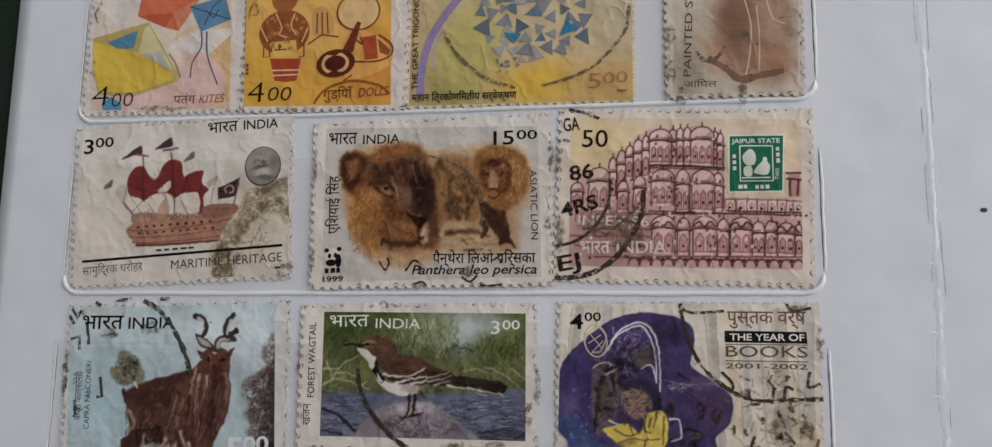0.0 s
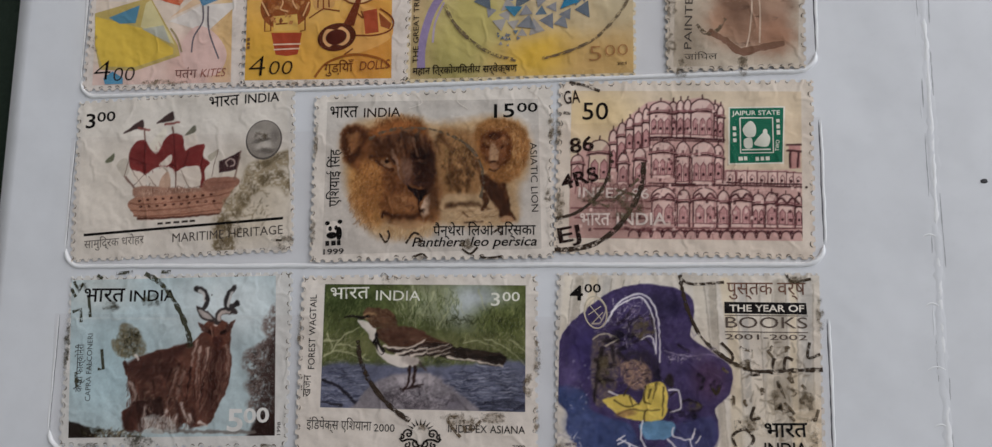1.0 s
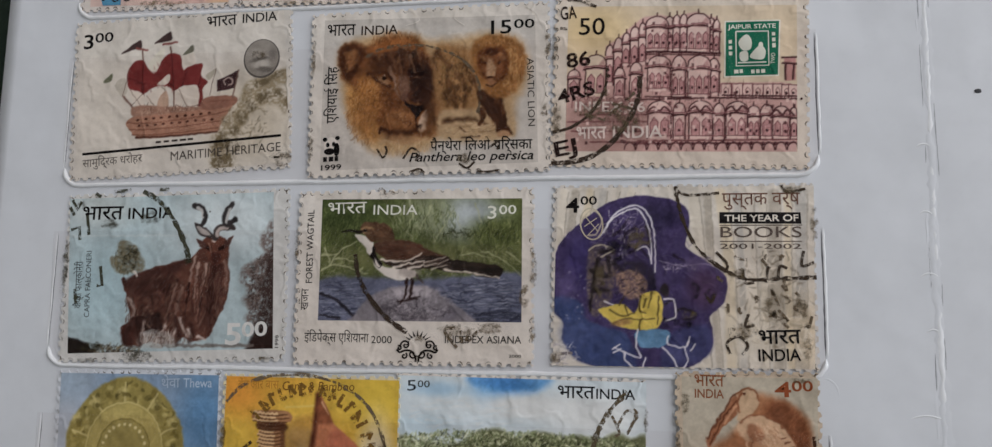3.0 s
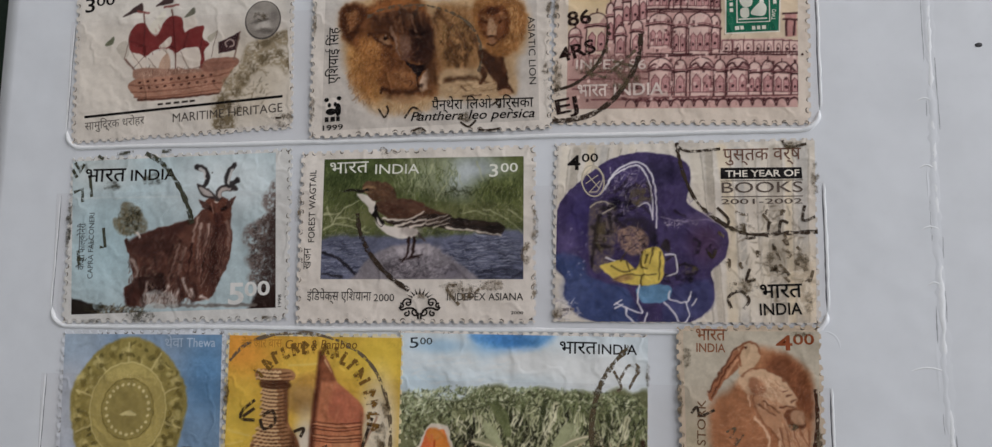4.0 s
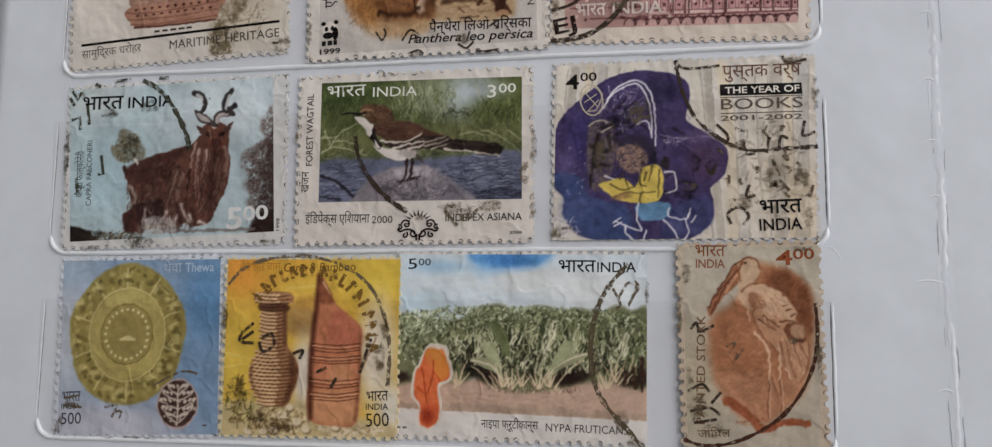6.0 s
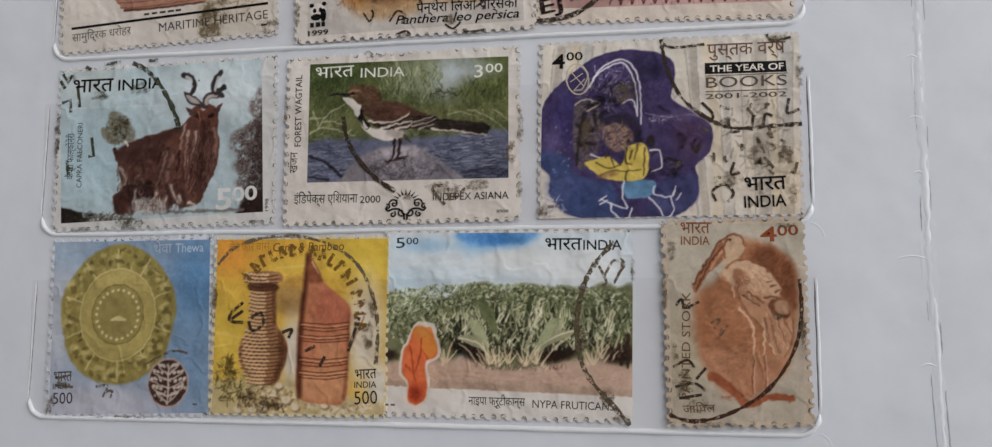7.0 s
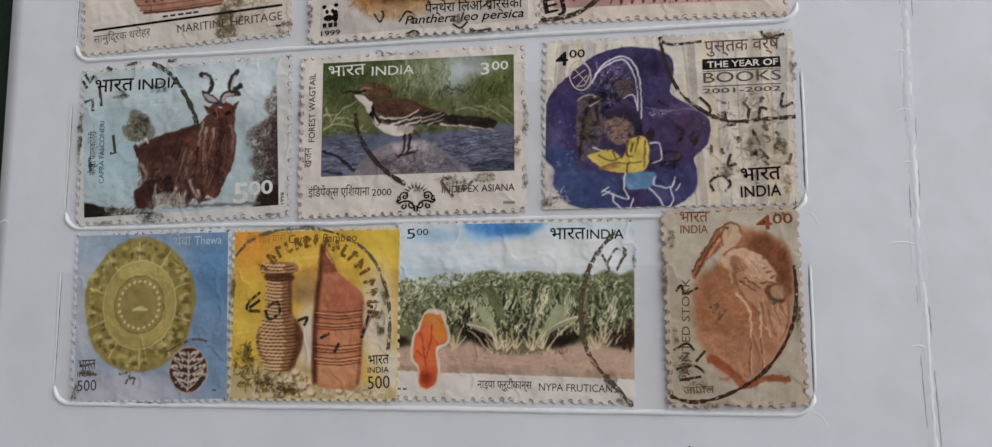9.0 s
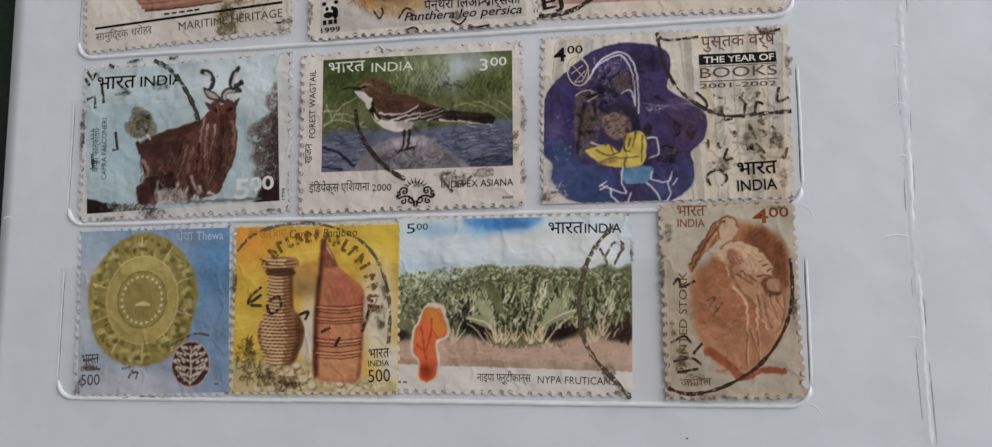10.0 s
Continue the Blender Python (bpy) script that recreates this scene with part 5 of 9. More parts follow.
    s.strokes("postmark", [[(11.7, 4.5), (12.6, 3.0), (13.3, 4.0), (13.0, 4.9)], [(16.0, 2.7), (17.3, 4.4), (18.6, 3.5), (18.0, 2.3)], [(25.1, 1.7), (26.4, 0.9), (27.6, 1.9)], [(17.4, 0.6), (18.7, 1.0), (19.5, 0.3)], [(28.0, 0.4), (29.3, 0.2), (31.4, 0.4)], [(29.9, 4.1), (31.4, 4.9), (31.2, 3.7)]], 0.35, MARK, True)
    for x, y, rx, ry in ((0.5, 4.7, 0.9, 4), (39.3, 20.8, 0.9, 5), (38.7, 9.0, 0.9, 4), (25.9, 2.5, 2, 1.6), (0.5, 20.1, 0.7, 5), (18.2, 0.4, 1.6, 0.8)):
        s.stain(x, y, rx, ry, GRIME)
    # creases have no relief here: their bright edges are drawn in pale ink
    s.strokes("wrinkle", [[(24.9, 27.6), (24.1, 25.8), (25.8, 24.4)], [(35.7, 27.1), (37.4, 25.7), (38.7, 23.0)], [(17.0, 27.5), (18.3, 25.7), (16.1, 24.9)]], 0.16, ink(222, 220, 216), True)


def palace():
    s = Stamp("cream postage stamp with a pink many-windowed palace front", (4.60, 4.88, -1.55, 38.7, 27.5), (198, 190, 180), 23)
    c = Canvas([(2.1, 26.0), (36.9, 25.6), (36.9, 2.7), (2.3, 2.5)], (204, 188, 164), seed=23, wobble=0.06)
    c.blot(6.2, 22.1, 6, 4, (214, 190, 142), 0, 0.8).blot(35.2, 21.2, 4, 5, (206, 188, 160), 0, 0.8).blot(5.7, 7.9, 5, 5, (196, 172, 158), 0, 0.8)
    pink, rose, pale, dark = (198, 158, 154), (166, 120, 120), (222, 192, 186), (86, 50, 54)
    c.wash([(2.4, 1.8), (2.3, 14.5), (4.6, 17.2), (8.1, 17.4), (8.2, 19.4), (10.2, 20.8), (12.3, 22.8), (14.0, 24.1), (16.1, 24.4), (18.2, 24.1), (22.0, 24.8), (25.4, 23.6), (25.6, 13.4), (34.7, 13.4), (36.9, 13.0), (36.8, 2.5)], pink, 0.2, smooth=False, piece="palace_wall")
    c.wash([(2.4, 1.8), (2.4, 10.1), (13.3, 10.6), (13.4, 2.0)], (178, 142, 136), 0.6, 0.7)

    def bay(x, y, w, top, doors=2, tint=pale):
        """A domed bay on (x, y) up to top: body, eaves, dome with its ribs, and arched doorways."""
        h = top - y
        dome, eave = y + h * 0.72, y + h * 0.62
        c.wash([(x - w / 2, y), (x + w / 2, y), (x + w / 2, eave), (x - w / 2, eave)], tint, 0.08, smooth=False)
        c.wash([(x + w * 0.34, y), (x + w / 2, y), (x + w / 2, eave), (x + w * 0.34, eave)], rose, 0.12, 0.7, smooth=False)
        arc = [(x + w * 0.52 * math.cos(math.pi * k / 8), dome + (top - dome) * 0.9 * math.sin(math.pi * k / 8)) for k in range(9)]
        c.wash(arc, tint, 0.08, smooth=False)
        c.wash([(x + w * 0.1, dome), (x + w * 0.5, dome), (x + w * 0.36, dome + (top - dome) * 0.6)], rose, 0.2, 0.7, smooth=False)
        c.line(arc, 0.2, dark, soft=0.07)
        brow = [(x + w * 0.6 * u, eave + 0.1 * w * (1 - u * u)) for u in (-1, -0.5, 0, 0.5, 1)]
        c.line(brow, 0.3, dark, soft=0.07)
        c.line([(px, py + 0.35) for px, py in brow], 0.16, (140, 88, 94), soft=0.06)
        c.line([(x, top - 0.15), (x, top + 0.4)], 0.2, dark, soft=0.07)
        c.lines([[(x - w / 2, y), (x - w / 2, eave)], [(x + w / 2, y), (x + w / 2, eave)]], 0.2, dark, soft=0.06)
        c.line([(x - w * 0.55, y + h * 0.08), (x + w * 0.55, y + h * 0.08)], 0.18, (128, 78, 84), soft=0.06)
        for k in range(doors):
            ax, aw, foot = x + w * ((k + 0.5) / doors - 0.5) * 0.9, w * 0.33 / doors, y + h * 0.1
            head = foot + (eave - foot) * 0.62
            c.wash([(ax - aw, foot), (ax + aw, foot), (ax + aw, head), (ax, head + aw * 1.2), (ax - aw, head)], (190, 140, 142), 0.08, smooth=False)
            c.line([(ax - aw, foot), (ax - aw, head), (ax, head + aw * 1.3), (ax + aw, head), (ax + aw, foot)], 0.13, (126, 74, 80), soft=0.06, smooth=False)
            c.blot(ax, foot + (head - foot) * 0.4, min(0.2, aw * 0.5), 0.24, (74, 36, 44), 0, 0.3)

    # stepped skyline, upper, middle and lower tiers
    for x, y, w, x2, top, doors in ((8.8, 13.0, 1.2, 8.7, 19.8, 1), (10.1, 14.3, 1.4, 9.9, 20.9, 1), (11.3, 16.2, 1.2, 11.2, 21.7, 1), (12.6, 16.1, 1.4, 12.5, 22.7, 1), (13.8, 16.3, 1.2, 13.7, 23.3, 1), (17.9, 18.5, 1.4, 17.8, 24.3, 1), (19.0, 18.5, 1.2, 18.9, 24.5, 1), (20.1, 18.4, 1.2, 20.0, 24.6, 1), (24.2, 18.2, 1.2, 24.2, 23.9, 1), (25.0, 18.1, 1.0, 25.0, 23.6, 1), (16.0, 18.5, 3.4, 15.9, 24.3, 3), (22.3, 18.3, 3.5, 22.2, 24.7, 3)):
        bay(x, y, w, top, doors)
    c.line([(14.3, 18.4), (19.5, 18.3), (25.5, 18.0)], 0.4, dark, soft=0.08)
    c.line([(14.3, 18.0), (19.5, 17.9), (25.5, 17.7)], 0.18, dark, soft=0.06)
    for x, y, w, x2, top, doors in ((3.3, 11.3, 1.8, 3.1, 15.7, 1), (10.4, 11.0, 1.6, 10.3, 16.0, 1), (12.9, 11.0, 1.8, 12.8, 16.9, 1), (24.7, 11.4, 1.5, 24.7, 17.4, 1), (19.4, 11.0, 2.1, 19.3, 17.9, 2), (16.4, 12.1, 3.4, 16.3, 17.9, 3), (22.5, 11.1, 3.4, 22.4, 17.9, 3)):
        bay(x, y, w, top, doors)
    bay(6.7, 11.3, 3.2, 18.2, 2, (214, 196, 176))
    for x, y in ((26.5, 11.1), (28.2, 11.1), (29.7, 11.1), (31.2, 11.0), (32.7, 11.0), (34.1, 11.0), (35.4, 10.9), (36.4, 10.9)):
        c.wash([(x - 0.75, y), (x + 0.75, y), (x + 0.75, y + 2.1), (x - 0.75, y + 2.1)], pale, 0.08, smooth=False)
        c.line([(x - 0.75, y), (x - 0.75, y + 2.1), (x + 0.75, y + 2.1), (x + 0.75, y)], 0.16, (122, 72, 78), soft=0.06, smooth=False)
        c.line([(x - 0.3, y), (x - 0.3, y + 1.2), (x, y + 1.6), (x + 0.3, y + 1.2), (x + 0.3, y)], 0.12, (140, 90, 94), soft=0.06, smooth=False)
        c.blot(x - 0.1, y + 0.8, 0.2, 0.24, (74, 36, 44), 0, 0.3)
    c.wash([(35.1, 13.6), (36.7, 13.7), (36.7, 17.3), (35.0, 17.3)], (190, 136, 134), 0.12, smooth=False)
    c.lines([[(34.7, 17.3), (36.9, 17.3)], [(34.8, 16.4), (36.8, 16.3)], [(35.2, 16.2), (35.2, 13.9)], [(36.4, 16.2), (36.3, 13.9)]], 0.3, dark, soft=0.07)
    c.lines([[(13.7, 10.7), (25.4, 11.0), (36.9, 10.8)], [(14.4, 11.2), (21.3, 11.1)], [(25.4, 11.4), (36.9, 11.2)]], 0.26, dark, soft=0.07)
    for x, y, w, x2, top, doors in ((19.6, 4.6, 1.8, 19.6, 10.4, 1), (25.5, 4.6, 1.7, 25.5, 10.3, 1), (30.6, 4.7, 1.9, 30.7, 9.9, 2), (32.5, 4.7, 1.8, 32.5, 10.1, 1), (36.4, 4.7, 1.1, 36.4, 9.6, 1), (16.6, 4.6, 3.5, 16.5, 10.7, 2), (22.8, 4.6, 3.5, 22.7, 10.7, 2), (28.1, 4.7, 3.1, 28.0, 10.6, 2), (34.6, 4.7, 2.5, 34.7, 9.8, 2)):
        bay(x, y, w, top, doors)
    for x, y in ((16.5, 8.9), (22.7, 9.0), (28.1, 9.0), (34.7, 8.4)):
        c.line([(x - 1.7, y - 0.1), (x - 0.8, y + 0.7), (x, y - 0.1), (x + 0.8, y + 0.7), (x + 1.7, y - 0.1)], 0.3, (98, 56, 62), soft=0.08)
    c.lines([[(2.5, 7.2), (14.6, 7.3)], [(4.4, 8.3), (14.4, 8.4)], [(3.2, 5.7), (14.2, 5.7)], [(6.2, 4.0), (14.7, 4.0)], [(13.4, 4.2), (36.8, 4.6)], [(13.4, 3.8), (36.8, 4.1)]], 0.26, (126, 76, 80), soft=0.07)
    for k in range(15):
        x, y = 12.2 + 1.72 * k, 2.9 + 0.01 * k
        c.line([(x - 0.8, y), (x - 0.6, y + 0.7), (x, y + 1.15), (x + 0.6, y + 0.7), (x + 0.8, y)], 0.2, dark, soft=0.07)
        c.blot(x + 0.85, y + 0.9, 0.22, 0.3, (84, 44, 50), 0, 0.3)
    for k in range(9):
        x, y = 3.6 + 1.15 * k, 9.5 - 0.03 * k
        c.line([(x - 0.45, y), (x - 0.4, y + 1.3), (x, y + 1.7), (x + 0.4, y + 1.3), (x + 0.45, y)], 0.14, (132, 82, 86), soft=0.06)
    c.blot(10.0, 7.1, 5, 4, (128, 92, 88), 0, 0.7, 0.55, 0.4)
    for k in range(70):
        px, py = c.rng.uniform(3, 36.4), c.rng.uniform(3.6, 12.8)
        c.wash([(px, py), (px + 0.4, py), (px + 0.4, py + 0.5), (px, py + 0.5)], ((92, 54, 58), (226, 200, 194))[k % 2], 0.08, 0.8, smooth=False)
    for k in range(40):
        px, py = c.rng.uniform(11, 25), c.rng.uniform(12.5, 23)
        c.wash([(px, py), (px + 0.35, py), (px + 0.35, py + 0.45), (px, py + 0.45)], ((92, 54, 58), (226, 200, 194))[k % 2], 0.08, 0.8, smooth=False)
    c.hairs(20.4, 9.0, 15, 6.5, 420, 0.7, 0.1, 90, 5, [(116, 74, 76), (226, 196, 192), (132, 86, 88)], 0.65)
    c.hairs(19.5, 19.0, 6, 5, 150, 0.7, 0.1, 90, 5, [(116, 74, 76), (226, 196, 192)], 0.6)
    c.hairs(20.4, 7.7, 16, 5, 260, 0.9, 0.1, 0, 4, [(118, 74, 78), (224, 190, 188)], 0.45)
    c.done(s, 0.16, 10, 0.72, 0.96)
    # the green label
    s.shape("label", [(26.2, 23.2), (34.5, 23.3), (34.3, 14.4), (26.2, 14.2)], ink(206, 208, 200), label="white label border")
    s.under = s.shape("label", [(26.4, 23.0), (34.3, 23.1), (34.1, 14.6), (26.4, 14.4)], ink(28, 112, 88), label="green label")
    white = ink(210, 216, 208)
    s.words("JAIPUR STATE", (26.7, 21.9), (33.8, 22.0), 0.72, white, 0.015)
    s.strokes("frame", [[(27.9, 21.5), (32.7, 21.5), (32.8, 16.1), (28.0, 16.0), (27.9, 21.5)]], 0.22, white)
    for pts in ([(28.3, 19.8), (29.4, 21.0), (30.2, 20.2), (30.1, 18.7), (28.9, 18.5)], [(30.0, 17.6), (31.4, 19.2), (32.3, 18.5), (32.0, 17.1), (30.6, 17.1)], [(28.5, 18.1), (29.6, 18.3), (29.7, 16.9), (28.7, 16.8)]):
        s.shape("emblem", pts, white, True)
    s.lay("emblem", [oval(29.0, 17.3, 0.55, 0.55, 0, 12), oval(31.6, 19.3, 0.35, 0.5, 0, 10)], white)
    s.strokes("emblem", [[(28.2, 16.5), (32.4, 16.6)]], 0.22, white)
    s.bars((27.7, 14.8), (29.3, 14.9), 0.6, 2, white)
    s.bars((30.2, 14.8), (32.4, 14.9), 0.6, 3, white)
    s.bars((27.4, 17.7), (27.3, 20.5), 0.5, 3, white)
    s.bars((33.2, 21.3), (33.3, 18.7), 0.5, 3, white)
    s.words("TWO", (33.6, 16.3), (33.7, 18.0), 0.59, white, 0.01)
    s.under = None
    s.words("50", (3.9, 21.3), (7.9, 21.3), 2.87, ink(40, 34, 32), 0.004, 0, "numeral")
    s.words("INPEX 86", (3.6, 8.9), (14.4, 8.8), 1.61, ink(222, 208, 204), 0.01)
    s.words("भारत", (4.0, 4.5), (8.6, 4.6), 2.11, ink(222, 208, 204), 0.014)
    s.words("INDIA", (9.6, 4.6), (17.1, 4.8), 1.94, ink(224, 212, 208), 0.014)
    s.stroke("postmark", [(-0.1, 0.6), (3.3, 0.8), (6.6, 1.8), (9.6, 4.1), (12.0, 7.6), (13.3, 11.0), (13.5, 14.5)], 0.72, MARK, ragged=0.3)
    s.stroke("postmark", [(0.3, 5.5), (3.1, 6.3), (5.6, 8.1), (7.5, 10.7), (8.4, 13.6), (8.5, 16.2)], 0.51, MARK, ragged=0.3)
    strong = cancel_ink(52, 36, 34, 0.8)
    s.words("86", (2.2, 15.9), (5.9, 16.4), 2.37, strong, 0.02)
    s.words("4RS", (1.2, 10.0), (6.8, 11.7), 2.28, strong, 0.02)
    s.words("EJ", (0.9, 1.6), (4.3, 2.3), 2.45, strong, 0.015)
    s.words("GA", (1.0, 23.8), (3.5, 24.1), 2.20, strong, 0.012)
    s.strokes("postmark", [[(1.7, 27.4), (3.9, 26.9), (6.5, 25.9)], [(0.9, 22.4), (2.0, 22.3)]], 0.45, MARK)
    s.strokes("postmark", [[(5.2, 8.3), (8.2, 7.5), (12.8, 11.9)], [(8.1, 12.7), (8.6, 11.4)], [(9.4, 10.1), (12.4, 9.3), (11.5, 11.0)]], 0.5, FAINT)
    for x, y, rx, ry in ((10.8, 7.5, 5, 4, ), (0.9, 7.4, 1.4, 6), (0.1, 19.7, 1, 5), (6.0, 9.2, 4, 3)):
        s.stain(x, y, rx, ry, GRIME)
    s.disc("speck", 37.5, 10.8, 0.18, 0.18, ink(70, 40, 40))


kites()
dolls()
survey()
grey_stork()
ship()
lion()
palace()


# ---- third strip: goat, wagtail, books ----
def goat():
    s = Stamp("pale blue postage stamp with a brown mountain goat, postmarked", (-76.22, -26.49, 1.07, 39.3, 27.9), (190, 193, 194), 31, 0.03)
    c = Canvas([(0.2, 27.2), (36.4, 27.3), (37.2, 2.1), (1.7, 1.4)], (156, 180, 190), seed=31)
    c.blot(28.5, 22.9, 9, 5, (178, 194, 202), 0, 0.8).blot(8.2, 12.0, 7, 7, (152, 186, 200), 0, 0.8, 0.8).blot(5.5, 25.1, 6, 3, (168, 182, 186), 0, 0.8)
    c.line([(0.6, 20.9), (16.9, 20.6), (36.5, 20.6)], 0.3, (176, 192, 198), most=0.6)
    # shrub at the side, ground and stains round the foot
    c.wash([(37.4, 22.1), (35.0, 20.7), (34.4, 19.0), (35.2, 17.5), (33.7, 16.3), (31.6, 14.8), (31.3, 12.6), (32.6, 11.3), (31.7, 9.7), (33.0, 8.2), (32.3, 6.7), (34.4, 5.1), (37.9, 4.6)], (104, 88, 84), 0.5, 0.9, 0.5)
    c.hairs(35.3, 11.2, 2.6, 6.2, 420, 0.6, 0.16, 60, 70, [(78, 60, 56), (58, 44, 42), (110, 96, 92), (66, 50, 46)])
    c.wash([(37.5, 18.7), (36.0, 17.5), (35.7, 14.1), (34.6, 12.1), (35.2, 9.2), (34.6, 6.7), (35.3, 4.2), (38.0, 1.7)], (66, 49, 46), 0.5, 0.85, 0.35)
    c.wash([(33.4, 3.4), (34.4, 5.1), (37.9, 5.4), (38.0, 1.3), (32.8, 1.4)], (58, 41, 38), 0.5)
    c.line([(16.5, 2.6), (23.1, 2.6), (33.7, 2.6)], 0.5, (112, 104, 100), most=0.8)
    c.wash([(1.3, 3.8), (3.6, 3.6), (5.3, 2.9), (6.3, 1.2), (1.5, 0.8)], (48, 40, 36), 0.25)
    c.hairs(10.1, 2.0, 4.6, 0.9, 170, 0.6, 0.2, 30, 70, [(96, 80, 50), (66, 52, 38), (128, 112, 82), (44, 36, 32)])
    c.wash([(9.8, 19.9), (12.4, 19.2), (14.5, 16.2), (13.8, 14.7), (10.9, 14.4), (8.9, 15.3), (8.2, 17.1), (9.6, 17.6)], (112, 104, 80), 0.3, 0.9, 0.3)
    c.hairs(11.3, 16.8, 2.3, 2.4, 110, 0.7, 0.18, 60, 70, [(92, 86, 60), (128, 118, 88), (78, 72, 52)], 0.7)
    # body
    c.wash([(10.7, 13.2), (11.4, 12.8), (12.3, 13.8), (14.4, 14.9), (17.1, 15.5), (19.8, 16.2), (22.1, 16.6), (23.4, 17.6), (24.4, 18.4), (25.1, 19.5), (26.4, 20.2), (28.3, 19.5), (29.1, 18.1), (29.0, 16.0), (29.4, 13.9), (29.3, 11.4), (28.7, 8.8), (27.5, 6.8), (26.8, 5.1), (25.8, 3.6), (23.1, 3.3), (21.8, 3.9), (20.5, 2.9), (18.7, 2.8), (16.4, 3.2), (15.1, 2.9), (14.2, 2.5), (13.0, 2.9), (11.9, 2.6), (11.3, 3.8), (10.9, 5.5), (12.2, 6.6), (12.4, 7.6), (11.8, 9.3), (11.4, 11.0), (10.9, 12.3)], (100, 63, 53), 0.16, piece="goat_shape")
    c.wash([(11.5, 13.5), (14.4, 14.7), (18.0, 15.4), (22.0, 16.3), (22.0, 13.3), (19.1, 12.1), (16.0, 10.9), (12.8, 11.0), (11.8, 12.3)], (82, 51, 45), 0.5)
    c.wash([(21.6, 15.8), (24.0, 13.7), (23.7, 9.4), (21.2, 7.0), (17.5, 8.3), (18.3, 11.3)], (112, 70, 58), 0.6)
    c.wash([(13.5, 7.2), (17.5, 7.9), (18.2, 5.4), (15.9, 4.5), (13.8, 5.5)], (58, 37, 34), 0.35)
    c.wash([(10.9, 5.4), (13.1, 5.9), (13.4, 3.0), (11.6, 2.7)], (84, 50, 43), 0.3)
    c.hairs(16.4, 12.6, 4.2, 2.2, 190, 1.1, 0.1, 20, 22, [(66, 40, 36), (112, 76, 66), (92, 58, 50)])
    c.hairs(17.5, 8.3, 4.2, 3.0, 220, 1.2, 0.1, 62, 22, [(70, 44, 39), (128, 96, 84), (96, 62, 53), (60, 38, 34)])
    c.hairs(25.9, 10.2, 2.6, 5.0, 230, 1.5, 0.1, 82, 12, [(70, 43, 38), (130, 92, 80), (104, 66, 56), (86, 52, 45)])
    c.hairs(12.3, 8.9, 0.9, 3.6, 70, 1.0, 0.1, 75, 18, [(62, 39, 35), (116, 84, 74)])
    # pale locks
    c.lines([[(23.3, 16.9), (22.8, 14.7), (22.5, 12.6)], [(25.3, 15.7), (25.0, 13.6), (24.7, 12.4)], [(23.9, 15.8), (23.6, 12.8), (23.5, 10.3)]], 0.5, (176, 150, 138), 0.12, 0.2, 0.85)
    c.lines([[(28.0, 17.0), (28.8, 14.6), (28.7, 11.4)], [(20.3, 12.7), (19.5, 9.6), (18.5, 6.0)], [(21.3, 12.0), (20.5, 8.7), (20.1, 5.8)]], 0.55, (146, 116, 104), 0.15, 0.25, 0.85)
    c.lines([[(21.2, 7.0), (21.7, 5.7), (22.4, 4.1)], [(18.7, 5.8), (17.9, 4.6), (16.9, 3.5)], [(20.6, 5.3), (20.1, 4.1), (19.8, 3.1)], [(22.6, 5.3), (23.3, 3.6)], [(24.4, 4.0), (25.8, 3.5)]], 0.5, (196, 184, 178), 0.2, 0.2, 0.9)
    c.lines([[(11.9, 10.3), (13.1, 8.5), (12.5, 6.7)], [(14.9, 6.5), (14.7, 4.2)], [(26.4, 8.5), (26.1, 6.5)]], 0.5, (176, 160, 152), 0.2, 0.25, 0.85)
    c.wash([(26.1, 15.8), (28.0, 15.7), (28.0, 11.4), (27.5, 7.3), (26.3, 5.2), (25.6, 9.8)], (78, 46, 40), 0.4, 0.85)
    c.hairs(26.9, 10.6, 1.0, 4.4, 70, 1.5, 0.1, 80, 10, [(56, 34, 31), (112, 74, 63)])
    c.lines([[(22.5, 12.6), (22.2, 9.5), (22.1, 7.0)], [(16.0, 10.5), (16.4, 8.4)], [(19.1, 12.5), (18.3, 10.0)], [(24.6, 10.3), (24.3, 6.1)]], 0.4, (54, 34, 31), 0.1, most=0.8)
    c.line([(10.9, 13.5), (11.5, 12.3)], 0.7, (80, 50, 44))
    c.line([(12.6, 14.6), (13.2, 14.0)], 0.5, (206, 200, 194), most=0.8)
    c.hairs(18.3, 9.6, 5.0, 4.6, 300, 1.2, 0.1, 58, 28, [(52, 32, 30), (156, 128, 114), (84, 54, 46), (66, 40, 36)], 0.6)
    c.hairs(25.9, 10.7, 2.8, 5.4, 200, 1.6, 0.1, 84, 12, [(60, 36, 32), (166, 134, 120), (90, 56, 48)], 0.6)
    c.hairs(19.1, 4.1, 4.6, 1.0, 120, 0.9, 0.12, 75, 25, [(196, 188, 182), (70, 46, 40), (140, 116, 106)], 0.7)
    c.wash([(13.9, 3.8), (15.0, 4.9), (16.8, 5.2), (19.0, 4.6), (20.2, 3.7), (20.5, 2.5), (14.7, 2.4)], (168, 172, 172), 0.3, 0.75, 0.2)
    c.hairs(17.3, 3.9, 2.8, 0.8, 60, 1.1, 0.12, 80, 20, [(196, 192, 188), (92, 62, 54), (150, 130, 122)], 0.8)
    c.lines([[(14.4, 7.1), (14.0, 4.6), (14.4, 2.6)], [(12.8, 6.8), (11.9, 4.7), (12.0, 2.7)], [(20.3, 7.0), (21.1, 4.5), (20.9, 2.8)], [(23.0, 6.1), (23.5, 4.4), (23.0, 3.2)]], 0.8, (66, 42, 38), 0.5, 0.3, 0.75)
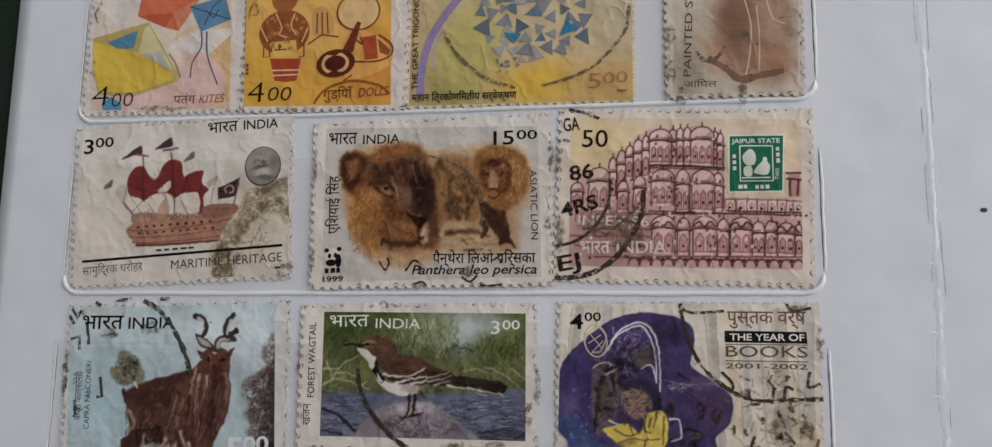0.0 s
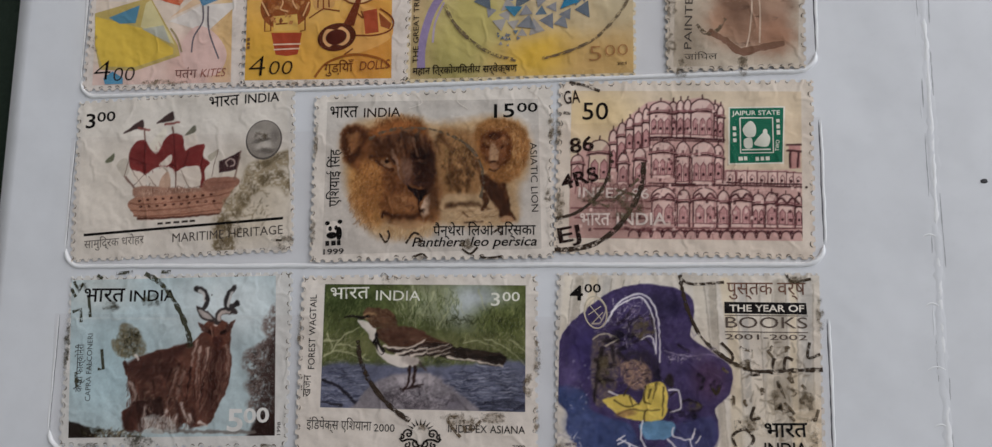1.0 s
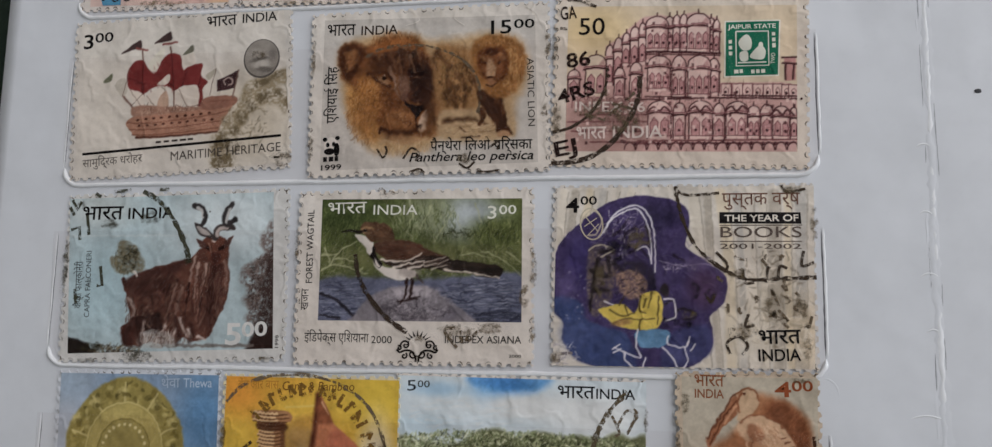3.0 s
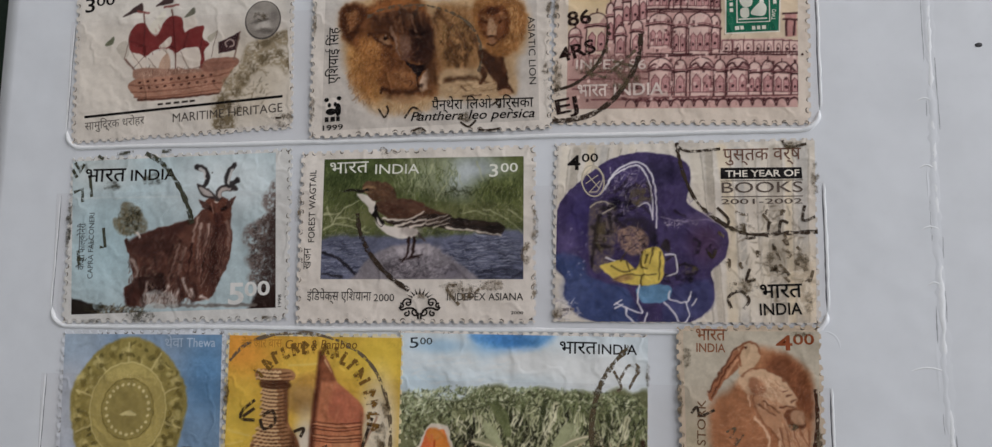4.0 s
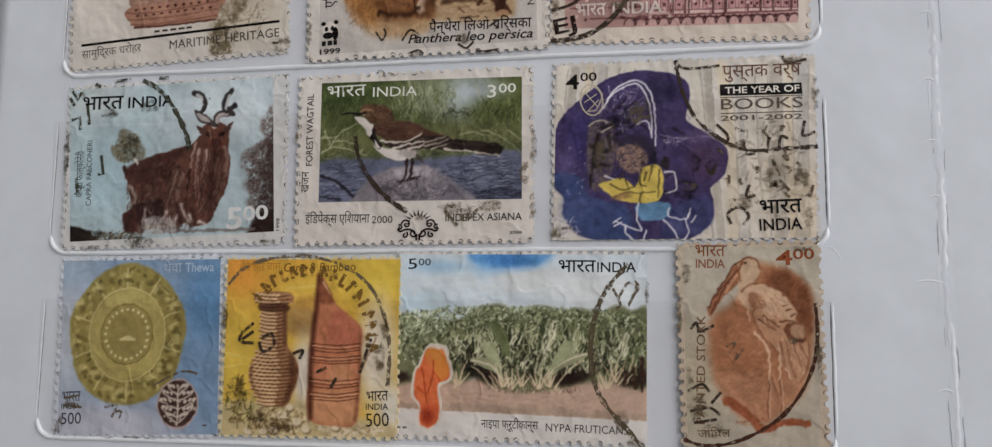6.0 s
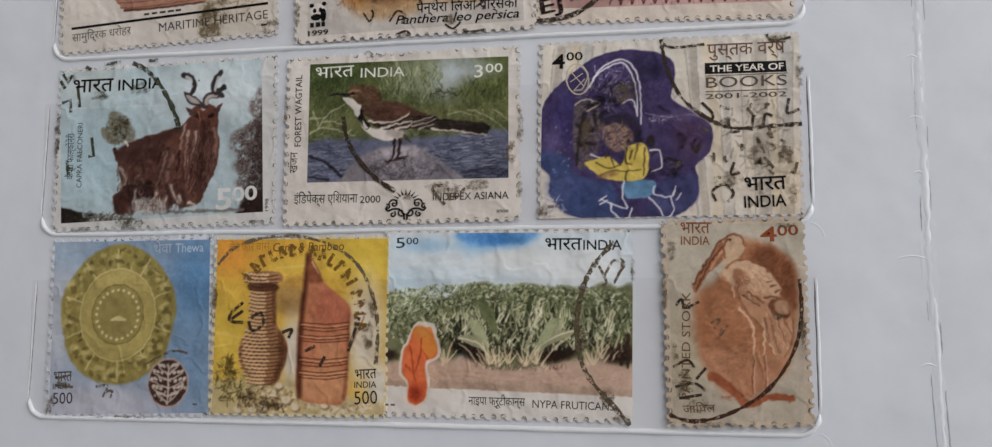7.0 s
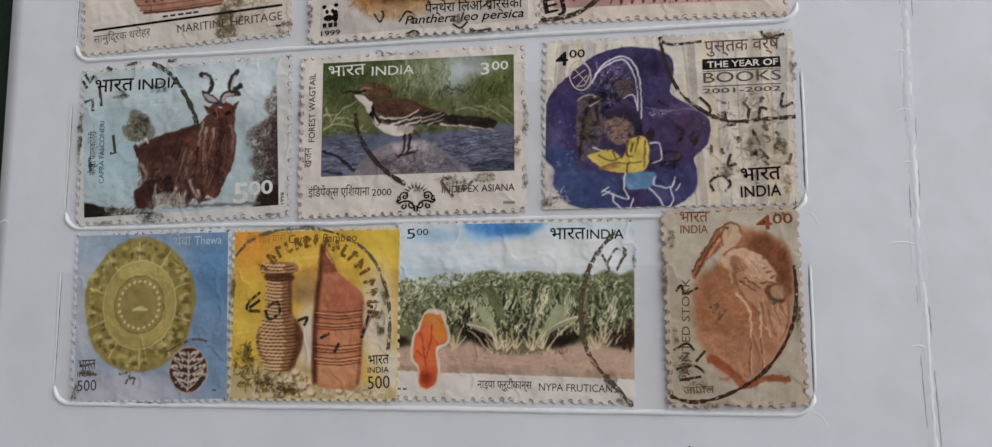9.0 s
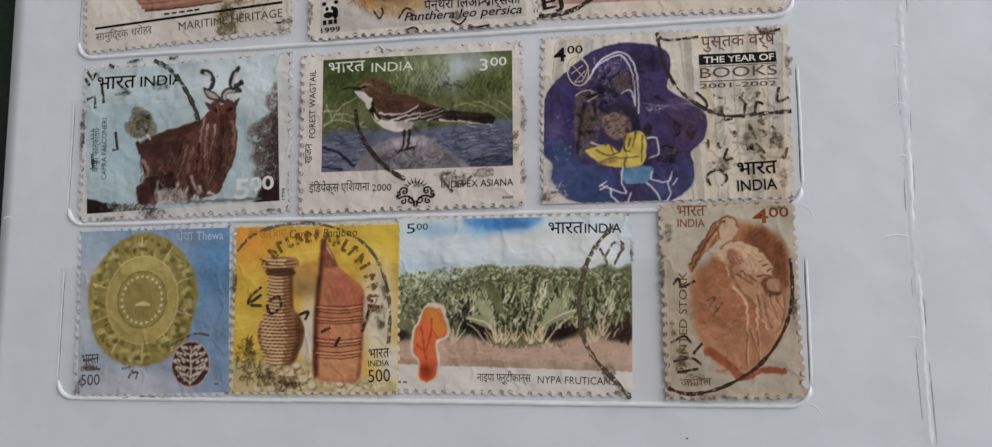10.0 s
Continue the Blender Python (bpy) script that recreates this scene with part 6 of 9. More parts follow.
    # head, ears, horns
    c.wash([(24.4, 19.3), (25.5, 20.2), (27.8, 20.1), (29.0, 19.0), (28.6, 16.8), (27.7, 15.7), (26.8, 15.5), (25.6, 16.5)], (112, 67, 54), 0.15, piece="goat_shape")
    c.lines([[(24.8, 18.6), (25.8, 18.2)], [(27.5, 18.2), (28.5, 18.6)]], 0.6, (58, 36, 33))
    c.blot(26.5, 19.6, 0.4, 0.3, (226, 212, 202), 0, 0.4)
    c.wash([(26.1, 17.4), (27.7, 17.4), (27.5, 15.8), (26.7, 15.6)], (88, 52, 46), 0.25)
    c.line([(25.6, 19.1), (26.0, 17.8)], 0.3, (150, 104, 88))
    c.wash([(23.3, 19.8), (24.4, 19.5), (25.2, 18.5), (24.0, 18.5)], (92, 63, 57), 0.12)
    c.wash([(28.2, 19.2), (29.8, 20.4), (29.4, 19.2), (28.5, 18.2)], (92, 63, 57), 0.12)
    c.wash([(22.9, 22.7), (25.4, 21.4), (26.2, 20.4), (25.5, 19.9), (23.7, 20.7)], (70, 62, 62), 0.12)
    c.wash([(23.3, 22.1), (25.4, 21.1), (25.7, 20.3), (23.9, 20.9)], (158, 150, 148), 0.15)
    c.line([(22.8, 25.5), (24.3, 24.7), (24.7, 23.5), (24.2, 22.3)], 1.0, (62, 58, 60), 0.8)
    c.line([(23.3, 25.1), (24.0, 24.5), (24.3, 23.5)], 0.55, (172, 174, 176), 0.4)
    c.line([(26.6, 20.1), (27.1, 21.4), (28.5, 21.7), (29.6, 21.6)], 1.25, (70, 62, 62), 0.9)
    c.line([(26.9, 20.5), (27.3, 21.3), (28.5, 21.6)], 0.75, (164, 152, 148), 0.5)
    c.line([(29.9, 22.9), (28.4, 22.2), (28.0, 23.5), (28.6, 24.6), (29.4, 25.5)], 1.0, (62, 58, 60), 0.8)
    c.line([(28.4, 22.5), (28.4, 23.5), (29.0, 24.7)], 0.55, (172, 174, 176), 0.4)
    c.blot(25.5, 24.4, 0.14, 0.14, (70, 66, 66))
    c.done(s, 0.2, 18, 0.66, 1.02)
    s.words("भारत", (2.7, 23.6), (10.1, 23.5), 2.49, ink(*BLACK), 0.012)
    s.words("INDIA", (11.0, 23.5), (19.2, 23.5), 1.92, ink(*BLACK), 0.012)
    s.words("CAPRA FALCONERI", (5.1, 7.3), (4.8, 18.3), 0.96, ink(70, 76, 80), 0.004)
    s.words("कैप्रा फाल्कोनेरी", (3.5, 8.8), (3.3, 16.6), 1.25, ink(62, 66, 70), 0.004)
    s.words("5", (29.1, 2.8), (31.8, 2.8), 3.45, ink(216, 220, 222), 0.022, 0, "numeral")
    s.words("00", (31.9, 4.0), (36.2, 4.2), 2.30, ink(216, 220, 222), 0.022, 0, "numeral")
    s.words("1998", (38.1, 2.2), (38.1, 4.2), 0.57, ink(80, 78, 78), 0.01)
    green = cancel_ink(76, 78, 66, 0.66, 1150)
    s.stroke("postmark", [(13.5, 28.1), (16.0, 26.7), (18.2, 24.5), (20.3, 21.3), (21.6, 18.5), (22.4, 16.0)], 0.81, green, ragged=0.3)
    s.strokes("postmark", [[(3.6, 24.3), (4.1, 21.0)], [(0.8, 21.9), (2.3, 22.4), (2.5, 20.2)], [(0.7, 27.0), (1.8, 25.3), (2.4, 26.7)], [(6.6, 15.7), (7.1, 12.5), (6.1, 12.5)], [(0.3, 25.8), (1.2, 24.4)], [(2.1, 10.6), (3.4, 10.4)], [(2.2, 12.0), (2.6, 9.5)], [(8.3, 28.2), (11.3, 28.4)], [(5.9, 27.4), (4.9, 28.0)], [(16.4, 28.3), (18.1, 28.3)]], 0.55, green)
    for x, y, rx, ry in ((11.9, 17.1, 3.4, 3.2), (14.9, 23.6, 3.2, 2.0), (7.7, 22.7, 3.0, 1.6), (2.5, 26.2, 1.6, 1.8), (14.2, 1.0, 4.5, 1.8), (5.5, 2.5, 4.5, 1.6), (0.2, 16.2, 0.9, 8), (21.9, 16.7, 1.2, 1.8), (5.6, 0.3, 4, 0.8), (4.8, 13.0, 1, 1.5)):
        s.stain(x, y, rx, ry, stain_ink(74, 70, 52, 0.5))
    s.stain(35.9, 0.6, 2, 0.5, GRIME)


def wagtail():
    s = Stamp("white postage stamp with a brown bird by blue water", (-35.62, -26.10, 0.40, 38.1, 27.6), (206, 202, 197), 32)
    c = Canvas([(3.9, 26.2), (36.2, 25.8), (36.2, 6.7), (3.9, 6.9)], (96, 106, 62), seed=32)
    c.blot(7.4, 24.5, 7, 3, (78, 92, 52), 0, 0.7).blot(27.7, 23.0, 5, 3.4, (168, 180, 186), 0, 0.7).blot(21.1, 23.7, 3.4, 3, (140, 150, 118), 0, 0.8).blot(32.7, 20.4, 5, 2.4, (92, 102, 56), 0, 0.7)
    c.hairs(7.9, 21.9, 4.6, 4.2, 300, 1.7, 0.1, 75, 22, [(66, 80, 44), (118, 128, 78), (92, 106, 58), (52, 64, 36)])
    c.hairs(20.7, 22.4, 5.6, 3.6, 330, 1.7, 0.1, 98, 20, [(64, 78, 42), (140, 148, 104), (88, 100, 54), (160, 166, 132)])
    c.hairs(32.7, 20.0, 4.4, 2.6, 260, 1.6, 0.1, 88, 24, [(70, 82, 44), (112, 122, 66), (58, 68, 38), (136, 142, 90)])
    c.blot(20.4, 16.6, 16, 1.8, (118, 120, 78), 0, 0.6, 0.7)
    c.hairs(6.4, 16.1, 3.2, 2.6, 170, 1.2, 0.1, 55, 30, [(150, 156, 112), (84, 92, 56), (120, 128, 84)])
    c.hairs(30.7, 16.8, 6.0, 2.0, 220, 1.3, 0.1, 100, 35, [(96, 104, 60), (150, 154, 108), (72, 80, 48)])
    c.hairs(20.4, 14.1, 16, 0.9, 260, 1.0, 0.12, 60, 60, [(92, 98, 84), (66, 70, 60), (140, 144, 124)])
    # water
    c.wash([(3.5, 13.0), (11.2, 13.7), (18.3, 13.3), (27.4, 13.7), (37.1, 13.8), (37.1, 5.9), (3.7, 6.2)], (104, 110, 138), 0.5)
    c.hairs(7.9, 10.3, 4.4, 2.8, 260, 2.0, 0.13, 0, 5, [(62, 66, 90), (150, 158, 182), (84, 90, 118), (122, 128, 154)])
    c.hairs(30.7, 10.7, 6.4, 3.0, 400, 2.2, 0.13, 0, 5, [(58, 62, 84), (154, 160, 182), (80, 86, 112), (116, 122, 148)])
    c.hairs(32.7, 7.5, 4.6, 0.9, 120, 2.0, 0.14, 0, 5, [(48, 50, 66), (76, 80, 100)])
    c.line([(4.2, 11.1), (7.0, 9.9), (10.6, 6.9)], 0.5, (52, 50, 60))
    c.line([(4.1, 7.8), (7.5, 7.2)], 0.3, (58, 56, 66))
    # stone
    c.wash([(9.9, 7.8), (11.3, 9.7), (13.3, 11.3), (15.8, 12.1), (20.0, 12.3), (22.5, 11.7), (24.8, 10.0), (27.6, 8.2), (28.1, 5.9), (9.9, 6.1)], (134, 130, 140), 0.3, piece="rock")
    c.blot(19.2, 11.3, 3.4, 0.9, (178, 172, 182), 0, 0.6).blot(16.1, 9.1, 1.6, 1.0, (84, 78, 86), 15, 0.5, 0.9, 0.4).blot(19.5, 7.6, 2.2, 0.8, (98, 92, 102), 0, 0.5, 0.9, 0.4).blot(25.0, 8.0, 2.0, 1.0, (112, 108, 122), 0, 0.5, 0.8)
    c.hairs(19.2, 9.3, 6.8, 2.4, 240, 0.7, 0.16, 10, 50, [(116, 110, 120), (180, 174, 184), (96, 90, 100), (146, 140, 150)], 0.6)
    c.hairs(19.3, 8.5, 6.4, 1.6, 120, 0.8, 0.22, 12, 50, [(78, 72, 82), (104, 98, 108), (166, 160, 170)], 0.7)
    # twigs and reeds
    c.lines([[(4.1, 14.8), (6.2, 15.7), (9.2, 15.0), (11.6, 14.2)], [(5.5, 15.6), (7.1, 17.8), (9.9, 19.4)], [(4.1, 17.3), (6.6, 17.3)], [(6.0, 16.4), (7.7, 16.6), (9.8, 16.0)], [(4.6, 18.2), (5.5, 16.1)], [(9.9, 13.9), (11.1, 15.2)]], 0.28, (186, 190, 150), 0.12, most=0.85)
    c.lines([[(29.8, 17.6), (32.7, 16.7), (36.2, 13.8)], [(33.9, 17.5), (36.2, 15.8)], [(26.6, 16.9), (29.0, 17.3), (31.5, 16.4)], [(24.0, 21.9), (22.4, 19.1)], [(19.0, 24.1), (17.8, 20.0)], [(21.9, 24.9), (19.9, 21.2)], [(28.9, 25.1), (29.8, 22.2)]], 0.24, (172, 178, 136), 0.1, most=0.8)
    c.hairs(26.1, 20.4, 2.4, 0.8, 40, 1.0, 0.12, 10, 40, [(52, 58, 36), (66, 72, 44)])
    # bird: tail, back, wing, breast, head
    c.wash([(22.4, 16.3), (25.7, 16.3), (29.0, 15.9), (32.9, 15.3), (33.1, 13.8), (31.6, 13.5), (27.4, 14.3), (23.1, 14.8)], (54, 45, 42), 0.14, piece="bird_shape")
    c.hairs(28.2, 15.0, 4.6, 0.7, 60, 2.2, 0.09, -6, 4, [(84, 68, 58), (38, 32, 31)])
    c.line([(24.1, 14.8), (28.2, 14.3), (32.8, 13.5)], 0.26, (214, 204, 190), 0.18)
    c.wash([(12.5, 16.5), (14.1, 15.3), (16.2, 15.1), (19.3, 14.7), (19.2, 13.6), (17.5, 13.2), (15.8, 13.4), (14.1, 14.2), (13.0, 15.3)], (218, 212, 207), 0.18, piece="bird_shape")
    c.blot(18.3, 14.4, 1.6, 0.8, (168, 158, 154), -10, 0.6, 0.8)
    c.wash([(12.7, 19.0), (15.7, 19.6), (18.6, 19.3), (20.7, 18.4), (22.6, 17.5), (24.3, 16.9), (21.2, 16.5), (17.4, 16.2), (14.9, 16.4), (13.3, 17.5)], (98, 70, 56), 0.16, piece="bird_shape")
    c.hairs(17.4, 17.9, 3.6, 1.1, 130, 0.9, 0.1, -12, 16, [(86, 54, 44), (134, 94, 76), (104, 66, 54)])
    c.wash([(14.1, 16.3), (17.4, 16.2), (20.8, 16.9), (24.5, 16.9), (24.7, 15.8), (22.5, 15.1), (19.1, 14.9), (15.8, 15.2)], (62, 49, 45), 0.16, piece="bird_shape")
    c.hairs(20.8, 15.9, 3.4, 0.7, 70, 1.6, 0.1, 4, 8, [(40, 33, 32), (96, 78, 68), (128, 108, 96)])
    c.lines([[(13.8, 16.4), (15.8, 16.2), (18.3, 16.3), (20.4, 17.3)], [(15.8, 15.2), (18.7, 15.8), (20.9, 16.1)], [(18.3, 15.0), (20.8, 15.5)]], 0.36, (226, 216, 206), 0.16)
    c.lines([[(20.8, 15.8), (22.9, 16.5), (24.3, 16.8)], [(20.8, 15.3), (23.3, 15.8), (24.7, 16.3)], [(22.0, 14.9), (24.5, 15.4)]], 0.2, (196, 184, 172), 0.1)
    c.wash([(12.0, 18.6), (12.9, 18.4), (13.2, 16.8), (14.2, 15.7), (13.6, 15.1), (12.5, 16.3), (11.8, 17.4)], (44, 37, 37), 0.14)
    c.wash([(12.7, 16.8), (13.4, 15.9), (13.9, 15.3), (13.2, 15.5)], (216, 210, 205), 0.1)
    c.wash([(9.4, 20.5), (11.2, 20.2), (12.5, 19.3), (12.3, 17.6), (11.9, 17.2), (11.0, 18.7)], (222, 217, 211), 0.14, piece="bird_shape")
    c.wash([(10.4, 21.6), (11.1, 22.3), (12.6, 22.4), (14.8, 21.9), (16.0, 20.4), (15.7, 19.4), (13.1, 19.3), (12.2, 19.2), (11.3, 20.2)], (98, 72, 54), 0.14, piece="bird_shape")
    c.hairs(13.7, 20.9, 1.6, 1.0, 60, 0.6, 0.1, -25, 20, [(80, 53, 40), (132, 96, 70)])
    c.line([(10.6, 21.4), (11.6, 21.6), (12.5, 21.2)], 0.24, (160, 128, 88), soft=0.16, most=0.8)
    c.line([(10.5, 20.8), (11.8, 20.7)], 0.22, (150, 122, 92), soft=0.16, most=0.8)
    c.blot(11.2, 21.1, 0.28, 0.26, (28, 24, 24))
    c.line([(7.4, 20.9), (9.3, 21.0), (10.6, 20.9)], 0.2, (46, 38, 38), 0.55)
    c.lines([[(18.2, 13.3), (18.0, 11.3), (17.5, 10.0)], [(19.1, 13.4), (18.8, 11.3), (18.6, 10.3)]], 0.5, (66, 47, 46), 0.35)
    c.lines([[(16.8, 9.9), (18.4, 10.1), (20.3, 10.6)], [(17.5, 10.1), (17.2, 9.5)], [(18.8, 10.4), (19.8, 10.1)]], 0.32, (60, 44, 44), 0.2)
    c.line([(19.6, 14.1), (20.8, 12.7)], 0.3, (96, 84, 80))
    c.done(s, 0.16, 20, 0.72, 0.95)
    white = ink(212, 216, 208)
    s.words("भारत", (4.9, 23.8), (11.3, 23.9), 2.06, white, 0.004)
    s.words("INDIA", (12.4, 23.6), (19.6, 23.5), 1.61, white, 0.002)
    s.words("3", (30.8, 22.7), (32.2, 22.7), 2.06, white, 0.008, 0, "numeral")
    s.words("00", (32.6, 23.4), (35.3, 23.4), 1.43, white, 0.008, 0, "numeral")
    s.words("FOREST WAGTAIL", (2.7, 12.8), (2.6, 24.5), 1.12, ink(50, 46, 46), 0.004)
    s.words("खंजन", (2.2, 8.5), (2.2, 11.9), 1.34, ink(50, 46, 46))
    s.words("इंडिपेक्स एशियाना", (1.8, 3.6), (12.3, 3.5), 1.52, ink(56, 52, 52))
    s.words("2000", (12.7, 3.4), (16.0, 3.4), 1.17, ink(50, 46, 46))
    s.words("INDEPEX ASIANA", (24.4, 3.5), (36.2, 3.5), 1.17, ink(50, 46, 46), 0.003)
    s.words("2000", (34.3, 1.4), (36.2, 1.4), 0.45, ink(60, 55, 52), 0.006)
    cx, cy = 20.1, 3.4
    for k in range(11):
        a = radians(-8 + 19.6 * k)
        s.shape("sun_ray", [(cx + 1.35 * math.cos(a - 0.12), cy + 1.1 * math.sin(a - 0.12)), (cx + 2.5 * math.cos(a), cy + 2.1 * math.sin(a)), (cx + 1.35 * math.cos(a + 0.12), cy + 1.1 * math.sin(a + 0.12))], ink(46, 40, 38))
    unit = 0.45
    for side in (-1, 1):
        for ox, oy, size, turn, sweep_by in ((4.2, -0.6, 1.5, 0, 430), (1.6, -3.6, 1.3, 200, 400), (4.6, -4.2, 1.0, 120, 380), (6.4, -1.6, 0.8, 60, 380)):
            curl = []
            for k in range(19):
                t = k / 18
                a = radians(turn + sweep_by * t)
                curl.append((cx + side * unit * (ox + size * (1.15 - t) * math.cos(a)), cy + unit * (oy + size * (1.15 - t) * math.sin(a))))
            s.stroke("scroll", curl, 0.26, ink(46, 40, 38), False)
        s.stroke("scroll", [(cx + side * unit * u, cy + unit * v) for u, v in ((0.5, -6.2), (0.7, -4.4), (2.2, -2.6), (4.4, -2.4), (6.2, -3.0), (7.2, -2.0))], 0.3, ink(46, 40, 38))
    s.stroke("postmark", [(9.7, 17.3), (10.2, 14.4), (11.5, 11.5), (13.6, 8.8), (15.9, 6.7), (18.4, 5.1)], 0.72, MARK, ragged=0.25)
    s.strokes("postmark", [[(13.1, 27.3), (13.6, 27.7), (14.3, 27.1)], [(14.9, 27.3), (16.1, 26.8)], [(26.3, 2.8), (24.3, 5.4), (26.0, 5.8)], [(26.7, 5.4), (27.1, 3.4)], [(28.4, 5.8), (27.8, 3.7), (29.5, 5.3)]], 0.5, FAINT, True)
    for x, y, rx, ry in ((26.0, 5.4, 4.5, 1.8), (31.2, 5.7, 4, 1.6), (20.4, 4.2, 1.6, 1), (38.0, 14.6, 1, 5), (38.0, 5.2, 0.8, 4), (14.1, 26.3, 1.6, 1.6), (0.0, 19.1, 0.6, 6), (36.7, 10.8, 1.6, 3)):
        s.stain(x, y, rx, ry, stain_ink(112, 98, 74, 0.5))


def books():
    s = Stamp("postage stamp with a violet cloud over rows of pale book spines", (5.03, -25.58, -0.13, 38.6, 27.5), (190, 187, 183), 33, 0.04, wear=0.4)
    c = Canvas([(0.7, 27.1), (38.6, 27.1), (38.0, 0.3), (0.3, 0.1)], (188, 184, 177), seed=33, wobble=0.1)
    # rows of pale book spines
    for k, (a, b, d) in enumerate((((21.2, 25.5), (21.9, 17.9), (22.7, -0.5)), ((23.2, 25.8), (23.5, 17.5), (24.7, -0.4)), ((25.2, 26.0), (26.2, 16.2), (26.4, -0.4)), ((27.4, 25.9), (28.2, 15.3), (28.2, -0.4)), ((29.2, 25.9), (29.3, 15.3), (29.9, -0.4)), ((31.2, 25.9), (31.3, 15.3), (31.2, -0.4)), ((32.9, 25.8), (32.8, 15.3), (33.0, -0.4)), ((34.9, 25.8), (34.6, 15.3), (34.7, -0.4)), ((36.8, 25.7), (36.5, 15.2), (36.2, -0.4)), ((38.4, 25.7), (38.0, 15.2), (37.7, -0.4)), ((1.8, 26.4), (1.4, 21.7), (1.0, 15.7)), ((3.5, 26.3), (3.1, 23.8), (2.7, 19.9)), ((5.8, 26.5), (5.4, 24.1), (5.0, 22.0)), ((7.8, 26.5), (7.6, 25.0), (7.2, 23.2)), ((9.7, 26.4), (9.5, 25.5), (9.3, 24.5)), ((12.0, 26.3), (11.9, 25.7), (11.8, 25.1)))):
        w = (1.6, 1.0, 1.7, 1.1)[k % 4] if k < 10 else 1.15
        c.line([a, b, d], w, ((206, 200, 188), (164, 158, 148), (196, 186, 166), (172, 170, 166), (212, 206, 196))[k % 5], w * 0.9, 0.2)
        c.line([(q[0] + w * 0.55, q[1]) for q in (a, b, d)], 0.16, (140, 132, 120), 0.16, 0.1, 0.7)
    c.blot(33.1, 9.6, 5, 3.4, (150, 142, 126), 0, 0.7, 0.5, 0.4).blot(28.3, 4.8, 3, 3, (206, 200, 186), 0, 0.7, 0.6).blot(36.7, 4.8, 2, 5, (178, 160, 130), 0, 0.7, 0.6)
    c.hairs(32.7, 11.2, 5.6, 6.6, 90, 1.4, 0.26, 50, 70, [(122, 112, 96), (104, 94, 80), (214, 208, 198)], 0.6)
    c.hairs(32.5, 4.8, 5.6, 3.4, 50, 1.8, 0.36, 50, 60, [(140, 130, 112), (210, 204, 192)], 0.6)
    # violet cloud with a blue foot
    c.wash([(0.4, 16.1), (1.0, 18.2), (2.7, 20.3), (4.7, 22.0), (6.8, 23.7), (9.3, 25.1), (12.6, 25.8), (15.9, 25.6), (19.2, 24.7), (20.6, 23.0), (20.5, 20.4), (19.9, 18.4), (21.1, 17.1), (23.0, 15.8), (25.4, 14.1), (26.0, 12.1), (25.3, 9.6), (23.3, 7.6), (23.8, 5.6), (23.6, 3.2), (22.4, 1.5), (20.4, 0.3), (17.2, -0.5), (11.2, -0.7), (5.2, 0.4), (2.7, 2.3), (1.7, 4.3), (1.9, 6.4), (0.4, 8.1), (0.2, 10.6), (0.1, 13.6)], (72, 62, 104), 0.12, piece="cloud")
    c.blot(16.3, 23.3, 2.6, 1.2, (62, 54, 88), 0, 0.5).blot(22.6, 11.9, 2.4, 2.8, (84, 64, 98), 0, 0.6).blot(4.7, 15.6, 2.6, 4, (66, 58, 108), 0, 0.6)
    c.wash([(0.3, 10.2), (2.7, 10.4), (4.8, 9.1), (5.2, 7.2), (7.6, 6.0), (11.3, 4.8), (12.4, -0.5), (5.2, 0.4), (2.7, 2.3), (1.7, 4.3), (1.9, 6.4), (0.4, 8.1)], (64, 78, 124), 0.35)
    c.wash([(17.3, 4.8), (22.9, 6.4), (23.6, 3.2), (22.4, 1.5), (19.6, 0.3), (16.4, -0.5)], (66, 68, 112), 0.5)
    c.hairs(13.4, 12.2, 11, 11, 260, 1.0, 0.14, 40, 70, [(62, 50, 88), (96, 82, 130), (74, 62, 108)], 0.4)
    c.hairs(11.0, 21.5, 3.6, 2.6, 60, 0.9, 0.1, 40, 60, [(190, 186, 196), (150, 144, 164)], 0.8)
    c.hairs(19.0, 14.9, 2.6, 0.5, 30, 0.8, 0.09, 0, 30, [(190, 184, 200), (160, 152, 176)], 0.8)
    c.line([(16.2, 15.9), (19.0, 15.2), (23.0, 15.4), (25.4, 14.5)], 0.14, (170, 162, 186), most=0.7)
    c.hairs(13.0, 18.3, 1.0, 0.5, 14, 0.7, 0.09, 10, 40, [(196, 190, 200)], 0.9)
    c.hairs(3.9, 10.6, 3.0, 4.0, 24, 0.25, 0.12, 0, 60, [(186, 186, 204)], 0.8)
    # dark column of old ink
    c.wash([(5.7, 17.9), (9.3, 17.7), (9.5, 14.3), (8.9, 10.1), (6.6, 7.4), (5.4, 10.2)], (112, 100, 92), 0.3, 0.85, 0.4)
    c.lines([[(7.0, 16.0), (6.3, 12.2), (5.8, 8.3)], [(8.5, 16.4), (8.7, 14.3)], [(6.0, 14.3), (7.6, 13.5), (8.9, 13.7)], [(6.6, 11.4), (8.5, 11.4)], [(9.3, 15.6), (10.5, 14.3)], [(7.2, 17.3), (9.3, 17.2)]], 0.7, (46, 40, 42), 0.4, 0.2, 0.85)
    c.hairs(11.4, 18.9, 4.6, 3.4, 110, 0.9, 0.16, 40, 60, [(46, 38, 54), (62, 50, 74), (104, 92, 120)], 0.7)
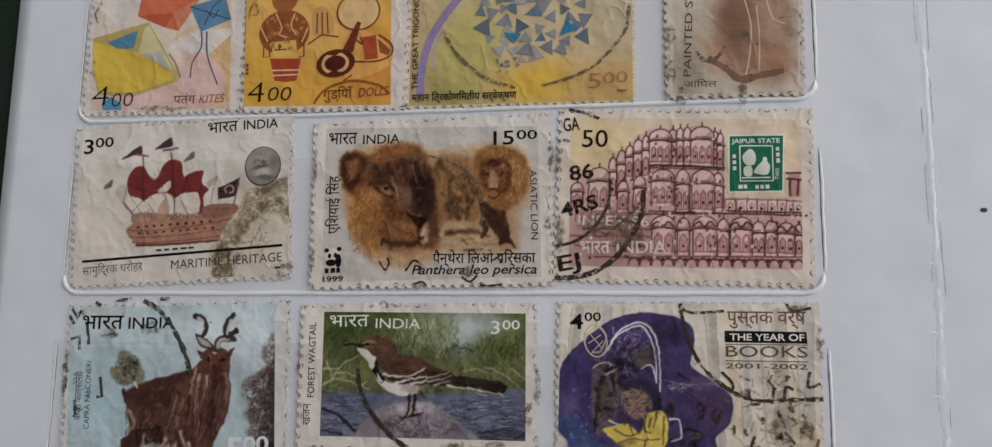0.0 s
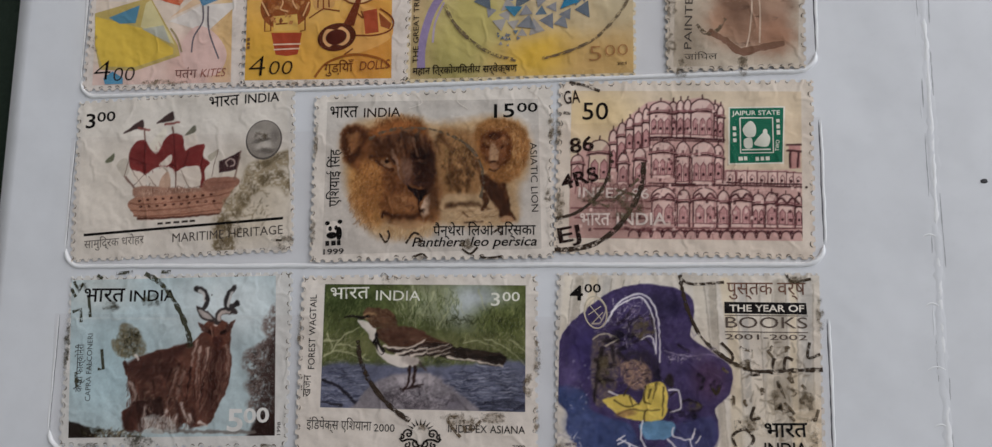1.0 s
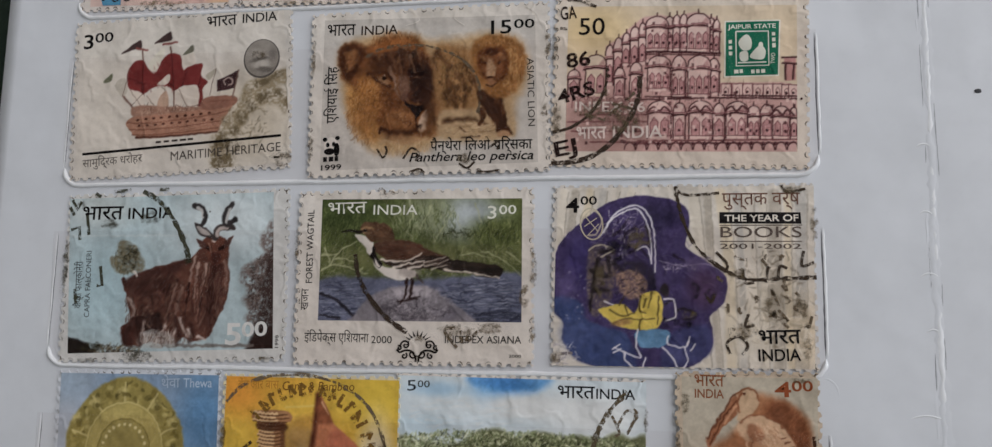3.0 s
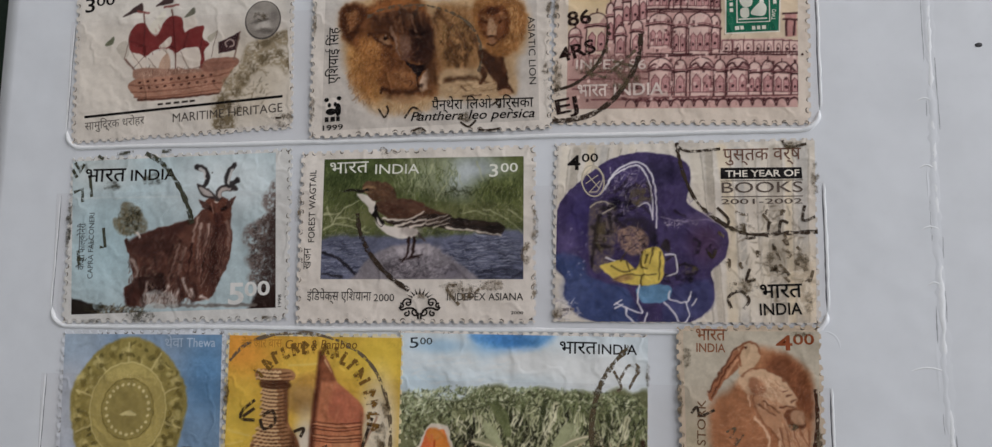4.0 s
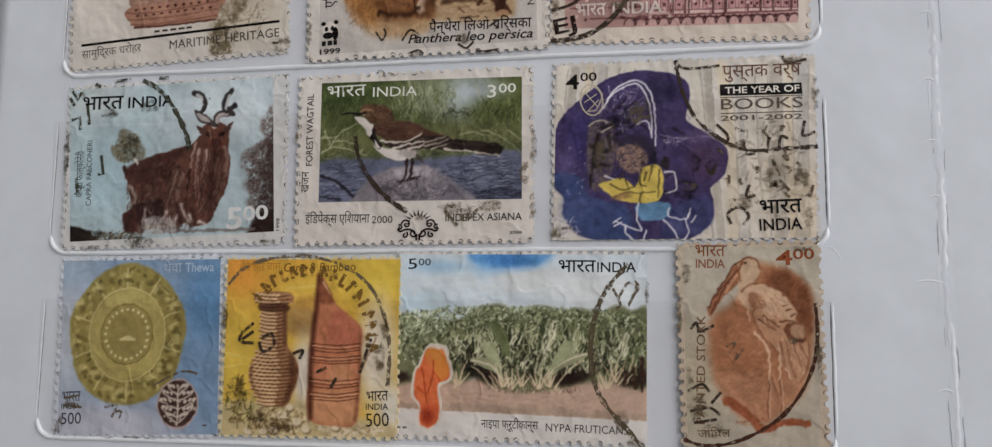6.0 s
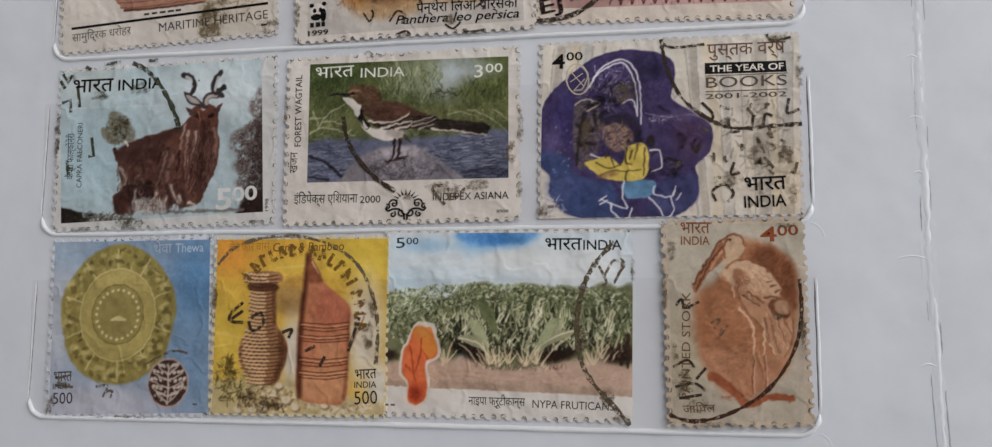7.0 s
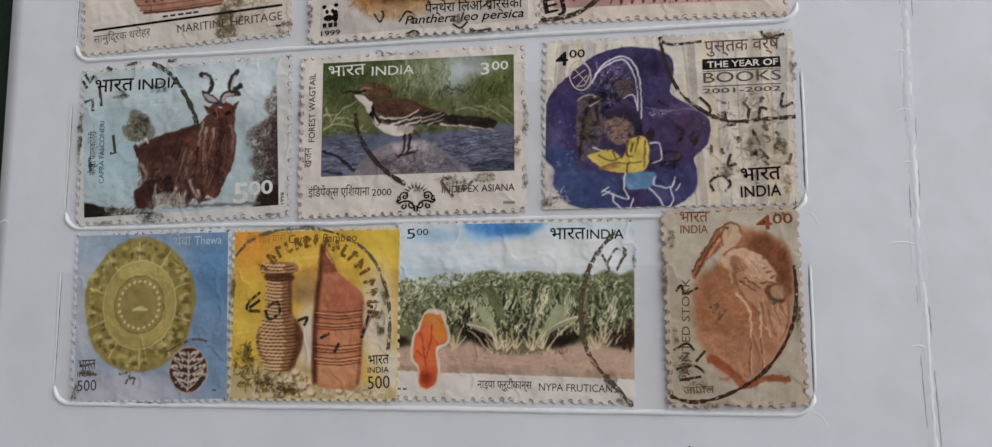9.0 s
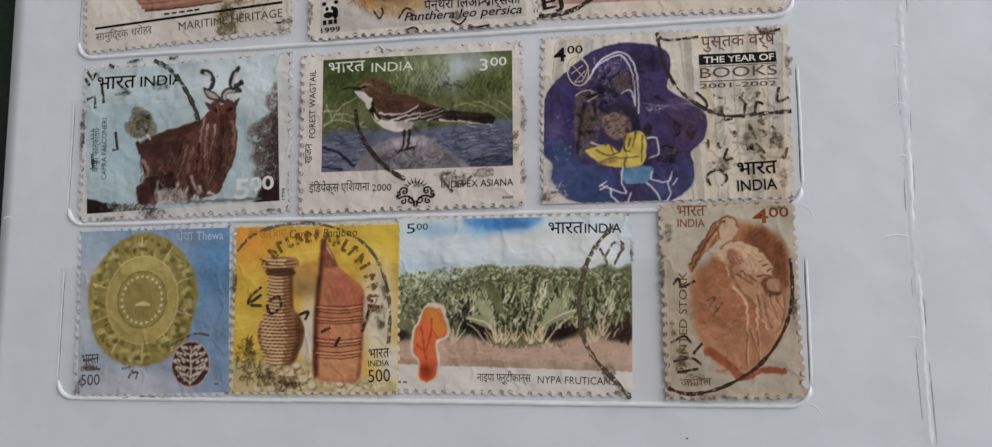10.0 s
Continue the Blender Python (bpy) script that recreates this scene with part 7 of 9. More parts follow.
    c.lines([[(10.7, 19.1), (11.4, 20.2), (12.6, 21.0)], [(9.3, 19.8), (10.5, 20.6), (11.2, 21.9)], [(11.8, 17.2), (13.4, 17.6), (14.6, 16.3)], [(9.7, 16.0), (10.9, 16.8)], [(14.2, 21.0), (15.0, 18.0)], [(18.2, 16.7), (19.8, 15.9)], [(21.0, 12.5), (21.8, 11.9), (21.4, 11.3)]], 0.4, (44, 36, 50), 0.2, 0.15, 0.8)
    c.hairs(9.3, 18.5, 3.4, 3.0, 40, 1.0, 0.12, 50, 60, [(176, 170, 186), (140, 132, 156)], 0.7)
    c.blot(16.7, 22.2, 2.0, 1.6, (52, 46, 76), 20, 0.6, 0.7).blot(21.4, 15.4, 1.6, 1.0, (104, 90, 128), 0, 0.6, 0.6).blot(3.5, 4.8, 2.0, 2.2, (84, 98, 148), 0, 0.6, 0.6).blot(19.6, 2.3, 2.4, 1.4, (88, 92, 140), 0, 0.6, 0.5).blot(2.3, 12.3, 1.6, 2.4, (94, 84, 130), 0, 0.6, 0.5).blot(12.5, 1.5, 1.6, 1.4, (54, 56, 96), 0, 0.6, 0.6)
    c.hairs(1.9, 1.9, 2.2, 1.6, 50, 0.9, 0.16, 40, 50, [(204, 202, 204), (150, 146, 158)], 0.8)
    # plain shapes in the middle, white outlines
    c.wash([(9.7, 13.7), (11.3, 14.5), (13.4, 14.1), (14.4, 12.2), (13.7, 10.5), (11.7, 10.1), (10.1, 11.4)], (150, 122, 102), 0.3, 0.9, 0.3, piece="round_shape")
    c.wash([(9.3, 14.1), (10.5, 15.6), (13.4, 15.9), (15.2, 14.7), (15.4, 12.6), (14.4, 12.2), (13.8, 13.6), (11.3, 14.3)], (46, 40, 52), 0.4, 0.8, 0.5, piece="round_shape")
    c.wash([(16.8, 12.6), (17.4, 11.9), (17.2, 10.5), (16.2, 11.3)], (52, 42, 50), 0.2)
    c.wash([(7.1, 8.4), (8.9, 9.1), (10.9, 9.3), (12.5, 8.0), (13.3, 10.5), (15.0, 11.3), (16.2, 10.9), (16.6, 8.4), (15.9, 5.9), (13.3, 5.5), (10.5, 5.9), (8.8, 6.8)], (198, 176, 78), 0.12, piece="yellow_shape")
    c.lines([[(8.7, 8.5), (10.5, 7.6), (12.5, 8.0)], [(9.3, 6.4), (11.1, 7.2), (13.3, 7.0)], [(11.1, 9.1), (11.5, 7.6)], [(13.3, 10.5), (13.1, 8.5), (14.1, 8.0)], [(15.0, 11.1), (14.5, 8.9)], [(16.0, 10.5), (15.8, 6.4)], [(13.1, 5.6), (13.3, 7.0), (15.3, 7.2)], [(14.1, 10.1), (13.7, 8.9)], [(10.2, 9.2), (10.9, 10.5)]], 0.26, (84, 72, 44), 0.16)
    c.blot(10.5, 6.6, 1.4, 0.5, (150, 116, 76), 10, 0.5, 0.8)
    c.wash([(12.7, 5.3), (17.2, 5.6), (17.4, 3.9), (16.1, 3.1), (14.1, 2.9), (12.9, 3.5)], (92, 136, 176), 0.14, piece="blue_shape")
    c.lines([[(16.9, 9.3), (18.2, 10.0), (18.4, 7.6), (17.0, 7.0)], [(18.5, 8.4), (19.7, 8.8), (21.3, 8.0), (20.9, 7.2), (19.3, 7.3)], [(22.8, 10.9), (23.3, 10.0), (23.9, 11.1)]], 0.3, (50, 42, 52), 0.2)
    c.hairs(11.3, 12.6, 2.6, 2.8, 60, 1.0, 0.16, 50, 60, [(48, 40, 48), (92, 76, 72), (150, 128, 108), (70, 58, 84)], 0.8)
    white = (206, 206, 216)
    c.lines([[(7.9, 20.2), (9.5, 23.0), (12.4, 24.3), (14.5, 23.0), (15.4, 19.7), (15.5, 14.2)], [(7.2, 19.4), (9.3, 22.4), (12.4, 23.8), (14.0, 22.5), (14.8, 19.5), (15.0, 15.5)], [(12.9, 5.6), (12.7, 3.1), (13.3, 1.5), (10.9, 2.2), (9.4, 3.0)], [(10.9, 2.2), (11.2, 0.9), (13.2, -0.4), (14.0, 1.5)], [(17.3, 4.8), (17.4, 3.5), (19.7, 3.1), (20.4, 4.0)], [(16.5, 3.1), (18.0, 1.5), (18.9, -0.2), (20.1, 1.0), (19.7, 3.1)]], 0.24, white, 0.18, 0.09)
    c.lines([[(16.8, 10.1), (18.2, 10.1), (18.4, 7.6), (16.9, 7.0)], [(8.0, 9.7), (9.3, 9.2)], [(20.1, 3.5), (20.5, 4.6)], [(20.6, 2.7), (21.2, 3.6)], [(9.2, 2.7), (10.3, 3.4)], [(9.4, 2.2), (10.5, 2.7)], [(12.8, 17.6), (14.2, 18.0), (15.0, 15.9)]], 0.24, white, 0.18, 0.09)
    c.lines([[(4.3, 21.4), (5.8, 23.6), (7.5, 22.4), (6.8, 20.1), (5.4, 19.7)], [(5.6, 17.5), (7.2, 18.3), (9.3, 17.5), (7.4, 16.5)]], 0.2, (176, 168, 150), 0.2, 0.08)
    c.done(s, 0.3, 18, 0.76, 1.03)
    s.stroke("ring", oval(6.0, 21.5, 1.67, 2.41, 10), 0.22, ink(176, 168, 150), closed=True)
    s.strokes("ring", [[(5.0, 22.7), (7.0, 20.3)], [(4.9, 21.1), (6.8, 22.4)], [(5.4, 19.7), (7.1, 21.5)]], 0.14, ink(176, 168, 150))
    for x, y, rx, ry in ((10.1, 17.5, 4.4, 3.6), (7.2, 13.0, 2.2, 4.6), (18.6, 6.6, 4, 2.4), (14.3, 12.0, 3, 4), (22.5, 11.0, 3.4, 3)):
        s.stain(x, y, rx, ry, stain_ink(44, 40, 50, 0.42, 700))
    s.words("4", (2.1, 23.3), (4.1, 23.3), 2.28, ink(*BLACK), 0.02, 0, "numeral")
    s.words("00", (4.3, 24.5), (6.8, 24.5), 1.32, ink(*BLACK), 0.012, 0, "numeral")
    s.words("पुस्तक वर्ष", (25.4, 24.3), (36.6, 24.3), 2.02, ink(112, 82, 70), 0.002)
    s.under = s.shape("black_box", [(25.0, 23.2), (36.6, 23.1), (36.7, 21.4), (25.0, 21.5)], ink(34, 30, 30))
    s.words("THE YEAR OF", (25.7, 21.8), (36.3, 21.8), 1.01, ink(214, 210, 202), 0.016)
    s.under = None
    s.words("BOOKS", (25.1, 19.4), (36.7, 19.4), 1.67, ink(96, 86, 80), 0.002)
    s.strokes("rule", [[(25.0, 21.2), (36.8, 21.2)], [(25.0, 18.8), (36.7, 18.8)]], 0.12, ink(96, 86, 80))
    s.words("2001-2002", (25.0, 17.7), (36.6, 17.7), 0.79, ink(96, 86, 80), 0.004)
    s.words("भारत", (30.3, 3.8), (36.2, 4.0), 2.20, ink(30, 27, 28), 0.014)
    s.words("INDIA", (30.2, 1.3), (36.1, 1.5), 1.76, ink(30, 27, 28), 0.012)
    s.bars((1.6, 1.7), (3.6, 1.8), 0.4, 2, ink(130, 124, 130))
    s.stroke("postmark", [(18.6, 27.2), (18.9, 25.1), (19.7, 21.9), (21.4, 18.2), (23.9, 15.7), (26.9, 13.8), (29.4, 13.1), (33.6, 13.3), (38.6, 13.5)], 0.5, MARK, ragged=0.5)
    r = random.Random(9)
    x0, y0 = 24.1, 5.7
    x1, y1 = 38.3, 17.0
    lines = []
    for k in range(20):
        x, y = r.uniform(x0, x1), r.uniform(y0, y1)
        lines.append([(x, y), (x + r.uniform(-1, 1.2), y + r.uniform(-1, 1)), (x + r.uniform(-0.6, 1.8), y + r.uniform(-1.6, 1.2))])
    s.strokes("postmark", lines, 0.42, FAINT, True)
    s.strokes("postmark", [[(18.8, 26.5), (20.6, 25.8), (25.0, 26.1)], [(24.4, 17.2), (26.0, 15.4), (25.6, 14.1)], [(28.2, 14.5), (28.5, 12.7), (29.8, 12.7)], [(31.8, 15.1), (31.5, 12.7)], [(33.2, 13.5), (33.5, 15.1), (34.5, 14.8)], [(36.9, 17.4), (36.6, 15.2), (38.3, 15.7)], [(34.0, 27.2), (34.8, 26.2), (37.4, 26.6)], [(23.0, 10.6), (23.6, 9.7), (24.2, 11.0)], [(28.9, 8.1), (28.4, 6.3), (29.7, 6.5)], [(26.2, 2.2), (25.8, 3.9), (27.5, 4.8), (28.7, 3.5), (27.9, 2.2)]], 0.42, MARK, True)
    for x, y, rx, ry in ((36.4, 9.1, 1.8, 3), (28.1, 14.0, 3.2, 1.4), (7.2, 13.0, 1.8, 4.5), (35.7, 26.4, 3, 1.2), (20.3, 7.9, 2, 1.2), (31.8, 9.1, 2, 2.4), (28.4, 5.7, 3, 2.4), (38.5, 21.4, 1, 4), (37.0, 3.0, 1.2, 3), (13.0, 19.3, 4, 3.5), (1.0, 1.3, 2, 2)):
        s.stain(x, y, rx, ry, GRIME)


# ---- fourth strip: gold disc, basket ware, palms, stork ----
def gold_disc():
    s = Stamp("blue postage stamp with a round gold ornament", (-75.27, -56.50, 1.15, 28.5, 28.8), (186, 194, 206), 41)
    c = Canvas([(0.5, 28.3), (28.0, 27.9), (28.3, 0.6), (0.9, 0.4)], (128, 156, 190), seed=41, wobble=0.12)
    c.blot(1.2, 16.0, 5, 14, (172, 182, 198), 0, 0.8).blot(9.5, 1.5, 12, 4, (180, 184, 200), 0, 0.7).blot(25.8, 20.9, 4, 8, (92, 140, 188), 0, 0.8).blot(25.2, 9.5, 4, 6, (116, 152, 190), 0, 0.8).blot(2.2, 26.9, 5, 3, (150, 172, 196), 0, 0.8)
    x, y = 12.3, 16.2
    c.wash([(x + (10.1 + 0.25 * math.sin(7 * a)) * math.cos(a), y + (11.3 + 0.2 * math.sin(5 * a)) * math.sin(a)) for a in (2 * math.pi * k / 40 for k in range(40))], (152, 138, 72), 0.3, piece="ornament")
    for k in range(150):
        a, d = c.rng.uniform(0, 2 * math.pi), c.rng.uniform(6.9, 9.4)
        c.blot(x + d * math.cos(a), y + 1.12 * d * math.sin(a), c.rng.uniform(0.25, 0.7), c.rng.uniform(0.2, 0.5), ((190, 176, 106), (120, 106, 52), (172, 156, 86), (106, 96, 50))[k % 4], c.rng.uniform(0, 180), 0.5, 0.75)
    c.blot(x, y, 6.5, 7.3, (178, 162, 90), 0, 0.06).blot(x - 1, y + 1, 4.8, 5.4, (184, 168, 96), 0, 0.4, 0.6)
    c.blot(x, y, 4.5, 4.8, (162, 148, 82), 0, 0.06).blot(x, y, 3.3, 3.5, (154, 140, 78), 0, 0.2)
    for k in range(10):
        a = radians(20 + 36 * k)
        c.line([(x + 6.8 * math.cos(a), y + 7.6 * math.sin(a)), (x + 9.5 * math.cos(a), y + 10.6 * math.sin(a))], 0.36, (198, 184, 118), 0.3, 0.12, 0.85)
    for k in range(24):
        a = 2 * math.pi * k / 24
        c.blot(x + 3.7 * math.cos(a), y + 3.95 * math.sin(a), 0.26, 0.26, (208, 196, 138), 0, 0.4)
    c.line([(x + 6.6 * math.cos(a), y + 7.4 * math.sin(a)) for a in (2 * math.pi * k / 30 for k in range(31))], 0.24, (196, 182, 112), soft=0.1)
    c.line([(x + 4.5 * math.cos(a), y + 4.8 * math.sin(a)) for a in (2 * math.pi * k / 30 for k in range(31))], 0.22, (136, 122, 62), soft=0.1)
    c.wash([(11.0, 15.4), (12.5, 16.0), (13.9, 15.3), (12.5, 15.1)], (204, 192, 130), 0.15)
    for px, py in ((11.6, 25.4), (17.3, 23.3), (20.4, 20.6), (7.0, 23.6), (3.8, 21.1), (7.1, 9.8), (3.3, 15.0), (11.3, 7.0), (16.8, 9.2), (20.6, 14.6), (4.8, 10.8)):
        c.blot(px, py, 0.9, 0.7, (198, 184, 114), 20, 0.5, 0.8, 0.3)
        c.blot(px + 0.4, py - 0.5, 0.6, 0.4, (112, 100, 50), 0, 0.5, 0.8)
    # the small medallion with its tree
    x, y = 21.5, 5.3
    c.blot(x, y, 3.5, 3.9, (186, 162, 156), 0, 0.06)
    c.blot(x, y, 3.25, 3.6, (84, 60, 54), 0, 0.05)
    pale = (196, 182, 168)
    c.line([(x, y - 3.3), (x, y + 2.6)], 0.3, pale)
    for side in (-1, 1):
        for up, out in ((-2.4, 1.6), (-1.4, 2.5), (-0.2, 2.8), (1.0, 2.4), (2.0, 1.6)):
            c.line([(x, y + up - 0.7), (x + side * out * 0.55, y + up - 0.1), (x + side * out, y + up + 0.5)], 0.26, pale, 0.18, 0.1)
            for k in (0.45, 0.75, 1.0):
                c.blot(x + side * out * k, y + up + 0.5 * k + 0.35, 0.34, 0.28, pale, 40 * side, 0.4)
    for k in range(28):
        a, d = c.rng.uniform(0, 2 * math.pi), 3.1 * math.sqrt(c.rng.rand())
        c.blot(x + d * math.cos(a), y + 1.1 * d * math.sin(a), 0.22, 0.2, pale, 0, 0.4, 0.8)
    c.done(s, 0.2, 14, 0.72, 0.95)
    pale = ink(158, 178, 202)
    s.words("थेवा", (18.3, 25.9), (21.4, 26.0), 1.63, pale)
    s.words("Thewa", (22.0, 26.0), (26.9, 26.0), 1.51, pale, 0.004)
    s.words("भारत", (1.5, 5.6), (4.7, 5.7), 1.75, ink(62, 62, 70), 0.006)
    s.words("INDIA", (1.4, 4.4), (4.7, 4.5), 0.87, ink(62, 62, 70), 0.006)
    s.words("500", (1.5, 2.0), (5.0, 2.1), 1.86, ink(62, 60, 66), 0, 0, "numeral")
    s.bars((25.8, 1.8), (26.9, 1.8), 0.3, 1, ink(100, 100, 110))
    s.strokes("postmark", [[(9.0, 4.7), (11.0, 4.9), (10.3, 3.1)], [(10.8, 3.9), (11.9, 4.1), (11.7, 2.9)], [(16.9, 8.0), (21.9, 10.2), (24.7, 9.9)], [(2.0, 6.1), (4.6, 6.6)], [(1.8, 5.0), (5.0, 4.7)]], 0.4, FAINT, True)
    s.stain(2.9, 5.0, 2.0, 1.6, GRIME)
    s.stain(1.1, 1.9, 1.5, 2.6, GRIME)
    s.stain(14.4, -0.1, 9, 0.5, GRIME)


def basket_ware():
    s = Stamp("yellow postage stamp with a cane vase and bamboo ware", (-46.85, -55.62, 0.16, 28.9, 27.9), (206, 196, 160), 42)
    c = Canvas([(0.5, 27.5), (28.7, 27.3), (28.5, 0.6), (0.7, 0.3)], (208, 170, 66), seed=42, wobble=0.05)
    c.blot(2.9, 25.7, 5, 4, (216, 148, 58), 0, 0.7).blot(10.1, 26.7, 5, 2, (206, 156, 58), 0, 0.7, 0.8).blot(25.5, 24.6, 5, 4, (214, 182, 66), 0, 0.8).blot(2.6, 12.1, 3.4, 6, (208, 178, 70), 0, 0.7)
    c.blot(13.1, 18.4, 3, 2.4, (170, 136, 84), 0, 0.7, 0.9).blot(13.6, 16.5, 2.6, 1.2, (150, 118, 70), 0, 0.7, 0.7).blot(14.3, 20.8, 2.4, 1.0, (190, 146, 66), 10, 0.7, 0.8)
    c.blot(13.8, 9.8, 2.0, 5.5, (210, 202, 186), 0, 0.6).blot(25.3, 12.7, 3.0, 8, (204, 196, 176), 0, 0.6).blot(27.8, 4.8, 2, 3.4, (206, 202, 188), 0, 0.6)
    c.wash([(0.1, 4.6), (5.6, 5.7), (13.5, 5.4), (22.9, 3.3), (28.6, 1.9), (28.6, -0.6), (0.3, -1.0)], (186, 172, 132), 0.8, 0.9)
    c.lines([[(0.9, 12.8), (4.6, 12.0)], [(0.8, 10.6), (3.4, 11.1)], [(10.6, 22.9), (15.4, 23.2)]], 0.3, (226, 204, 120), most=0.5)
    # leaves and pebbles at the foot
    c.hairs(3.7, 5.0, 2.6, 2.4, 90, 0.9, 0.22, 50, 60, [(120, 112, 56), (168, 154, 84), (90, 84, 44), (196, 182, 112)])
    c.hairs(10.5, 2.4, 5.0, 1.7, 150, 0.8, 0.34, 10, 50, [(222, 210, 178), (150, 124, 88), (196, 178, 140), (104, 84, 58)])
    c.hairs(21.4, 1.5, 5.4, 1.0, 130, 0.8, 0.32, 5, 40, [(224, 214, 190), (160, 138, 106), (198, 184, 152)])
    for k, (x, y, r) in enumerate(((10.5, 3.4, 1.0), (9.2, 1.3, 0.8), (12.8, 2.5, 0.9), (7.4, 1.0, 0.8), (14.4, 1.4, 0.7), (11.6, 4.6, 0.7), (20.9, 4.0, 0.8), (19.1, 1.8, 0.7), (5.0, 0.9, 0.8))):
        c.blot(x + 0.12, y - 0.2, r, r * 0.75, (112, 92, 64), 0, 0.4, 0.8)
        c.blot(x, y, r * 0.9, r * 0.68, (222, 208, 178), 0, 0.5)
    c.hairs(6.9, 3.1, 5.4, 2.0, 60, 1.1, 0.24, 40, 60, [(96, 78, 50), (120, 100, 62)], 0.8)
    c.hairs(2.8, 6.8, 1.8, 3.0, 40, 0.9, 0.26, 60, 60, [(92, 82, 42), (112, 100, 54)], 0.8)
    # cane vase, row upon row of weaving
    c.wash([(5.1, 21.2), (5.6, 22.2), (8.0, 22.4), (10.6, 22.3), (11.7, 21.6), (11.5, 20.7), (10.6, 20.1), (10.7, 15.8), (11.1, 13.7), (12.7, 11.2), (12.7, 8.9), (12.0, 6.8), (11.0, 5.0), (7.6, 4.9), (6.7, 6.1), (5.1, 8.2), (4.8, 10.5), (6.4, 13.1), (6.6, 15.8), (6.2, 20.2)], (158, 114, 80), 0.14, piece="vase")
    for k in range(31):
        y = 0.4 + k * 0.56
        t = k / 30
        half = 2.75 if t > 0.93 else 2.0 if t > 0.5 else 2.0 + 1.55 * math.sin(math.pi * t / 0.52) ** 0.9
        mid = 8.4 - 0.25 * t
        foot = 4.9 + y
        for j in range(8):
            u = -1 + 2 * (j + (0.5 if k % 2 else 0)) / 8
            if abs(u + 0.1) < 0.98:
                sag = -0.28 * (1 - u * u)
                lit = (216, 182, 138) if u < 0.3 else (166, 124, 88)
                c.line([(mid + half * u, foot + sag - 0.1), (mid + half * (u + 0.1), foot + sag + 0.1), (mid + half * (u + 0.2), foot + sag - 0.1)], 0.34, lit, 0.28, 0.08, 0.95, False)
                c.line([(mid + half * u, foot + sag - 0.28), (mid + half * (u + 0.24), foot + sag - 0.28)], 0.2, (84, 54, 38), 0.18, 0.08, 0.7, False)
    c.wash([(6.3, 20.5), (10.6, 20.4), (10.6, 19.3), (6.4, 19.4)], (84, 54, 40), 0.25, 0.8)
    c.wash([(11.3, 13.1), (12.7, 11.1), (12.7, 8.9), (11.9, 6.7), (11.0, 4.9), (10.4, 5.0), (11.3, 8.3), (11.4, 10.5)], (96, 62, 44), 0.5, 0.75)
    c.wash([(10.0, 19.1), (10.7, 19.3), (10.8, 14.3), (10.2, 14.3)], (104, 70, 50), 0.35, 0.7)
    c.wash([(4.9, 10.9), (5.4, 11.3), (5.5, 8.3), (7.0, 6.1), (6.5, 6.1), (5.1, 8.1)], (112, 76, 54), 0.35, 0.6)
    # bamboo holder
    c.wash([(15.7, 25.0), (16.8, 24.0), (17.9, 21.8), (18.7, 20.4), (22.6, 17.1), (22.8, 14.9), (22.7, 8.3), (22.3, 2.5), (19.1, 2.0), (14.9, 2.9), (14.5, 8.3), (14.8, 14.2), (15.5, 20.2)], (188, 122, 88), 0.14, piece="bamboo_ware")
    c.wash([(18.6, 19.8), (22.6, 16.7), (22.7, 14.2), (19.5, 14.2), (17.2, 15.7)], (182, 108, 84), 0.6, 0.8)
    c.wash([(15.4, 6.9), (22.4, 6.9), (22.2, 2.8), (19.0, 2.3), (15.2, 3.2)], (204, 150, 108), 0.7, 0.8)
    c.blot(19.6, 9.8, 1.8, 2.4, (202, 146, 106), 0, 0.7, 0.8)
    c.line([(15.8, 24.9), (15.4, 19.5), (14.9, 13.9), (14.8, 8.3), (15.0, 3.2)], 0.8, (104, 62, 46), 0.9, 0.3)
    c.wash([(15.8, 24.5), (16.9, 23.6), (17.9, 21.7), (18.2, 20.6), (16.2, 20.6), (15.7, 21.7)], (136, 82, 58), 0.35, 0.85)
    c.line([(16.5, 23.8), (17.6, 21.9)], 0.35, (206, 160, 120), 0.1)
    c.line([(22.6, 15.7), (22.6, 8.3), (22.1, 2.9)], 0.5, (140, 88, 64), 0.5, 0.25, 0.8)
    c.hairs(18.8, 12.7, 3.0, 6.5, 120, 1.4, 0.09, 90, 10, [(168, 106, 76), (206, 144, 108)], 0.5)
    c.lines([[(15.0, 14.4), (18.8, 14.1), (22.6, 14.4)], [(15.0, 13.8), (18.8, 13.5), (22.6, 13.8)], [(14.9, 13.4), (18.8, 13.0), (22.6, 13.4)], [(15.0, 12.5), (18.8, 12.2), (22.7, 12.6)], [(14.9, 12.0), (18.8, 11.7), (22.7, 12.1)], [(14.9, 11.6), (18.8, 11.3), (22.6, 11.6)], [(14.8, 9.0), (18.9, 8.7), (22.6, 9.1)], [(14.9, 8.4), (18.9, 8.1), (22.6, 8.5)], [(14.9, 7.9), (18.9, 7.6), (22.6, 8.1)], [(14.9, 7.0), (18.9, 6.7), (22.5, 7.2)], [(14.9, 6.4), (19.0, 6.2), (22.5, 6.6)], [(14.9, 6.0), (19.0, 5.7), (22.5, 6.2)]], 0.15, (96, 56, 42), 0.15, 0.06)
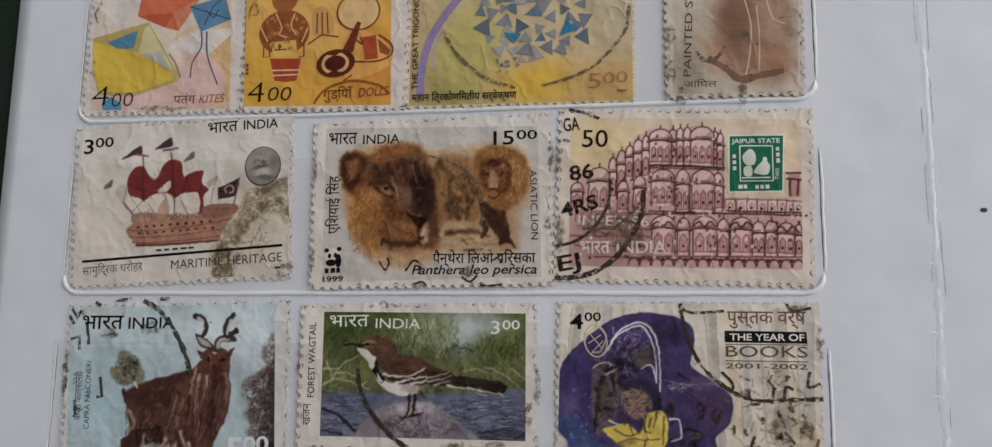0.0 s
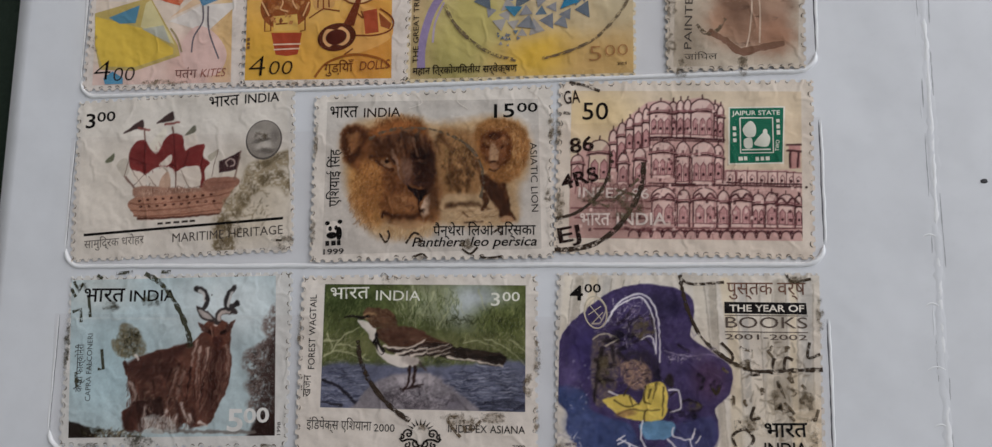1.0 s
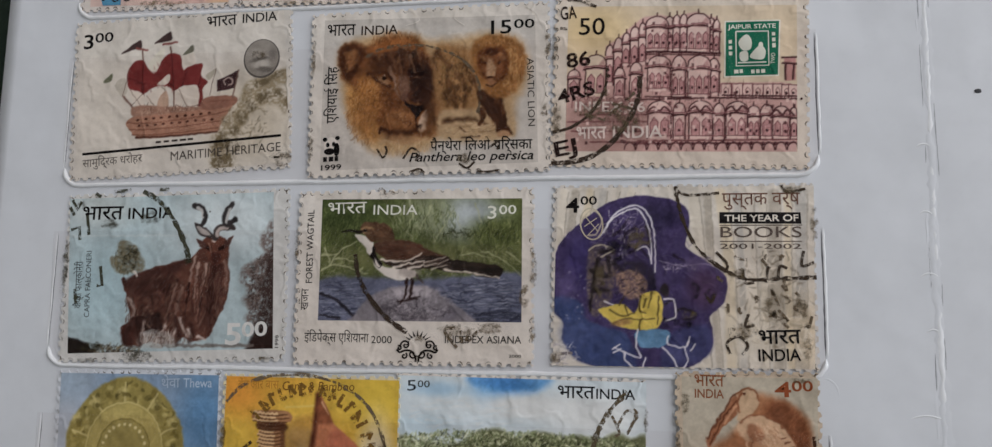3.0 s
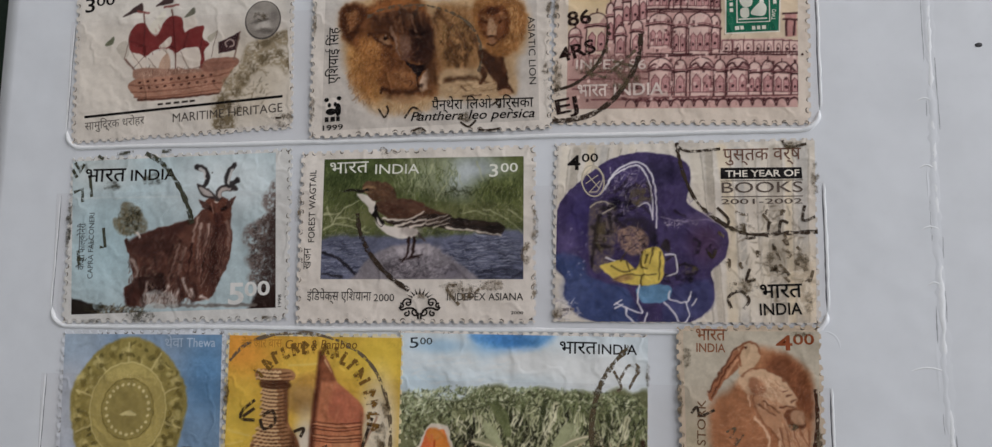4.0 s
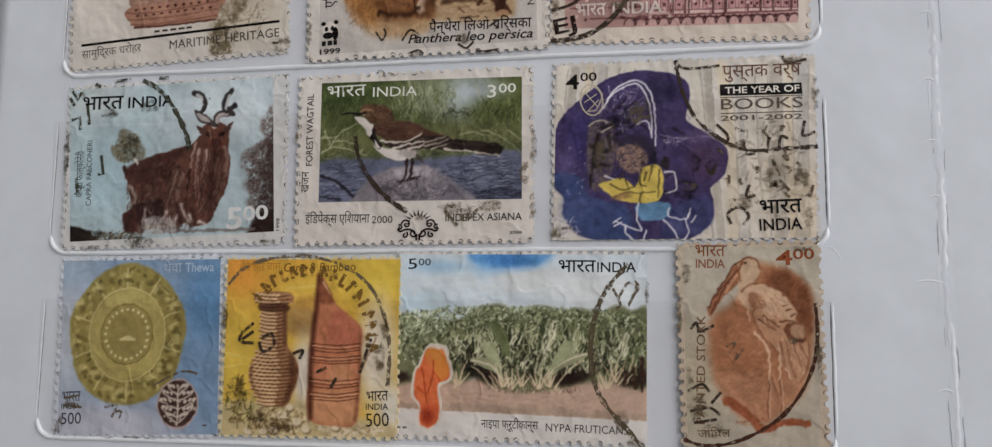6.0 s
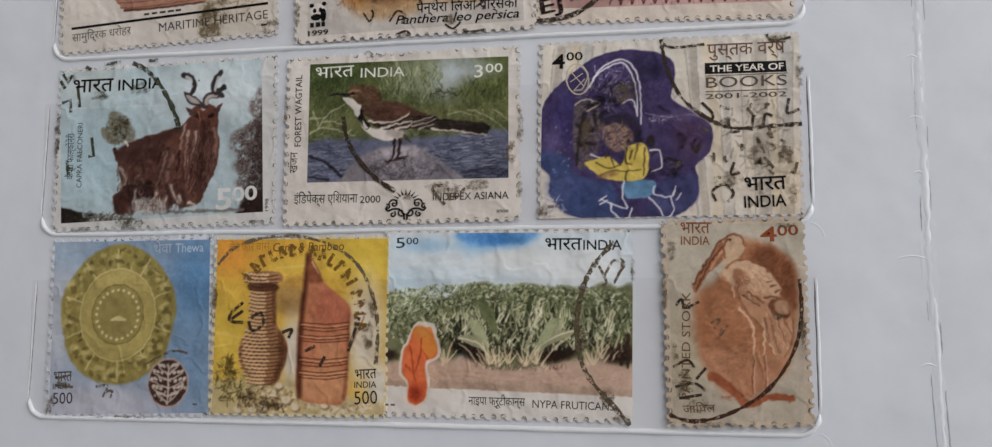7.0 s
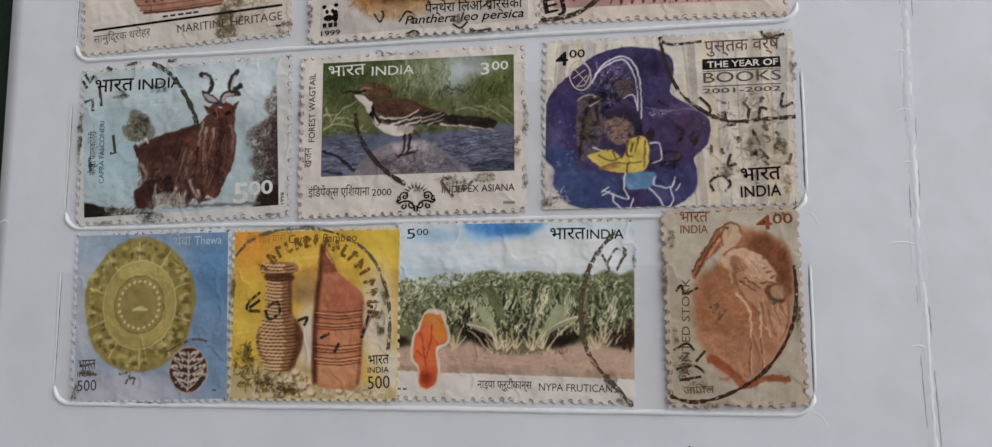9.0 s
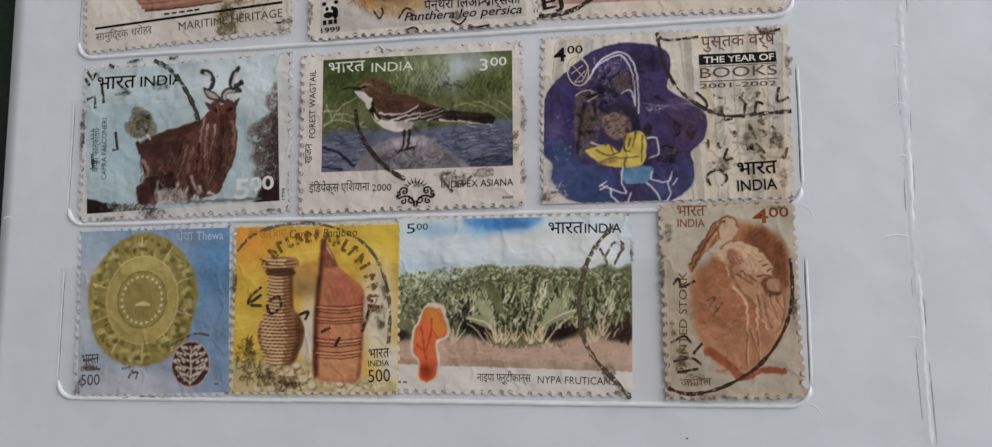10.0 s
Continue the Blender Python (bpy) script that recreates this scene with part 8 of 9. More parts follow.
    c.lines([[(15.0, 14.1), (18.8, 13.7), (22.6, 14.1)], [(14.9, 12.3), (18.8, 12.0), (22.6, 12.3)], [(14.8, 8.7), (18.9, 8.4), (22.6, 8.8)], [(14.9, 6.7), (18.9, 6.4), (22.6, 6.9)]], 0.14, (214, 160, 122), 0.14, 0.06, 0.7)
    c.line([(22.7, 9.8), (25.1, 15.3)], 0.22, (150, 112, 90))
    c.done(s, 0.2, 16, 0.8, 0.97)
    s.words("बेंत और बांस", (2.5, 25.6), (9.3, 25.7), 1.40, ink(176, 120, 44))
    s.words("Cane & Bamboo", (9.9, 25.5), (21.6, 25.6), 1.40, ink(120, 84, 40), 0.002, 0.12)
    s.words("भारत", (23.9, 5.8), (27.3, 6.0), 1.62, ink(50, 44, 40), 0.008)
    s.words("INDIA", (23.8, 4.5), (27.3, 4.6), 0.97, ink(50, 44, 40), 0.006)
    s.words("500", (23.9, 2.0), (27.5, 2.2), 2.05, ink(50, 44, 40), 0, 0, "numeral")
    s.stroke("postmark", [(0.7, 23.5), (3.3, 26.1), (7.7, 27.6), (13.7, 27.9), (19.7, 26.3), (24.0, 23.1), (26.4, 18.5), (27.3, 13.5), (27.1, 8.0)], 0.55, FAINT, ragged=0.35)
    cx, cy = 14.0, 15.1
    r = random.Random(8)
    old = cancel_ink(124, 94, 46, 0.58, 1000)
    for k in range(17):
        a = radians(140 - 9.2 * k)
        u, w = Vector((math.cos(a), math.sin(a))), Vector((-math.sin(a), math.cos(a)))
        c = Vector((cx, cy)) + u * 10.6
        glyph = [[tuple(c - u * 1.0 + w * 0.35), tuple(c + u * 1.0 + w * 0.35)]]
        if k % 3:
            glyph.append([tuple(c + u * 0.9 + w * 0.35), tuple(c + u * r.uniform(-0.8, 0.6) - w * 0.5)])
        if k % 2:
            glyph.append([tuple(c - u * 0.9 + w * 0.3), tuple(c - u * 0.7 - w * 0.5)])
        s.strokes("postmark", glyph, 0.56, old)
    s.strokes("postmark", [[(5.3, 17.5), (3.4, 15.9), (3.2, 14.6), (5.4, 14.4)], [(3.4, 14.9), (5.3, 16.2)], [(6.7, 15.1), (8.3, 15.9), (8.7, 14.1), (7.0, 13.1), (6.3, 14.6)], [(11.9, 12.8), (13.5, 13.3), (13.0, 12.0)], [(15.8, 10.0), (17.4, 10.8)], [(18.2, 7.7), (19.0, 9.2)], [(22.7, 10.0), (24.4, 15.2)]], 0.5, MARK, True)
    for x, y, rx, ry in ((3.4, 7.0, 1.6, 4), (9.6, 1.7, 5, 2), (25.8, 12.0, 1.6, 4), (6.3, 3.4, 3, 2), (26.5, 17.0, 1.4, 3), (0.5, 18.3, 0.8, 5)):
        s.stain(x, y, rx, ry, stain_ink(92, 76, 48, 0.5))


def palms():
    s = Stamp("white postage stamp with a green palm thicket under clouds", (-19.07, -55.22, -0.44, 38.0, 28.3), (204, 202, 199), 43)
    c = Canvas([(0.4, 27.8), (38.0, 27.8), (37.8, 0.9), (0.2, 0.9)], (188, 202, 212), seed=43, wobble=0.1)
    c.wash([(11.8, 28.4), (23.6, 28.2), (22.0, 25.9), (18.7, 24.9), (15.3, 24.6), (12.3, 26.0)], (92, 142, 192), 0.9)
    c.blot(17.0, 26.8, 4, 1.2, (70, 124, 184), 0, 0.7).blot(13.6, 25.0, 2.6, 1.4, (96, 148, 196), 0, 0.7).blot(8.9, 24.2, 5, 2, (196, 208, 216), 0, 0.7).blot(20.3, 23.7, 7, 1.8, (216, 222, 226), 0, 0.6).blot(30.2, 22.8, 7, 3, (206, 212, 216), 0, 0.7).blot(3.4, 20.4, 5, 1.6, (172, 192, 206), 0, 0.7).blot(6.7, 25.9, 4, 1.0, (150, 180, 204), 0, 0.8)
    c.hairs(11.1, 22.1, 9, 2.4, 60, 2.0, 0.3, 5, 12, [(214, 220, 224), (176, 194, 206)], 0.4)
    c.wash([(-0.6, 8.7), (38.1, 10.0), (38.1, 3.3), (-0.5, 3.4)], (172, 148, 132), 0.4, smooth=False)
    c.hairs(19.7, 5.8, 17, 1.6, 160, 1.6, 0.14, 0, 8, [(160, 130, 114), (190, 162, 146), (150, 122, 106)], 0.6)
    c.wash([(-0.5, 5.5), (38.1, 4.7), (38.1, 2.9), (-0.5, 3.0)], (152, 134, 118), 0.5, 0.6)
    c.wash([(-1.4, 4.6), (11.4, 4.3), (38.9, 3.8), (38.8, -2.9), (-1.1, -3.9)], (204, 202, 199), 0.1, smooth=False)
    # thicket: dark ground of it, then leaves from the back to the front
    c.wash([(-0.4, 17.5), (0.9, 18.8), (5.2, 17.9), (10.3, 18.1), (12.4, 19.6), (16.2, 20.4), (18.7, 19.2), (22.0, 20.2), (25.7, 19.6), (28.6, 19.8), (31.4, 19.3), (33.4, 20.4), (35.8, 19.7), (38.2, 19.5), (38.1, 8.8), (33.4, 9.1), (28.6, 8.9), (23.7, 7.8), (17.6, 7.5), (12.6, 9.3), (10.5, 8.5), (4.5, 8.8), (-0.2, 8.5)], (104, 108, 80), 0.5, piece="foliage")
    c.hairs(18.7, 18.5, 18, 1.6, 620, 0.6, 0.22, 60, 90, [(122, 134, 98), (88, 98, 68), (154, 164, 130), (70, 78, 54)])
    c.hairs(4.8, 15.0, 4.6, 3.2, 330, 0.7, 0.24, 70, 70, [(132, 142, 108), (96, 104, 76), (160, 168, 136), (64, 70, 50)])
    c.hairs(22.0, 14.7, 13, 3.0, 420, 1.5, 0.3, 88, 34, [(112, 120, 84), (70, 76, 54), (142, 150, 114), (50, 54, 40)])
    c.hairs(35.0, 15.5, 3.4, 4.0, 240, 1.0, 0.24, 85, 50, [(112, 122, 86), (72, 80, 56), (146, 152, 118), (52, 56, 42)])
    c.blot(14.2, 10.1, 2.4, 1.3, (48, 36, 32), -20, 0.5).blot(27.0, 9.9, 3.0, 1.2, (52, 38, 34), 15, 0.5).blot(35.8, 10.0, 2.4, 1.4, (50, 40, 34), 0, 0.5).blot(11.7, 11.7, 1.0, 2.2, (50, 46, 38), 0, 0.5).blot(20.8, 11.8, 1.6, 2.4, (58, 58, 44), 0, 0.5).blot(17.9, 14.6, 1.4, 1.6, (56, 58, 44), 0, 0.5).blot(1.1, 9.2, 1.4, 0.8, (60, 48, 42), 0, 0.5)
    c.hairs(18.7, 18.1, 18, 1.8, 520, 0.55, 0.2, 60, 90, [(196, 200, 174), (74, 78, 58), (136, 146, 112), (172, 178, 148)], 0.95)
    c.hairs(22.1, 13.9, 14, 3.2, 420, 1.5, 0.24, 88, 30, [(196, 196, 168), (52, 50, 40), (154, 160, 124), (176, 178, 146), (36, 36, 30)], 0.95)
    c.hairs(34.2, 13.9, 4.0, 4.0, 180, 1.1, 0.22, 88, 35, [(170, 174, 146), (42, 42, 34), (120, 128, 94)], 0.95)
    c.hairs(4.8, 14.2, 4.6, 3.4, 170, 0.7, 0.22, 70, 60, [(182, 188, 162), (58, 60, 46), (128, 138, 106)], 0.9)
    # tall single leaves
    greens = ((168, 168, 140), (120, 126, 92), (108, 116, 82), (140, 146, 112), (96, 104, 72), (150, 154, 122), (76, 82, 58))
    for k, (a, b) in enumerate((((12.9, 11.8), (13.1, 15.4)), ((11.3, 12.2), (10.8, 15.4)), ((16.9, 10.6), (16.6, 16.3)), ((15.9, 11.8), (14.6, 15.0)), ((18.8, 11.0), (19.6, 17.5)), ((19.6, 10.6), (21.2, 15.5)), ((21.3, 11.0), (22.9, 17.9)), ((22.1, 10.2), (24.5, 17.5)), ((23.3, 11.4), (25.3, 17.1)), ((25.3, 12.3), (27.4, 17.9)), ((24.5, 12.7), (26.1, 14.7)), ((27.8, 13.5), (28.5, 16.7)), ((27.4, 12.7), (27.8, 16.3)), ((31.8, 10.7), (32.2, 16.3)), ((33.4, 11.1), (35.0, 15.9)), ((30.6, 12.7), (30.2, 16.7)), ((35.0, 10.3), (36.6, 13.9)), ((10.0, 13.4), (9.1, 15.8)), ((17.5, 15.5), (15.4, 17.5)), ((20.4, 16.3), (22.0, 18.3)))):
        w, tint = 0.75 + 0.1 * (k % 4), greens[k % 7]
        c.line([b, ((a[0] + b[0]) / 2 + 0.25, (a[1] + b[1]) / 2), a], w, tint, 0.3, 0.12)
        c.line([b, ((a[0] + b[0]) / 2 + 0.3, (a[1] + b[1]) / 2), a], 0.12, (60, 62, 46), 0.1, 0.06, 0.6)
    c.hairs(19.6, 12.6, 15, 2.8, 260, 1.4, 0.2, 88, 30, [(40, 40, 32), (58, 60, 44), (30, 30, 26)], 0.9)
    c.hairs(18.7, 17.5, 17, 1.6, 160, 0.5, 0.2, 60, 80, [(52, 56, 40), (66, 70, 50)], 0.9)
    c.hairs(22.1, 13.9, 14, 3.0, 150, 1.5, 0.24, 88, 28, [(204, 204, 178), (178, 182, 150)], 0.9)
    c.hairs(3.9, 17.1, 4.6, 1.6, 120, 0.6, 0.22, 60, 80, [(168, 178, 146), (120, 134, 100), (196, 204, 180)], 0.9)
    c.hairs(19.5, 19.2, 15, 0.8, 110, 0.5, 0.2, 70, 70, [(112, 124, 88), (150, 160, 124), (84, 94, 66)], 0.9)
    # the two broad leaves that arch over, and the pale stalks
    c.wash([(11.9, 12.1), (13.4, 12.4), (15.2, 12.1), (16.8, 10.0), (17.2, 8.6), (15.5, 10.2), (13.4, 11.1)], (138, 140, 112), 0.14)
    c.line([(12.0, 11.9), (14.6, 11.4), (16.3, 9.8), (17.2, 8.3)], 0.2, (198, 190, 166))
    c.wash([(23.3, 10.2), (25.3, 12.3), (27.8, 13.2), (29.7, 13.4), (28.6, 12.3), (25.7, 11.1), (23.7, 9.4)], (138, 140, 112), 0.14)
    c.line([(29.5, 13.3), (27.0, 12.5), (24.5, 11.0), (23.1, 9.0)], 0.2, (198, 190, 166))
    c.wash([(13.7, 14.8), (15.8, 13.4), (16.7, 10.6), (15.5, 11.8), (14.2, 12.6)], (150, 156, 124), 0.16)
    c.wash([(25.3, 14.3), (27.0, 15.1), (27.4, 13.5), (24.5, 11.0), (23.7, 10.6)], (146, 152, 120), 0.16)
    c.wash([(14.5, 17.5), (17.1, 16.3), (17.9, 12.6), (16.3, 14.2)], (104, 112, 78), 0.16)
    for x, y, n in ((18.0, 7.6, 8), (19.6, 8.2, 6), (22.1, 7.8, 8), (23.7, 8.2, 6), (10.1, 8.1, 6), (32.2, 8.3, 7), (33.4, 9.1, 5), (16.7, 8.1, 5)):
        for k in range(n):
            a = radians(55 + 70 * k / (n - 1) + c.rng.uniform(-8, 8))
            l = c.rng.uniform(1.6, 3.6)
            c.line([(x + 0.3 * math.cos(a), y + 0.2 * math.sin(a)), (x + l * math.cos(a), y + l * math.sin(a))], 0.3, ((206, 190, 166), (170, 150, 124), (188, 176, 144))[k % 3], 0.12, 0.08, 0.9, False)
    c.lines([[(15.3, 7.9), (13.4, 10.1), (12.1, 11.1)], [(16.1, 7.7), (14.9, 9.7)], [(24.5, 8.0), (26.2, 10.3), (28.6, 12.3)], [(31.4, 8.3), (30.6, 10.3)], [(33.8, 8.8), (35.4, 11.1), (36.0, 13.1)], [(34.6, 8.8), (35.8, 10.4)], [(9.6, 7.8), (9.7, 10.1)], [(36.0, 9.6), (36.4, 11.9)]], 0.26, (190, 176, 148), 0.14)
    c.lines([[(37.2, 12.7), (37.2, 8.0)], [(36.0, 11.2), (36.2, 8.4)], [(35.0, 10.7), (34.6, 8.8)]], 0.6, (62, 42, 34), 0.4, most=0.85)
    c.hairs(21.3, 8.0, 7, 0.5, 90, 0.7, 0.12, 85, 30, [(206, 188, 166), (120, 96, 80), (84, 66, 54)])
    # the cut-out flower spike
    c.wash([(2.9, 8.4), (3.3, 10.4), (4.0, 11.5), (4.9, 13.6), (6.1, 14.3), (8.1, 13.9), (8.6, 12.5), (9.3, 10.1), (8.9, 8.7), (7.3, 7.8), (7.7, 5.2), (7.4, 2.7), (5.8, 1.4), (4.0, 2.3), (4.2, 4.7), (2.9, 6.3)], (214, 206, 194), 0.12, piece="flower_halo")
    c.wash([(3.3, 8.4), (3.6, 10.2), (4.3, 11.1), (4.9, 13.1), (5.5, 13.6), (6.1, 13.3), (7.5, 13.4), (8.1, 12.3), (8.8, 9.9), (8.4, 8.9), (7.1, 8.4), (7.0, 6.8), (7.3, 4.8), (7.0, 2.9), (5.8, 1.8), (4.3, 2.5), (4.5, 4.9), (3.4, 6.3)], (200, 104, 62), 0.12, piece="flower")
    c.wash([(4.9, 12.9), (6.4, 13.6), (8.0, 12.5), (8.6, 10.1), (7.3, 8.8), (6.2, 10.5)], (222, 138, 62), 0.35)
    c.hairs(6.6, 12.7, 1.2, 0.7, 40, 0.7, 0.12, 85, 25, [(232, 160, 84), (190, 120, 60), (176, 128, 70)])
    c.lines([[(6.3, 11.7), (6.1, 9.2), (5.4, 6.8)], [(7.3, 8.8), (6.4, 10.1)], [(4.5, 10.5), (5.0, 7.6), (5.5, 5.1)], [(3.7, 8.0), (4.8, 6.8)]], 0.3, (162, 66, 38), 0.15)
    c.wash([(4.6, 5.1), (7.0, 5.2), (6.9, 2.9), (5.7, 2.1), (4.6, 2.7)], (188, 90, 56), 0.4)
    c.blot(5.5, 3.5, 0.9, 1.2, (150, 58, 36), 0, 0.5, 0.8)
    c.lines([[(3.5, 7.6), (4.5, 9.2)], [(5.7, 12.5), (6.1, 10.5)]], 0.3, (228, 128, 84), 0.12)
    c.done(s, 0.15, 16, 0.82, 1.05)
    s.words("5", (1.9, 25.5), (3.3, 25.6), 1.65, ink(48, 56, 64), 0.004, 0, "numeral")
    s.words("00", (3.5, 26.1), (5.4, 26.1), 1.06, ink(48, 56, 64), 0.004, 0, "numeral")
    s.words("भारत", (25.0, 25.2), (30.5, 25.2), 2.00, ink(40, 42, 46), 0.008)
    s.words("INDIA", (30.7, 25.2), (36.4, 25.2), 1.53, ink(40, 42, 46), 0.008)
    s.words("नाइपा फ्रूटीकान्स", (13.7, 2.1), (22.2, 2.1), 1.29, ink(64, 62, 62), 0.002)
    s.words("NYPA FRUTICANS", (23.3, 1.9), (35.2, 1.8), 1.18, ink(64, 62, 62))
    s.bars((0.9, 1.6), (2.6, 1.6), 0.3, 2, ink(110, 108, 106))
    s.stroke("postmark", [(35.3, 26.3), (33.0, 23.9), (31.0, 20.5), (30.0, 16.5), (29.8, 12.5), (30.5, 8.6), (32.3, 5.5), (35.1, 2.5), (37.5, -0.2)], 0.71, cancel_ink(98, 88, 70, 0.6, 1150), ragged=0.35)
    s.strokes("postmark", [[(33.8, 21.3), (35.2, 23.6), (36.4, 22.8), (35.2, 20.2)], [(36.1, 23.9), (36.8, 23.0), (35.8, 21.6)], [(33.0, 22.8), (34.1, 20.5), (33.5, 19.9)]], 0.4, FAINT, True)
    for x, y, rx2, ry2 in ((30.6, 12.0, 1.6, 4), (34.0, 3.6, 2.6, 2.4), (36.2, 0.9, 2, 1.4), (30.7, 19.3, 1.2, 3), (38.0, 22.2, 0.6, 3)):
        s.stain(x, y, rx2, ry2, GRIME)


def brown_stork():
    s = Stamp("worn tan postage stamp with a red-brown stork print", (23.67, -55.75, 0.90, 20.2, 29.7), (180, 166, 148), 44, 0.1, 0.45, 0.5)
    c = Canvas([(1.0, 29.0), (20.0, 28.8), (18.8, 0.9), (0.9, 0.7)], (188, 180, 164), seed=44)
    c.blot(2.4, 10.1, 3, 6, (184, 174, 150), 0, 0.8)
    c.wash([(11.2, 26.5), (15.2, 25.6), (18.4, 23.0), (18.8, 19.6), (18.5, 14.0), (17.5, 9.9), (15.0, 6.7), (11.3, 3.9), (7.7, 5.2), (5.8, 8.6), (4.5, 11.6), (4.2, 15.4), (4.8, 18.8), (7.3, 20.6), (10.0, 23.6)], (180, 124, 88), 0.9)
    c.wash([(14.5, 25.8), (18.0, 23.2), (18.7, 19.6), (18.5, 16.6), (16.7, 18.5), (15.0, 21.6), (12.2, 23.9)], (138, 86, 58), 0.7)
    c.wash([(5.0, 10.9), (15.9, 10.0), (16.5, 7.7), (12.0, 4.8), (8.4, 5.2)], (190, 138, 104), 0.8)
    c.hairs(9.5, 13.0, 3.6, 5.6, 280, 1.3, 0.1, 5, 25, [(176, 120, 84), (208, 158, 122), (160, 104, 72)], 0.6)
    c.hairs(16.5, 21.5, 1.8, 3.0, 90, 1.2, 0.1, 60, 25, [(134, 82, 54), (172, 114, 80)], 0.6)
    c.line([(6.5, 7.1), (9.2, 5.2), (11.2, 3.2), (14.2, 4.2), (17.3, 4.0)], 1.3, (168, 98, 66), 0.9)
    c.hairs(12.0, 4.1, 4.4, 0.5, 50, 1.0, 0.1, 5, 20, [(140, 78, 52), (190, 126, 92)])
    # stork: beak, head, neck, back, wings, legs
    c.wash([(9.5, 26.6), (7.9, 25.7), (6.2, 23.0), (4.3, 20.3), (4.7, 19.0), (6.6, 21.7), (8.8, 23.8), (9.4, 25.2)], (168, 112, 82), 0.16, piece="stork_shape")
    c.lines([[(9.2, 25.9), (7.0, 23.5), (4.8, 19.5)], [(9.5, 26.8), (7.9, 25.9), (6.3, 23.3), (4.3, 20.3)]], 0.28, (112, 66, 46), 0.22)
    c.line([(8.6, 25.0), (6.8, 22.4)], 0.3, (206, 152, 116))
    c.wash([(8.8, 26.6), (10.2, 27.3), (11.5, 26.7), (11.7, 25.3), (11.0, 23.9), (9.7, 22.7), (8.6, 23.0), (9.0, 25.2)], (204, 172, 140), 0.18, piece="stork_shape")
    c.line([(8.9, 26.6), (10.1, 27.4), (11.3, 26.9), (11.7, 25.5)], 0.3, (140, 86, 58), 0.2)
    c.line([(9.4, 26.6), (8.9, 25.6), (9.0, 24.0)], 0.4, (150, 94, 66), 0.2)
    c.blot(9.8, 26.5, 0.28, 0.2, (98, 58, 42))
    c.wash([(8.7, 22.4), (10.7, 23.4), (12.9, 23.2), (14.8, 22.0), (16.1, 20.4), (16.4, 18.5), (14.8, 17.7), (12.0, 19.3), (9.8, 20.1), (8.8, 21.1)], (206, 170, 138), 0.2, piece="stork_shape")
    c.wash([(10.6, 19.8), (13.4, 19.0), (16.0, 17.8), (17.7, 15.1), (17.9, 12.9), (16.7, 9.9), (14.8, 10.6), (13.6, 14.0), (11.8, 15.9), (10.7, 17.9)], (194, 148, 114), 0.22, piece="stork_shape")
    c.wash([(10.1, 22.1), (11.4, 22.1), (12.3, 20.9), (11.7, 19.8), (10.3, 20.2)], (156, 104, 76), 0.3, 0.85)
    c.hairs(12.8, 19.7, 2.2, 2.6, 130, 0.9, 0.09, -48, 22, [(168, 118, 86), (232, 204, 176), (188, 140, 106)])
    c.hairs(15.7, 13.3, 1.8, 3.2, 130, 1.5, 0.09, -66, 14, [(168, 116, 84), (230, 198, 168), (190, 140, 108)])
    c.lines([[(8.9, 22.5), (10.7, 23.5), (12.9, 23.3), (14.8, 22.0), (16.2, 20.3)], [(10.6, 19.8), (10.8, 17.9), (11.9, 15.9), (13.6, 13.9), (14.9, 10.5)], [(17.9, 14.8), (17.9, 12.5), (16.7, 9.8)]], 0.2, (140, 88, 62), 0.15, most=0.8)
    c.wash([(14.7, 17.2), (16.3, 18.1), (17.5, 16.6), (17.2, 15.3), (15.5, 15.6)], (128, 82, 58), 0.2)
    c.wash([(15.7, 17.7), (17.3, 17.7), (17.5, 16.1), (16.2, 15.8), (15.6, 16.7)], (188, 148, 118), 0.2)
    c.lines([[(14.7, 20.4), (15.2, 20.6)], [(15.2, 19.6), (15.8, 19.8)], [(15.7, 18.8), (16.3, 19.1)], [(14.3, 18.2), (16.0, 18.2)], [(11.2, 18.6), (13.4, 17.0)], [(12.0, 19.0), (14.1, 17.4)]], 0.24, (110, 66, 48), 0.12)
    c.lines([[(14.0, 15.2), (15.0, 10.5)], [(14.7, 15.6), (15.9, 10.3)], [(15.8, 15.2), (17.0, 11.4)], [(16.7, 15.1), (17.7, 12.9)]], 0.2, (150, 100, 74), 0.12)
    c.lines([[(10.7, 16.7), (12.2, 14.8), (12.5, 12.2), (12.4, 9.9)], [(14.0, 13.3), (13.8, 10.0)], [(14.7, 11.5), (15.3, 10.3)]], 0.34, (226, 190, 158), 0.24)
    c.lines([[(12.4, 9.9), (12.0, 4.8)], [(13.9, 10.0), (13.9, 5.2)]], 0.2, (136, 84, 60), 0.2)
    c.lines([[(12.5, 9.9), (12.2, 4.8)], [(14.1, 10.0), (14.0, 5.3)]], 0.14, (224, 182, 150), 0.14)
    c.line([(10.0, 19.8), (10.0, 18.3)], 0.24, (222, 186, 156))
